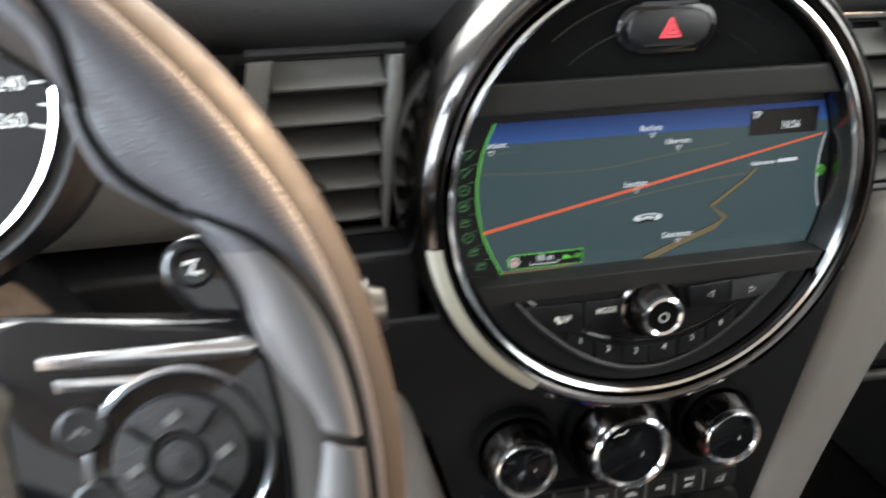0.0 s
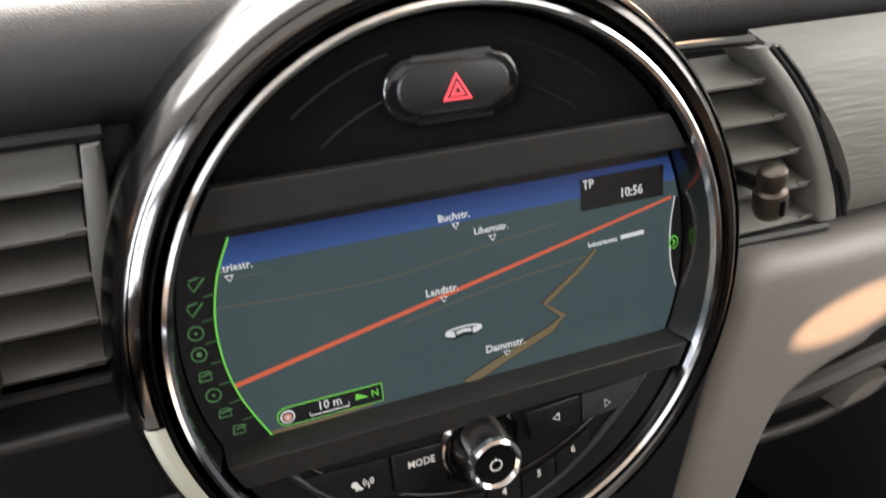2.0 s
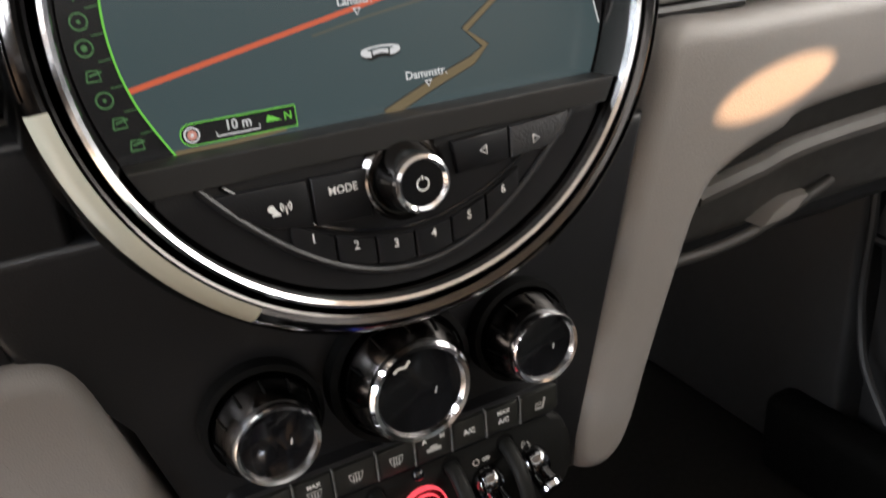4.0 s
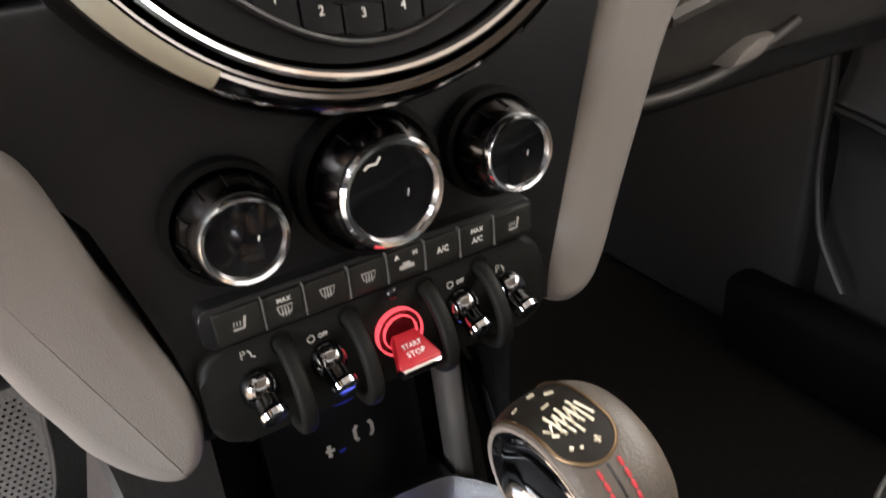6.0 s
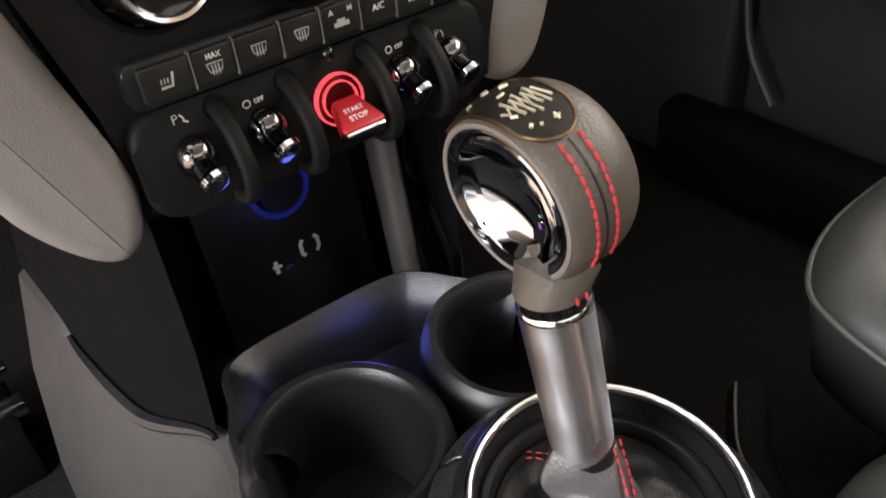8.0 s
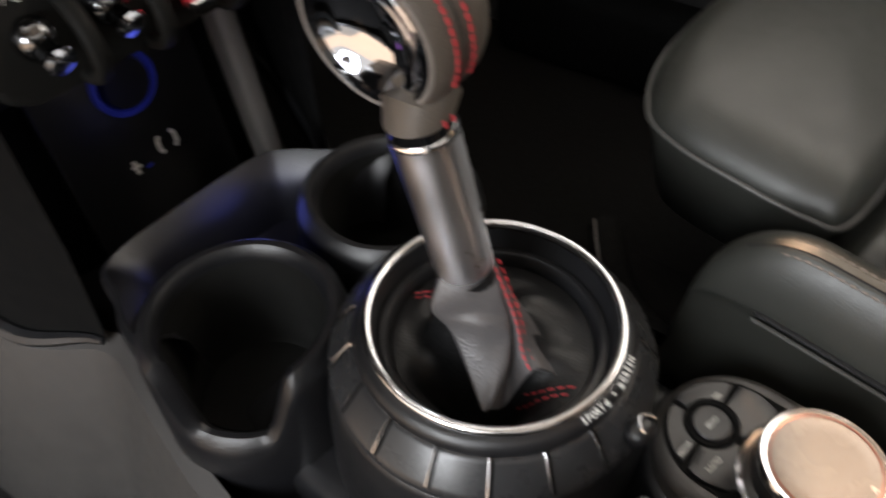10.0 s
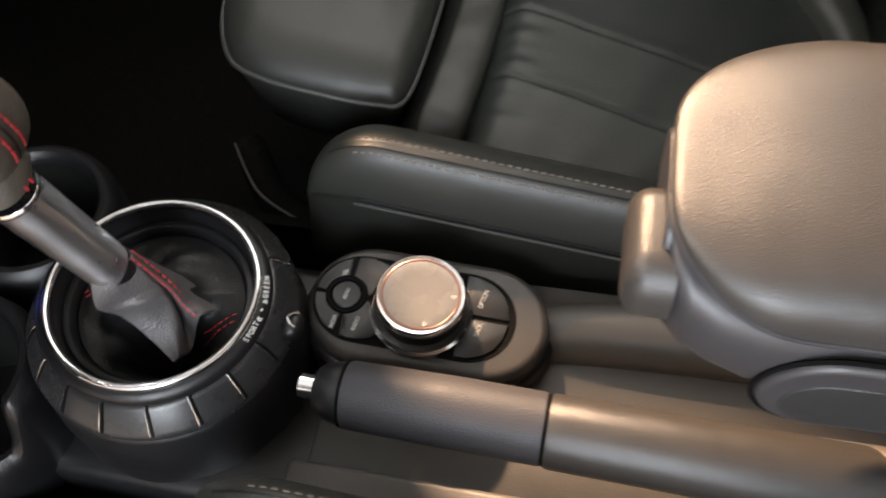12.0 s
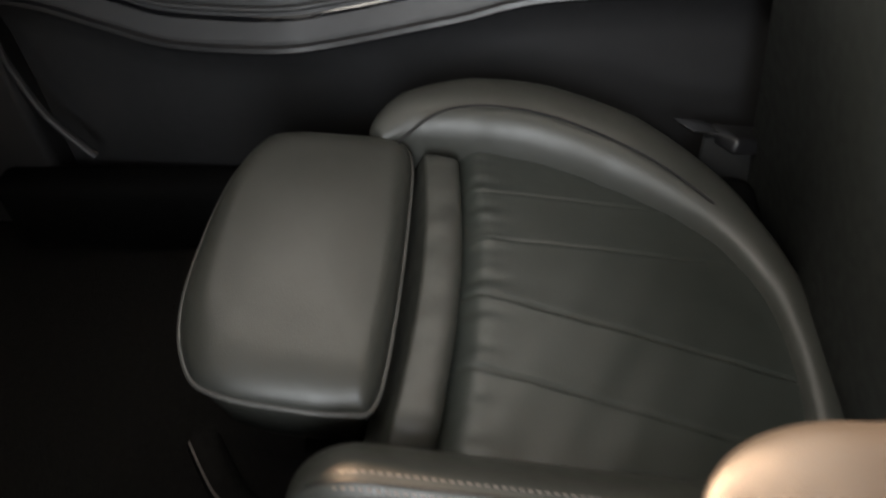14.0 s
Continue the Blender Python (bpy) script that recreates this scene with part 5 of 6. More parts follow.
mark([(-0.0030, -0.20), (0.0000, -0.21)], 0.0012)
mark([(0.0010, 0.40), (0.0034, 0.40)], 0.0011)
mark([(0.0022, 0.36), (0.0022, 0.44)], 0.0011)
mark([(-0.0066, 0.32), (-0.0058, 0.35)], 0.0016)
mark([(-0.0040, 0.37), (-0.0032, 0.39)], 0.0014)
mark([(-0.0085, -0.50), (-0.0062, -0.51)], 0.0008)
mark([(-0.0010, -0.52), (0.0016, -0.52)], 0.0016)
mark([(0.0030, -0.38), (0.0056, -0.33)], 0.0014)
for side in (-1, 1):
    line = [on_knob(UC + side * 0.0041 + 0.0020 * max(0, k / 40 - 0.6), 0.62 + 1.55 * k / 40, 0.0005) for k in range(41)]
    stitches("knob_stitches", line, THREAD, head, 0.0034, 0.0004, 0.0007, "red stitches")
part("knob_seam", tube([on_knob(UC, 0.62 + 1.55 * k / 30, 0.0001) for k in range(31)], 0.0005, 6), BOOT, head)
for a in (-0.0022, 0.0022):
    stitches("neck_stitches", [S1 + d * (0.0078 + 0.006 * k / 8) + Vector((a + 0.001, -0.0140, 0)) for k in range(9)], THREAD, head, 0.0034, 0.0004, 0.0007, "red stitches")

# ---- rotary controller ----
C = pose(0.0400, -0.2960, 0.2440, 5.6, 0, 0)
ctl = thing("rotary_controller", "black console controller with large round dial and menu keys", "rotary controller")


def egg(w, l, n=40, k=0.0):
    pts = []
    for x, y in stadium(w, l, 26):
        pts.append((x, y))
    return pts


part("base", moved(pillow(egg(0.0860, 0.162), -0.090, -0.012, 0.006), C), BLACK, ctl, "black curved base")
part("surround", moved(pillow(egg(0.0800, 0.152), -0.013, 0.0022, 0.0065), C), ARM, ctl, "satin grey-black surround")
part("key_well", moved(moved(prism(egg(0.0605, 0.1275), 0.0004, 0.0027, 0.0012), Matrix.Translation((0, 0.009, 0))), C), DEEP, ctl)


MENU = 0.0518
for a0, a1 in ((4, 86), (94, 176), (184, 262), (278, 356)):
    rays = [radians(a0 + (a1 - a0) * i / 9) for i in range(10)]
    outer = []
    for a in rays:
        # where a line from the round button meets the rim of the well
        b, c = (MENU - 0.0425) * math.sin(a), (MENU - 0.0425) ** 2 - 0.0283 ** 2
        r = math.sqrt(b * b - c) - b
        outer.append((r * math.cos(a), max(0.029, MENU + r * math.sin(a))))
    part("menu_key", moved(prism(outer + [(0.0134 * math.cos(a), MENU + 0.0134 * math.sin(a)) for a in reversed(rays)], 0.0028, 0.0040, 0.0006), C), BLACK, ctl)
for x, y, t, r in ((-0.0196, 0.0553, "MEDIA", -4), (-0.0184, 0.0416, "RADIO", -8), (0.0150, 0.0563, "TEL", -4)):
    word("key_word", t, 0.0037, C @ pose(x, y, 0.0042, 0, 0, r), KEYPRINT, ctl, 0.85)
for y in (0.0483, 0.0496):
    part("key_tick", moved(strip([(-0.0150, y), (-0.0235, y - 0.001)], 0.0005, 0.0004), C @ pose(0, 0, 0.0042)), DEEP, ctl, recalc=False)
part("menu_well", moved(lathe([(0.0126, 0.0028), (0.0122, 0.0047), (0.0106, 0.0047), (0.0096, 0.0030)], 40), C @ pose(0.0000, MENU, 0)), DEEP, ctl, "thick black ring")
mk = part("menu_button", moved(lathe([(0.0094, 0.002), (0.0092, 0.0044), (0.0084, 0.0050), (0.0001, 0.0046)], 32), C @ pose(0.0000, MENU, 0)), BLACK, ctl, "round menu button")
word("key_word", "MENU", 0.0038, C @ pose(0.0000, MENU, 0.0051, 0, 0, -7), KEYPRINT, mk, 0.75)
for s, t, x in ((1, "OPTION", 0.0130), (-1, "BACK", -0.0085)):
    kk = part("menu_key", moved(prism([(s * 0.0015, -0.0205), (s * 0.0282, -0.0205), (s * 0.0278, -0.0285), (s * 0.0243, -0.0378), (s * 0.0190, -0.0440), (s * 0.0115, -0.0482), (s * 0.0015, -0.0502)], 0.0028, 0.0040, 0.0006), C), BLACK, ctl)
    word("key_word", t, 0.0042, C @ pose(x, -0.0325, 0.0045, 0, 0, -10), KEYPRINT, kk, 0.85)
KC = C @ pose(-0.0015, 0.0045, 0.0)
dial = part("dial", moved(lathe([(0.0318, 0.002), (0.0312, 0.0060), (0.0280, 0.0072), (0.0262, 0.0085), (0.0262, 0.0190), (0.0272, 0.0210)], 64), KC), BLACK, ctl, "large round dial")
part("foot_ring", moved(lathe([(0.0322, 0.0035), (0.0318, 0.0060), (0.0302, 0.0072), (0.0288, 0.0064)], 64), KC), CHROME, dial, "chrome foot ring")
part("dial_ring", moved(lathe([(0.0274, 0.0203), (0.0276, 0.0230), (0.0262, 0.0253), (0.0246, 0.0251)], 64), KC), CHROME, dial, "chrome dial rim")
part("dial_face", moved(lathe([(0.0250, 0.0247), (0.0238, 0.0251), (0.0160, 0.0245), (0.0001, 0.0243)], 56), KC), DIAL, dial, "touch pad face")
part("touch_ring", moved(lathe([(0.0236, 0.0252), (0.0231, 0.02535), (0.0226, 0.02515)], 64), KC), REDRING, dial, "thin copper red line")
for x, y, r in ((-0.0190, -0.0065, 90), (0.0010, -0.0200, 0)):
    part("arrow", moved(strip([(0.0010, 0.0014), (-0.0010, 0.0), (0.0010, -0.0014), (0.0010, 0.0014)], 0.0005, 0.0), KC @ pose(x, y, 0.0254, 0, 0, r)), PRINT, dial, recalc=False)

# ---- handbrake ----
hb = thing("handbrake", "leather-covered handbrake lever with chrome button", "handbrake")
part("grip", tube([(-0.0350, -0.2690, 0.2840), (-0.0351, -0.2720, 0.2840), (-0.0362, -0.3300, 0.2840), (-0.0375, -0.3755, 0.2838)], [0.0172, 0.0184, 0.0190, 0.0190], 40), GRIP, hb, "smooth leather grip")
part("joint_ring", tube([(-0.0376, -0.3752, 0.2838), (-0.0377, -0.3780, 0.2838)], 0.0184, 40), DEEP, hb, "thin dark joint")
part("rear_grip", tube([(-0.0378, -0.3778, 0.2836), (-0.0379, -0.3800, 0.2836), (-0.0390, -0.4500, 0.2820), (-0.0400, -0.5300, 0.2790), (-0.0402, -0.5400, 0.2780)], [0.0188, 0.0194, 0.0198, 0.0200, 0.0175], 40), ARM, hb, "leather rear sleeve")
part("neck", tube([(-0.0344, -0.2540, 0.2845), (-0.0346, -0.2580, 0.2845), (-0.0348, -0.2640, 0.2843), (-0.0350, -0.2692, 0.2840)], [0.0118, 0.0150, 0.0166, 0.0174], 36), BLACK, hb)
part("joint_ring", tube([(-0.0350, -0.2686, 0.2840), (-0.0350, -0.2704, 0.2840)], 0.0180, 36), DEEP, hb, "thin dark joint")
part("button", tube([(-0.0341, -0.2435, 0.2850), (-0.0341, -0.2442, 0.2850), (-0.0344, -0.2545, 0.2846)], [0.0058, 0.0066, 0.0066], 24), CHROME, hb, "chrome release button")
secs = []
for k in range(41):
    t = k / 40
    c = Vector((-0.0402 - 0.003 * t, -0.532 - 0.115 * t, 0.2775 - 0.062 * t * t))
    r = 0.0185 + 0.017 * t + 0.0011 * math.sin(t * 31 + 2 * math.sin(t * 9))
    secs.append([c + Vector((r * math.cos(a) * (1 + 0.05 * math.sin(3 * a + 9 * t)), -0.25 * r * math.sin(a), r * math.sin(a) * (0.95 - 0.25 * t) + 0.0024 * t * math.sin(5 * a + 11 * t) + 0.0012 * math.sin(3 * a - 23 * t))) for a in [2 * math.pi * m / 40 for m in range(40)]])
part("gaiter", loft(secs), KNOB, hb, "crumpled leather gaiter", sharp=180)

# ---- console rear and armrest ----
rear = thing("console_rear", "grey plastic rear console with storage slot", "console")
part("deck", box(-0.004, 0.088, -0.80, -0.236, 0.198, 0.212, 0.004), DKGREY, rear)
# same moulded deck; the darker grey paints in shade beside the handbrake
part("shaded_deck", box(-0.062, -0.004, -0.80, -0.236, 0.196, 0.211, 0.003), SKIRT, rear, "deck beside the handbrake, darkened for shade")
part("slot_edge", box(-0.081, -0.0555, -0.78, -0.226, 0.196, 0.2175, 0.004, 3), DKGREY, rear)
part("slot_edge", box(-0.008, 0.002, -0.75, -0.380, 0.210, 0.232, 0.003), DKGREY, rear)
part("bin", tube(smooth_line([(0.052, -0.368, 0.205), (0.056, -0.42, 0.212), (0.058, -0.52, 0.214), (0.058, -0.75, 0.214)], 6), 0.022, 16), DKGREY, rear)

arm = thing("armrest", "padded leather centre armrest with front latch", "armrest")
def arch(cx, w, z0, z1, power, n=40):
    """A section with a flat underside and a rounded top, in x and z."""
    top = [(cx + w * math.copysign(abs(math.cos(a)) ** power, math.cos(a)), z0 + (z1 - z0) * abs(math.sin(a)) ** power) for a in [math.pi * k / n for k in range(n + 1)]]
    return top + [(cx - w * (1 - 2 * k / 12), z0 - 0.0015) for k in range(13)]


def squircle(cx, w, z0, z1, power=0.62, n=56):
    zc, h = (z0 + z1) / 2, (z1 - z0) / 2
    return [(cx + w * math.copysign(abs(math.cos(a)) ** power, math.cos(a)), zc + h * math.copysign(abs(math.sin(a)) ** power, math.sin(a))) for a in [2 * math.pi * k / n for k in range(n)]]


# the leather lid: its lower seam rises towards the front corners
secs = []
for k in range(21):
    dy = 0.078 * (k / 20) ** 1.6
    left = -0.0485 + 0.042 * (1 - math.sqrt(1 - (1 - min(1, dy / 0.044)) ** 2))
    right = 0.0795 - 0.058 * (1 - math.sqrt(1 - (1 - min(1, dy / 0.064)) ** 2))
    rise = math.sqrt(1 - (1 - min(1, dy / 0.066)) ** 2)
    seam_z = 0.437 + 0.016 * (1 - min(1, dy / 0.054)) ** 1.8
    secs.append([(x, -0.4105 - dy, z) for x, z in arch((left + right) / 2, (right - left) / 2, seam_z, seam_z + (0.4635 - seam_z) * (0.12 + 0.88 * rise), 0.66)])
for y in (-0.50, -0.54, -0.58, -0.66, -0.74, -0.80):
    secs.append([(x, y, z) for x, z in arch(0.0155, 0.0640, 0.437 + 0.02 * (-0.4525 - y), 0.4635 + 0.028 * (-0.4525 - y), 0.66)])
part("lid", loft(secs), ARM, arm, "soft leather lid", sharp=80)
part("lid_piping", tube([(c[40][0] - 0.0002, c[40][1], c[40][2] - 0.0012) for c in secs], 0.0009, 6), SHELL, arm)
secs = []
for y, left, right, z0, z1 in ((-0.4112, -0.010, 0.006, 0.412, 0.446), (-0.4120, -0.024, 0.016, 0.405, 0.447), (-0.4150, -0.034, 0.028, 0.398, 0.446), (-0.4220, -0.040, 0.045, 0.392, 0.443), (-0.4330, -0.044, 0.060, 0.386, 0.440), (-0.4480, -0.0465, 0.070, 0.379, 0.438), (-0.4710, -0.0470, 0.0755, 0.371, 0.438), (-0.4960, -0.0475, 0.0775, 0.361, 0.438), (-0.53, -0.0475, 0.0775, 0.354, 0.439), (-0.60, -0.0475, 0.0775, 0.345, 0.440), (-0.80, -0.0475, 0.0775, 0.335, 0.444)):
    secs.append([(x, y, z) for x, z in squircle((left + right) / 2, (right - left) / 2, z0, z1)])
part("shell", loft(secs), SHELL, arm, "dark plastic underside", sharp=180)
OV = Matrix(((0, 0, -1, -0.0470), (-1, 0, 0, -0.6420), (0.03, 1, 0, 0.4010), (0, 0, 0, 1)))
cover = part("hinge_cover", moved(pillow(stadium(0.38, 0.052, 22), -0.006, 0.0034, 0.0034), OV), SHELL, arm, "oval dark side cover")
part("cover_face", moved(pillow([(x, y - 0.004) for x, y in stadium(0.362, 0.034, 22)], 0.002, 0.0040, 0.0010), OV), SOFT, cover)
part("cover_gap", tube([OV @ Vector((x, y, 0.0004)) for x, y in stadium(0.3825, 0.0545, 22)], 0.0011, 6, True), DEEP, arm)
part("latch", moved(pillow(rrect(0.048, 0.034, 0.014, 8), 0.0, 0.018, 0.0090), Matrix(((1, 0, 0, -0.0130), (0, 0, 1, -0.4160), (0, 1, 0, 0.4240), (0, 0, 0, 1)))), ARM, arm, "rounded leather-look latch tab")
part("lid_plate", moved(pillow(rrect(0.056, 0.034, 0.013, 8), 0.0, 0.0026, 0.0012), Matrix(((1, 0, 0, 0.0050), (0, 0, 1, -0.4125), (0, 1, 0, 0.4330), (0, 0, 0, 1)))), SHELL, arm, "thin plate behind the latch")
part("arm_post", box(-0.030, 0.050, -0.80, -0.62, 0.205, 0.375, 0.012, 3), BLACK, arm)

# ---- passenger seat ----
SEAT = pose(0.335, -0.270, 0.255, 10, 0, 0)
seat = thing("passenger_seat", "dark grey-green leather sports seat with side bolsters", "car seat", m=SEAT)


def seat_part(name, bm, mtl=LEATHER, label="", parent=None, sharp=180):
    return part(name, bm, mtl, parent or seat, label, sharp)


pad_o = [(q.x, q.y) for q in smooth_line([(-0.140, 0.130, 0), (-0.144, 0.080, 0), (-0.143, 0.042, 0), (-0.132, 0.022, 0), (-0.060, 0.016, 0), (0.060, 0.016, 0), (0.138, 0.021, 0), (0.154, 0.042, 0), (0.152, 0.085, 0), (0.146, 0.130, 0), (0.128, 0.158, 0), (0.060, 0.176, 0), (-0.060, 0.177, 0), (-0.122, 0.158, 0)], 6, True)]
pad_bm = cushion(pad_o, -0.075, 0.020, 0.006, 0.024, 8)
for v in pad_bm.verts:
    if v.co.z < -0.07:
        v.co.x, v.co.y = v.co.x * 0.86, (v.co.y - 0.07) * 0.80 + 0.07
pad = seat_part("thigh_pad", pad_bm, label="padded thigh rest with piping")
seat_part("piping", tube([(x * 1.004, (y - 0.09) * 1.006 + 0.09, -0.004) for x, y in pad_o], 0.0020, 8, True), PIPING, parent=pad)
# flat tucked band between the thigh rest and the cushion, sloping into the gap
secs = []
for i in range(41):
    t = i / 40
    x = -0.168 + 0.330 * t
    yc = 0.0005 - 0.0115 * math.sin(math.pi * t)
    dz = -0.022 * max(0, abs(2 * t - 1) - 0.86) / 0.14 + 0.0005 * math.sin(41 * t) + 0.0004 * math.sin(97 * t + 1)
    shape = [(0.026, -0.036), (0.018, -0.022), (0.0125, -0.006), (0.0095, 0.0022), (0.004, 0.0042), (-0.004, 0.0052), (-0.014, 0.0044), (-0.0215, 0.0006), (-0.0232, -0.010), (-0.022, -0.050), (0.026, -0.050)]
    line = smooth_line([(x, yc + y, z + dz + 0.0004 * math.sin(160 * y + 60 * t)) for y, z in shape], 3, True)
    secs.append([Vector(q) for q in line])
seat_part("front_roll", loft(secs), label="tucked leather band")
# insert with lengthwise seams
bm = bmesh.new()
nx, ny = 260, 40
grid = []


def insert_z(x, y):
    z = 0.006 * (1 - (x / 0.17) ** 2) - 0.010 * max(0, (-0.045 - y) / 0.27) ** 2 + 0.0
    for s, x0 in ((-0.16, -0.095), (-0.10, -0.025), (0.02, 0.038), (0.10, 0.098)):
        xs = x0 + s * 0.9 * (y + 0.045) * -0.0 + (-0.17 if x0 < 0 else 0.05) * (-(y + 0.045))
        d = (x - xs)
        k = 1.0 if x0 < 0 else 0.3
        z -= k * (0.0030 * math.exp(-(d / 0.0013) ** 2) - 0.0008 * math.exp(-(d / 0.012) ** 2))
    f = math.exp(-((y + 0.040) / 0.014) ** 2)
    z += f * (0.0006 * math.sin(x * 210) + 0.0004 * math.sin(x * 370 + 1)) + 0.0006 * math.sin(x * 60 + y * 95) * math.sin(y * 40 + 1.3)
    edge = max(0, y + 0.043) / 0.022
    z -= 0.022 * edge * edge
    return z


for j in range(ny + 1):
    v = j / ny
    y = -0.021 - 0.293 * v
    l = -0.200 + 0.020 * v
    r = 0.165 - 0.045 * v * v
    grid.append([bm.verts.new((l + (r - l) * i / nx, y - 0.012 * math.sin(math.pi * i / nx) * (1 if j else 0.6), insert_z(l + (r - l) * i / nx, y))) for i in range(nx + 1)])
for a, b in zip(grid, grid[1:]):
    for i in range(nx):
        bm.faces.new((a[i], a[i + 1], b[i + 1], b[i]))
seat_part("seat_insert", bm, INSERT, label="seat cushion with lengthwise seams")
seat_part("seat_base", box(-0.21, 0.21, -0.34, 0.0, -0.16, -0.022, 0.02, 3), DEEP)


def bolster(line, radii, heights, name, label, parent=None):
    """A padded side roll with an oval section, along a plan line."""
    pts = smooth_line([(x, y, 0) for x, y in line], 8)
    n = len(pts)
    secs = []
    for i, q in enumerate(pts):
        t = i / (n - 1) * (len(radii) - 1)
        k = min(int(t), len(radii) - 2)
        w = radii[k] + (radii[k + 1] - radii[k]) * (t - k)
        h = heights[k] + (heights[k + 1] - heights[k]) * (t - k)
        dd = (pts[min(i + 1, n - 1)] - pts[max(i - 1, 0)]).normalized()
        side = Vector((dd.y, -dd.x, 0))
        ring = []
        for j in range(24):
            a = 2 * math.pi * j / 24
            c, s = math.copysign(abs(math.cos(a)) ** 0.75, math.cos(a)), math.copysign(abs(math.sin(a)) ** 0.75, math.sin(a))
            ring.append(q + side * (w * c) + Vector((0, 0, h * s if s > 0 else 0.11 * s)))
        secs.append(ring)
    return seat_part(name, loft(secs), label=label, parent=parent)


RIDGE = ((-0.010, -0.110), (-0.0115, -0.045), (-0.0130, -0.012), (-0.0150, -0.001), (-0.0165, 0.003), (-0.0158, 0.010), (-0.0135, 0.022), (-0.0095, 0.033), (-0.0045, 0.0400), (0.0, 0.0418), (0.0065, 0.0405), (0.018, 0.0345), (0.032, 0.022), (0.043, 0.007), (0.048, -0.012), (0.048, -0.110))


def ridge_scale(y):
    """How far the ridged bolster is drawn in towards its front end."""
    u = max(0.0, min(1.0, (0.072 - y) / 0.050))
    return math.sqrt(max(0.0, 1 - (1 - u) ** 2))


def ridge_at(y, off, lift=0.0):
    for (xa, za), (xb, zb) in zip(RIDGE, RIDGE[1:]):
        if xa <= off <= xb and zb + za > 0.03:
            z = za + (zb - za) * (off - xa) / max(xb - xa, 1e-6)
            s = ridge_scale(y)
            return (off * (0.35 + 0.65 * s), y, -0.03 + (z + 0.03) * (0.15 + 0.85 * s) + lift)
    return (off, y, lift)


def ridge_bolster(side, parent):
    """The stitched inner bolster: steep outside, a seam on its crest, a slope down to the cushion."""
    secs = []
    for k in range(45):
        y = 0.0715 - 0.374 * (k / 44) ** 1.5
        s = ridge_scale(y)
        prof = smooth_line([(x, z, 0) for x, z in RIDGE], 3)
        ring = []
        for q in prof:
            dip = 0.0012 * math.exp(-(q.x / 0.0012) ** 2) if q.y > 0.03 else 0
            z = q.y - dip
            ring.append((side * (-0.2125 + q.x * (0.35 + 0.65 * s)), y, -0.03 + (z + 0.03) * (0.15 + 0.85 * s) if z > -0.03 else z))
        secs.append(ring)
    b = part("side_bolster", loft(secs), LEATHER, parent, "leather side bolster with double stitching", sharp=180)

    def along(off, lift, y0=0.040):
        out = []
        for k in range(49):
            x, y, z = ridge_at(y0 - 0.34 * k / 48, off, lift)
            out.append((side * (-0.2125 + x), y, z))
        return out
    for off in (-0.0055, 0.0050):
        stitches("bolster_stitches", along(off, 0.0003), SEAMTHREAD, b, 0.0036, 0.0018, 0.0009)
    part("bolster_welt", tube(along(-0.0018, -0.0002, 0.056), 0.0009, 8), BOOT, b)
    low = []
    for k in range(41):
        y = 0.036 - 0.336 * k / 40
        s = ridge_scale(y)
        low.append((side * (-0.2125 - 0.0168 * (0.35 + 0.65 * s)), y, -0.03 + 0.032 * (0.15 + 0.85 * s)))
    part("bolster_welt", tube(low, 0.0017, 8), BOOT, b)
    part("bolster_welt", tube([(x - side * 0.0006, y, z - 0.0052) for x, y, z in low], 0.0013, 8), PIPING, b)
    return b


ridge_bolster(1, seat)
fb = bolster([(0.150, 0.056), (0.178, 0.026), (0.195, -0.030), (0.196, -0.100), (0.172, -0.178), (0.128, -0.245), (0.086, -0.282), (0.038, -0.306), (0.000, -0.316), (-0.060, -0.319), (-0.120, -0.316), (-0.200, -0.308)], [0.010, 0.030, 0.042, 0.045, 0.045, 0.034, 0.024, 0.019, 0.017, 0.015, 0.015, 0.015], [0.012, 0.034, 0.044, 0.046, 0.042, 0.031, 0.023, 0.018, 0.015, 0.013, 0.012, 0.012], "side_bolster", "leather side bolster with seam")
part("bolster_welt", tube(smooth_line([(0.128, 0.034, 0.022), (0.163, -0.006, 0.0400), (0.174, -0.070, 0.0445), (0.160, -0.140, 0.0425), (0.132, -0.205, 0.0360), (0.098, -0.255, 0.0262)], 8), 0.0014, 6), BOOT, fb)
# backrest
bk = [(q.x, q.y) for q in smooth_line([(-0.235, 0.0, 0), (-0.225, 0.10, 0), (-0.215, 0.36, 0), (-0.15, 0.52, 0), (0.15, 0.52, 0), (0.215, 0.36, 0), (0.225, 0.10, 0), (0.235, 0.0, 0)], 6, True)]
BK = pose(0, -0.465, -0.05, 74, 0, 0)
back_r = seat_part("backrest", moved(cushion(bk, -0.12, 0.0, 0.020, 0.03), BK), BACKREST, label="leather backrest with shade in its colour")
for s in (-1, 1):
    part("back_bolster", moved(tube(smooth_line([(s * 0.215, -0.03, 0.004), (s * 0.205, 0.10, 0.030), (s * 0.195, 0.32, 0.030), (s * 0.150, 0.46, 0.01)], 8), [0.034] * 25, 14), BK), LEATHER, back_r, sharp=180)
    part("bolster_welt", moved(tube(smooth_line([(s * 0.180, -0.02, 0.028), (s * 0.168, 0.10, 0.048), (s * 0.160, 0.32, 0.046)], 8), 0.0014, 6), BK), BOOT, back_r)
bl = thing("seat_belt_buckle", "worn metal and black seat belt buckle beside the seat", "belt buckle")
part("strap", box(0.552, 0.560, -0.640, -0.540, 0.10, 0.215, 0.002), DARKTHREAD, bl)
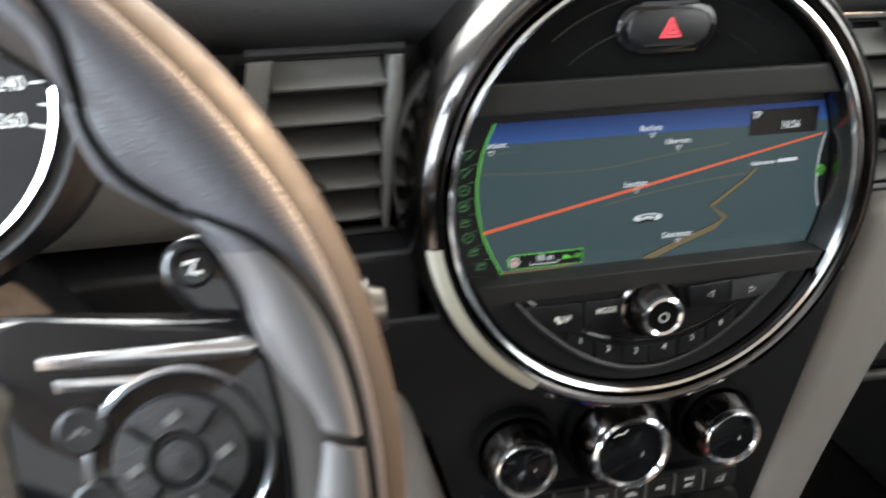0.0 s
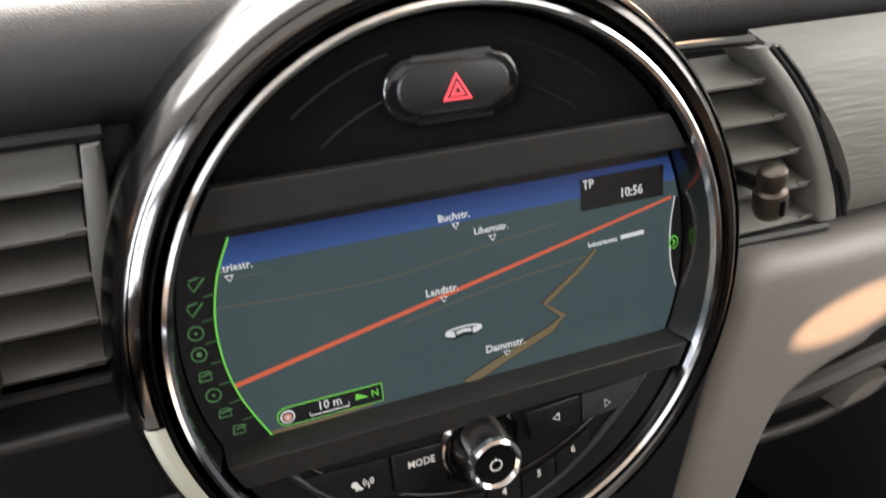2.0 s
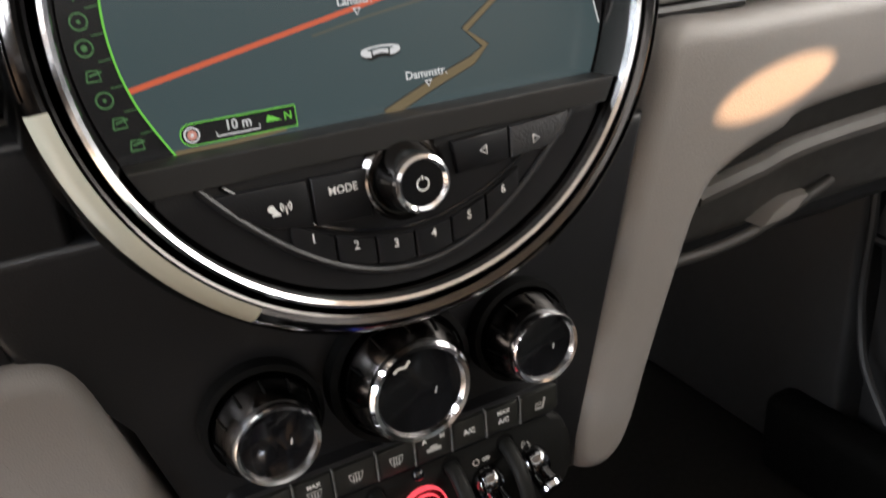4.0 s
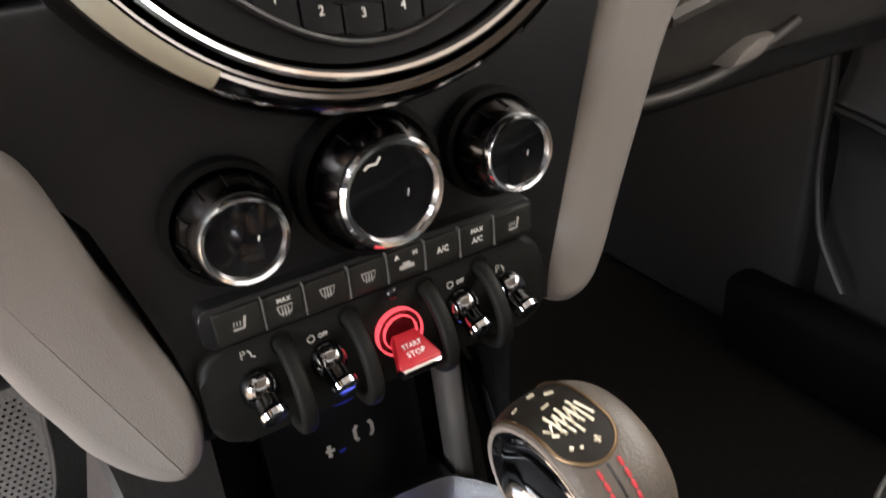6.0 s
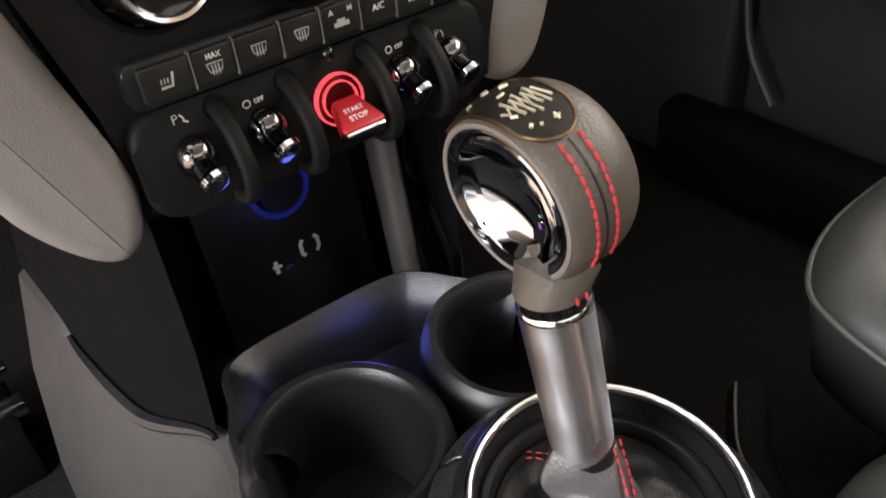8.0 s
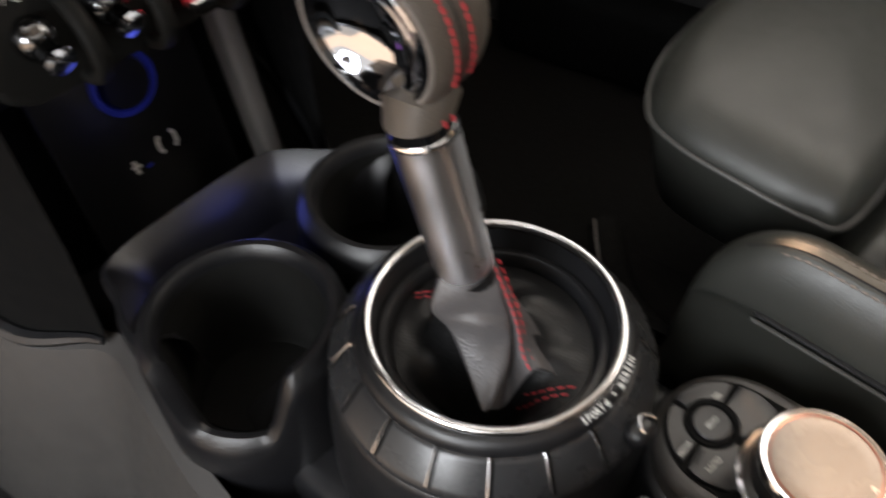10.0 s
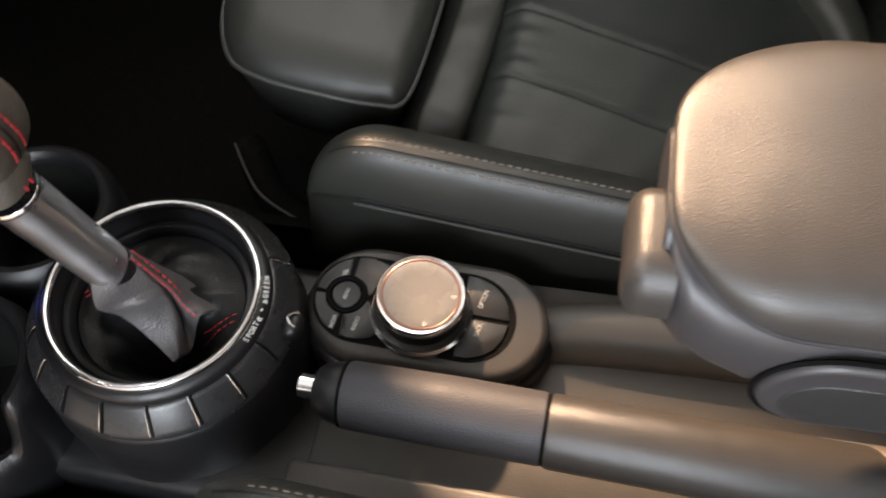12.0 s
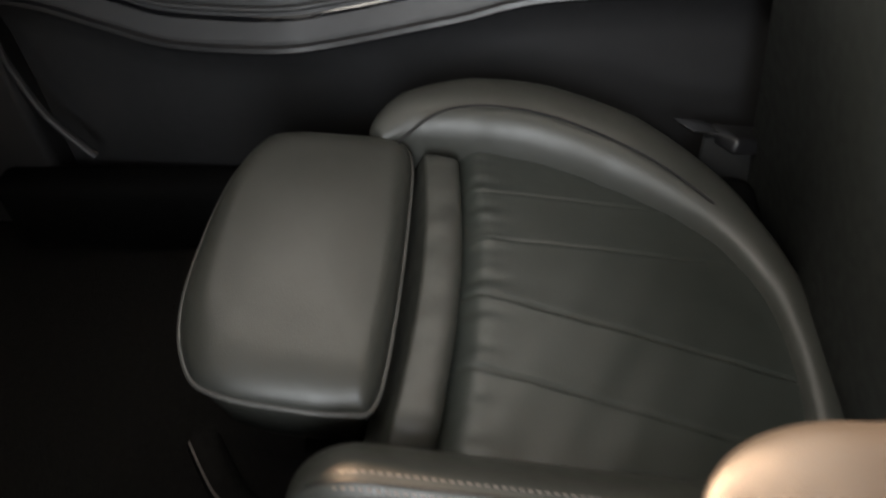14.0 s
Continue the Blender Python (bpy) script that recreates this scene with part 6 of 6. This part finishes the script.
part("body", moved(box(-0.022, 0.022, -0.040, 0.040, -0.009, 0.009, 0.005, 3), pose(0.560, -0.590, 0.206, 20, 12, 25)), BLACK, bl)
part("tongue", moved(box(-0.018, 0.018, 0.0, 0.040, -0.0015, 0.0015, 0.001), pose(0.566, -0.552, 0.218, 20, 12, 25)), BRIGHT, bl, "metal tongue")
part("seat_rail", box(0.10, 0.57, -0.56, -0.16, 0.0, 0.125, 0.02), DEEP, seat).matrix_parent_inverse = SEAT.inverted()

# ---- driver's seat: the inner bolster beside the handbrake ----
DSEAT = pose(-0.320, -0.285, 0.295, 10, 0, 0)
seat_2 = thing("driver_seat", "dark leather sports seat with stitched side bolster", "car seat", m=DSEAT)
ridge_bolster(-1, seat_2)
part("seat_cushion", cushion([(x, y - 0.17) for x, y in rrect(0.36, 0.38, 0.05)], -0.08, 0.004, 0.006, 0.03), LEATHER, seat_2, sharp=180)
part("seat_rail", box(-0.57, -0.13, -0.56, -0.21, 0.0, 0.23, 0.02), DEEP, seat_2).matrix_parent_inverse = DSEAT.inverted()

for s in (-1, 1):
    part("back_seam", moved(tube(smooth_line([(s * 0.060, 0.02, 0.0185), (s * 0.070, 0.16, 0.0200), (s * 0.085, 0.34, 0.0165), (s * 0.100, 0.46, 0.0085)], 8), 0.0016, 6), BK), BOOT, back_r)

# carpet edge beside the seat rail
edge = thing("carpet_edge", "thin pale plastic carpet edge beside the seat", "carpet edge", kind="structure")
part("strip", tube(smooth_line([(0.230, -0.072, 0.146), (0.203, -0.091, 0.146), (0.180, -0.111, 0.146), (0.163, -0.140, 0.146), (0.152, -0.171, 0.146), (0.148, -0.210, 0.144)], 6), 0.0011, 6), GREY, edge)
part("carpet_roll", tube(smooth_line([(0.240, -0.078, 0.130), (0.209, -0.100, 0.130), (0.186, -0.120, 0.130), (0.170, -0.146, 0.130), (0.160, -0.175, 0.130), (0.156, -0.215, 0.128)], 6), 0.0150, 10), CARPET, edge)
part("carpet_base", box(0.150, 0.240, -0.36, -0.10, 0.0, 0.128, 0.012), CARPET, edge)

# ---- passenger door ----
door = thing("door_1", "dark door panel with curved pale-edged armrest ledge", "car door", kind="structure")
rows = []
ledge = smooth_line([(0.625, 0.215, 0.345), (0.622, 0.150, 0.335), (0.615, 0.072, 0.311), (0.608, 0.01, 0.296), (0.605, -0.096, 0.290), (0.610, -0.165, 0.295), (0.612, -0.284, 0.318), (0.615, -0.405, 0.340), (0.62, -0.70, 0.335), (0.62, -1.0, 0.335)], 6)
for dx, dz in ((0.035, 0.40), (0.035, 0.16), (0.028, 0.075), (0.020, 0.040), (0.004, 0.012), (0.0, 0.002), (0.004, -0.008), (0.022, -0.020), (0.030, -0.06), (0.030, -0.30)):
    rows.append([(q.x + dx, q.y, max(0.0, q.z + dz)) for q in ledge])
part("door_panel", loft(rows, closed=False, caps=False), SOFT, door, sharp=180)
part("ledge_edge", tube([(q.x + 0.001, q.y, q.z) for q in ledge], 0.006, 8), BLACK, door, "smooth armrest edge")
part("ledge_recess", loft([[(q.x + 0.010 + dx, q.y, q.z + dz) for q in ledge[9:40]] for dx, dz in ((0.004, 0.010), (0.000, 0.016), (0.003, 0.030), (0.012, 0.036))], closed=False, caps=False), PIANO, door, "gloss black recess over the armrest", sharp=180)
part("recess_trim", tube([(q.x + 0.014, q.y, q.z + 0.040) for q in ledge[9:40]], 0.0035, 8), SOFT, door, "thin dark trim line")
part("door_seal", tube(smooth_line([(0.622, 0.222, 0.500), (0.620, 0.213, 0.375), (0.620, 0.213, 0.300), (0.618, 0.208, 0.255), (0.612, 0.190, 0.200), (0.604, 0.150, 0.150)], 8), 0.005, 8), SOFT, door, "rubber door seal")
part("door_pocket", box(0.585, 0.640, -0.75, 0.30, 0.0, 0.115, 0.02, 3), DEEP, door)

# ---- steering wheel, dial and stalk ----
SW = pose(-0.347, -0.151, 0.660, 70, 0, 0)
wheel = thing("steering_wheel", "leather steering wheel with gloss black spoke and round keys", "steering wheel", m=SW)
part("rim", lathe([(0.1700 + 0.0175 * math.cos(a * math.pi / 12), 0.0165 * math.sin(a * math.pi / 12)) for a in range(25)], 120), WHEEL, wheel, "grey leather rim")
part("rim_seam", lathe([(0.1545, 0.0075), (0.1535, 0.0082), (0.1528, 0.0070)], 100), DEEP, wheel)


def rim_top(r):
    return 0.0165 * math.sqrt(max(0.0, 1 - ((r - 0.170) / 0.0175) ** 2))


SEAM = [(r * math.cos(radians(a)), r * math.sin(radians(a)), 0) for a, r in ((62, 0.1745), (57, 0.1725), (52.6, 0.1689), (49.5, 0.1649), (46.6, 0.1583), (43.8, 0.1513), (40.2, 0.1478), (36.3, 0.1477), (31.6, 0.1518), (27.8, 0.1588), (24.4, 0.1653), (20.0, 0.1707), (14.9, 0.1740), (9.7, 0.1751), (3.6, 0.1752), (-4, 0.1758), (-14, 0.1752))]
INNER = [(r * math.cos(radians(a)), r * math.sin(radians(a)), 0) for a, r in ((63, 0.1635), (58, 0.1628), (54.4, 0.1617), (51.0, 0.1600), (48.8, 0.1560), (45.8, 0.1492), (42.2, 0.1445), (38.2, 0.1424), (34.4, 0.1450), (30.8, 0.1494), (26.9, 0.1540), (20.9, 0.1560), (15.4, 0.1530), (11.4, 0.1575), (5.2, 0.1640), (-2.9, 0.1600), (-13, 0.1590))]
for s in (1, -1):
    seam_line, inner_line = smooth_line(SEAM, 6), smooth_line(INNER, 6)
    # broad leather grip between the seam and the round of the rim
    secs = []
    for q in seam_line:
        r0 = q.length
        ring = []
        for m in range(13):
            r = r0 + (0.1800 - r0) * m / 12
            z = max(0.0070 + 0.42 * (r - r0) * (1 - m / 14), rim_top(r)) + 0.0016 * math.sin(math.pi * m / 12) - (0.0022 if m == 12 else 0)
            ring.append((s * q.x * r / r0, q.y * r / r0, z))
        secs.append(ring + [(x, y, -0.004) for x, y, z in reversed(ring)])
    part("thumb_grip", loft(secs), GRIP, wheel, "grey leather thumb grip", sharp=60)
    part("grip_seam", tube([(s * q.x, q.y, max(0.0062, rim_top(q.length)) + 0.0006) for q in seam_line], 0.0017, 8), DEEP, wheel)
    # inner strip: leather above, a satin grey clip beside the spoke, split at a joint
    for name, i0, i1, mtl, label in (("inner_strip", 0, 62, GRIP, "narrow leather inner strip"), ("spoke_clip", 62, 84, CLIP, "satin grey spoke clip"), ("spoke_clip", 85, 96, CLIP, "satin grey spoke clip")):
        secs = []
        for p, q in zip(inner_line[i0:i1 + 1], seam_line[i0:i1 + 1]):
            ring = []
            for m in range(9):
                k = m / 8
                c = p.lerp(q, k)
                ring.append((s * c.x, c.y, max(0.0012, rim_top(c.length)) + 0.0036 * math.sin(math.pi * (0.10 + 0.80 * k)) ** 0.7))
            secs.append(ring + [(x, y, -0.006) for x, y, z in reversed(ring)])
        part(name, loft(secs), mtl, wheel, label, sharp=60)
for s in (1, -1):
    sp = part("spoke", prism([(s * x, y) for x, y in ((0.072, 0.0525), (0.090, 0.0518), (0.146, 0.0455), (0.154, 0.036), (0.163, 0.013), (0.162, -0.020), (0.152, -0.040), (0.120, -0.052), (0.080, -0.050), (0.086, 0.006))], -0.012, 0.004, 0.005, 3), PIANO, wheel, "gloss black spoke")
    part("spoke_trim", prism([(s * x, y) for x, y in ((0.090, 0.0425), (0.120, 0.0412), (0.146, 0.0412), (0.149, 0.0385), (0.146, 0.0350), (0.120, 0.0365), (0.090, 0.0385))], 0.002, 0.0070, 0.0015), BRIGHT, sp, "satin metal strip")
    pc = (s * 0.1243, 0.0092)
    part("key_ring", moved(lathe([(0.0262, 0.002), (0.0262, 0.006), (0.0250, 0.0075), (0.0236, 0.0060)], 48), Matrix.Translation((*pc, 0))), CHROME, sp, "chrome key ring")
    part("key_pad", moved(lathe([(0.0186, 0.005), (0.0178, 0.0080), (0.0088, 0.0090), (0.0078, 0.0062), (0.0062, 0.0066), (0.0058, 0.0086), (0.0001, 0.0092)], 48), Matrix.Translation((*pc, 0))), SOFT, sp, "round rocker key")
    for a in range(4):
        b = radians(90 * a + 5)
        part("symbol", moved(prism(rrect(0.0046, 0.0024, 0.0004, 2), 0.0080, 0.0092), pose(pc[0] + 0.0122 * math.cos(b), pc[1] + 0.0122 * math.sin(b), 0, 0, 0, 35)), DIVIDER, sp)
        part("groove", tube([(pc[0] + rr * math.cos(b + 0.785), pc[1] + rr * math.sin(b + 0.785), 0.0092) for rr in (0.0090, 0.0176)], 0.0006, 5), DEEP, sp)
    for px, py in ((s * 0.0990, 0.0205), (s * 0.1010, -0.0005)):
        part("round_key", moved(lathe([(0.0070, 0.002), (0.0068, 0.0065), (0.0055, 0.0078), (0.0001, 0.0075)], 32), Matrix.Translation((px, py, 0))), BLACK, sp)
        part("symbol", strip([(px - 0.0022, py - 0.0012), (px, py + 0.0012), (px + 0.0022, py - 0.0004)], 0.0010, 0.0082), DIVIDER, sp, recalc=False)
    part("bright_key", prism([(s * x, y) for x, y in ((0.093, 0.0355), (0.118, 0.0340), (0.116, 0.0300), (0.094, 0.0315))], 0.002, 0.0060, 0.001), BRIGHT, sp)
    part("paddle", moved(pillow(stadium(0.040, 0.0200, 14), -0.004, 0.004, 0.0035), pose(s * 0.1375, 0.0530, -0.014, 0, 0, -52 * s)), PIANO, wheel, "dark shift paddle")
    part("paddle_mark", tube([(s * 0.1311 + 0.0056 * math.cos(math.pi * k / 12), 0.0612 + 0.0056 * math.sin(math.pi * k / 12), -0.0098) for k in range(24)], 0.0007, 6, True), DEEP, wheel)
    part("paddle_mark", strip([(s * 0.1311 - 0.0026, 0.0626), (s * 0.1311 + 0.0010, 0.0634), (s * 0.1311 - 0.0010, 0.0598), (s * 0.1311 + 0.0024, 0.0594)], 0.0014, -0.0096), PRINT, wheel, recalc=False)
part("airbag_cover", cushion([(q.x, q.y) for q in smooth_line([(-0.080, 0.040, 0), (0.0, 0.056, 0), (0.080, 0.040, 0), (0.083, 0.020, 0), (0.080, -0.02, 0), (0.050, -0.076, 0), (-0.050, -0.076, 0), (-0.080, -0.02, 0), (-0.083, 0.020, 0)], 6, True)], -0.02, 0.006, 0.014, 0.010), KNOB, wheel, "padded airbag cover", sharp=180)
part("lower_spoke", prism([(-0.022, -0.055), (0.022, -0.055), (0.030, -0.162), (-0.030, -0.162)], -0.010, 0.004, 0.004), BRIGHT, wheel)
part("column", moved(lathe([(0.060, -0.02), (0.065, -0.09), (0.070, -0.30)], 40), Matrix.Translation((0, 0, 0))), BLACK, wheel)
clock = thing("speedometer", "round speedometer with white figures and chrome rim", "speedometer", m=pose(-0.345, 0.000, 0.748, 76, 0, 0))
part("rim", lathe([(0.0745, -0.05), (0.0740, 0.000), (0.0725, 0.006), (0.0705, 0.005), (0.0690, -0.002)], 72), CHROME, clock, "chrome rim")
part("case", lathe([(0.0840, -0.06), (0.0850, -0.010), (0.0800, 0.004), (0.0742, 0.002)], 72), BLACK, clock)
part("dial_face", disc(0.0695, -0.004, 64), BLACK, clock)
for k in range(27):
    a = radians(192 - 206 * k / 26)
    r0 = 0.061 if k % 2 == 0 else 0.064
    part("tick", strip([(r0 * math.cos(a), r0 * math.sin(a)), (0.0675 * math.cos(a), 0.0675 * math.sin(a))], 0.0012, -0.0036), PRINT, clock, recalc=False)
    if k % 2 == 0:
        word("figure", str(10 * k), 0.0085, pose(0.0535 * math.cos(a), 0.0535 * math.sin(a), -0.0036), PRINT, clock, 0.9)
part("needle", strip([(0, 0), (0.060 * math.cos(radians(225)), 0.060 * math.sin(radians(225)))], [0.004, 0.001], -0.002), REDPAD, clock, recalc=False)
stalk = thing("wiper_stalk", "black wiper stalk with bright end and white symbols", "stalk")
st_a, st_b = Vector((-0.290, -0.060, 0.655)), Vector((-0.158, -0.062, 0.662))
part("arm", tube([st_a, st_a.lerp(st_b, 0.62), st_a.lerp(st_b, 0.80), st_b], [0.008, 0.0095, 0.0140, 0.0138], 24), BLACK, stalk)
d = (st_b - st_a).normalized()
part("end_cap", tube([st_b - d * 0.004, st_b + d * 0.006], [0.0124, 0.0085], 20), BRONZEBLACK, stalk, "bronze metallic end cap")
part("symbol", tube([st_b - d * 0.020 + Vector((0, -0.0125, 0.0015)), st_b - d * 0.012 + Vector((0, -0.0122, 0.0015))], 0.0022, 6), PRINT, stalk)
part("end_ring", tube([st_b - d * 0.0065, st_b - d * 0.0045], 0.0142, 24), BRONZEBLACK, stalk)
for back, dy, dz in ((0.030, -0.0118, 0.0040), (0.036, -0.0110, -0.0035), (0.013, -0.0112, 0.0068)):
    part("symbol", tube([st_b - d * back + Vector((0, dy, dz)), st_b - d * (back - 0.004) + Vector((0, dy, dz))], 0.0018, 6), PRINT, stalk)
part("symbol", tube([st_b - d * 0.024 + Vector((0, -0.0100, -0.0070)), st_b - d * 0.018 + Vector((0, -0.0100, -0.0070))], 0.0022, 6), PRINT, stalk)

# ---- driver's footwell ----
pedal = thing("accelerator_pedal", "perforated grey metal pedal in the driver's footwell", "pedal")
po = [(q.x, q.y) for q in smooth_line([(-0.180, 0.245, 0), (-0.179, 0.190, 0), (-0.185, 0.147, 0), (-0.195, 0.116, 0), (-0.207, 0.104, 0), (-0.232, 0.112, 0), (-0.258, 0.160, 0), (-0.262, 0.245, 0)], 6, True)]
pm = Matrix(((1, 0, 0, 0), (0, 0, -1, 0.40), (0, 1, 0, 0), (0, 0, 0, 1)))
plate_2 = part("pad", moved(pillow(po, -0.012, 0.0, 0.004), pm), MESH, pedal, "perforated metal pad")
part("rim", tube([pm @ Vector((x, z, 0.001)) for x, z in po], 0.0022, 8, True), DKGREY, pedal)
bm = bmesh.new()
for a in range(12):
    for b in range(20):
        x, z = -0.252 + 0.0062 * a + 0.0031 * (b % 2), 0.122 + 0.0058 * b
        if -0.25 < x < -0.188 - 0.1 * max(0, 0.14 - z):
            c = pm @ Vector((x, z, 0.0004))
            bm.faces.new([bm.verts.new(c + Vector((0.0016 * math.cos(k * math.pi / 3), 0, 0.0016 * math.sin(k * math.pi / 3)))) for k in range(6)])
part("holes", bm, DEEP, plate_2, "round holes")
part("arm", box(-0.225, -0.213, 0.412, 0.66, 0.20, 0.215, 0.003), DEEP, pedal)
sill = thing("sill_plate", "purple-lit metal sill strip in the footwell", "sill strip")
part("plate", box(-0.34, -0.190, 0.375, 0.395, 0.060, 0.075, 0.003), BRIGHT, sill)
part("plate", box(-0.34, -0.190, 0.410, 0.425, 0.080, 0.095, 0.003), BRIGHT, sill)
part("bracket", box(-0.33, -0.200, 0.35, 0.45, 0.0, 0.062, 0.006), DEEP, sill)
amb = bpy.data.lights.new("footwell_glow", "POINT")
amb.energy, amb.color, amb.shadow_soft_size = 0.006, (0.65, 0.25, 1.0), 0.02
new("footwell_glow", amb).location = (-0.30, 0.33, 0.17)
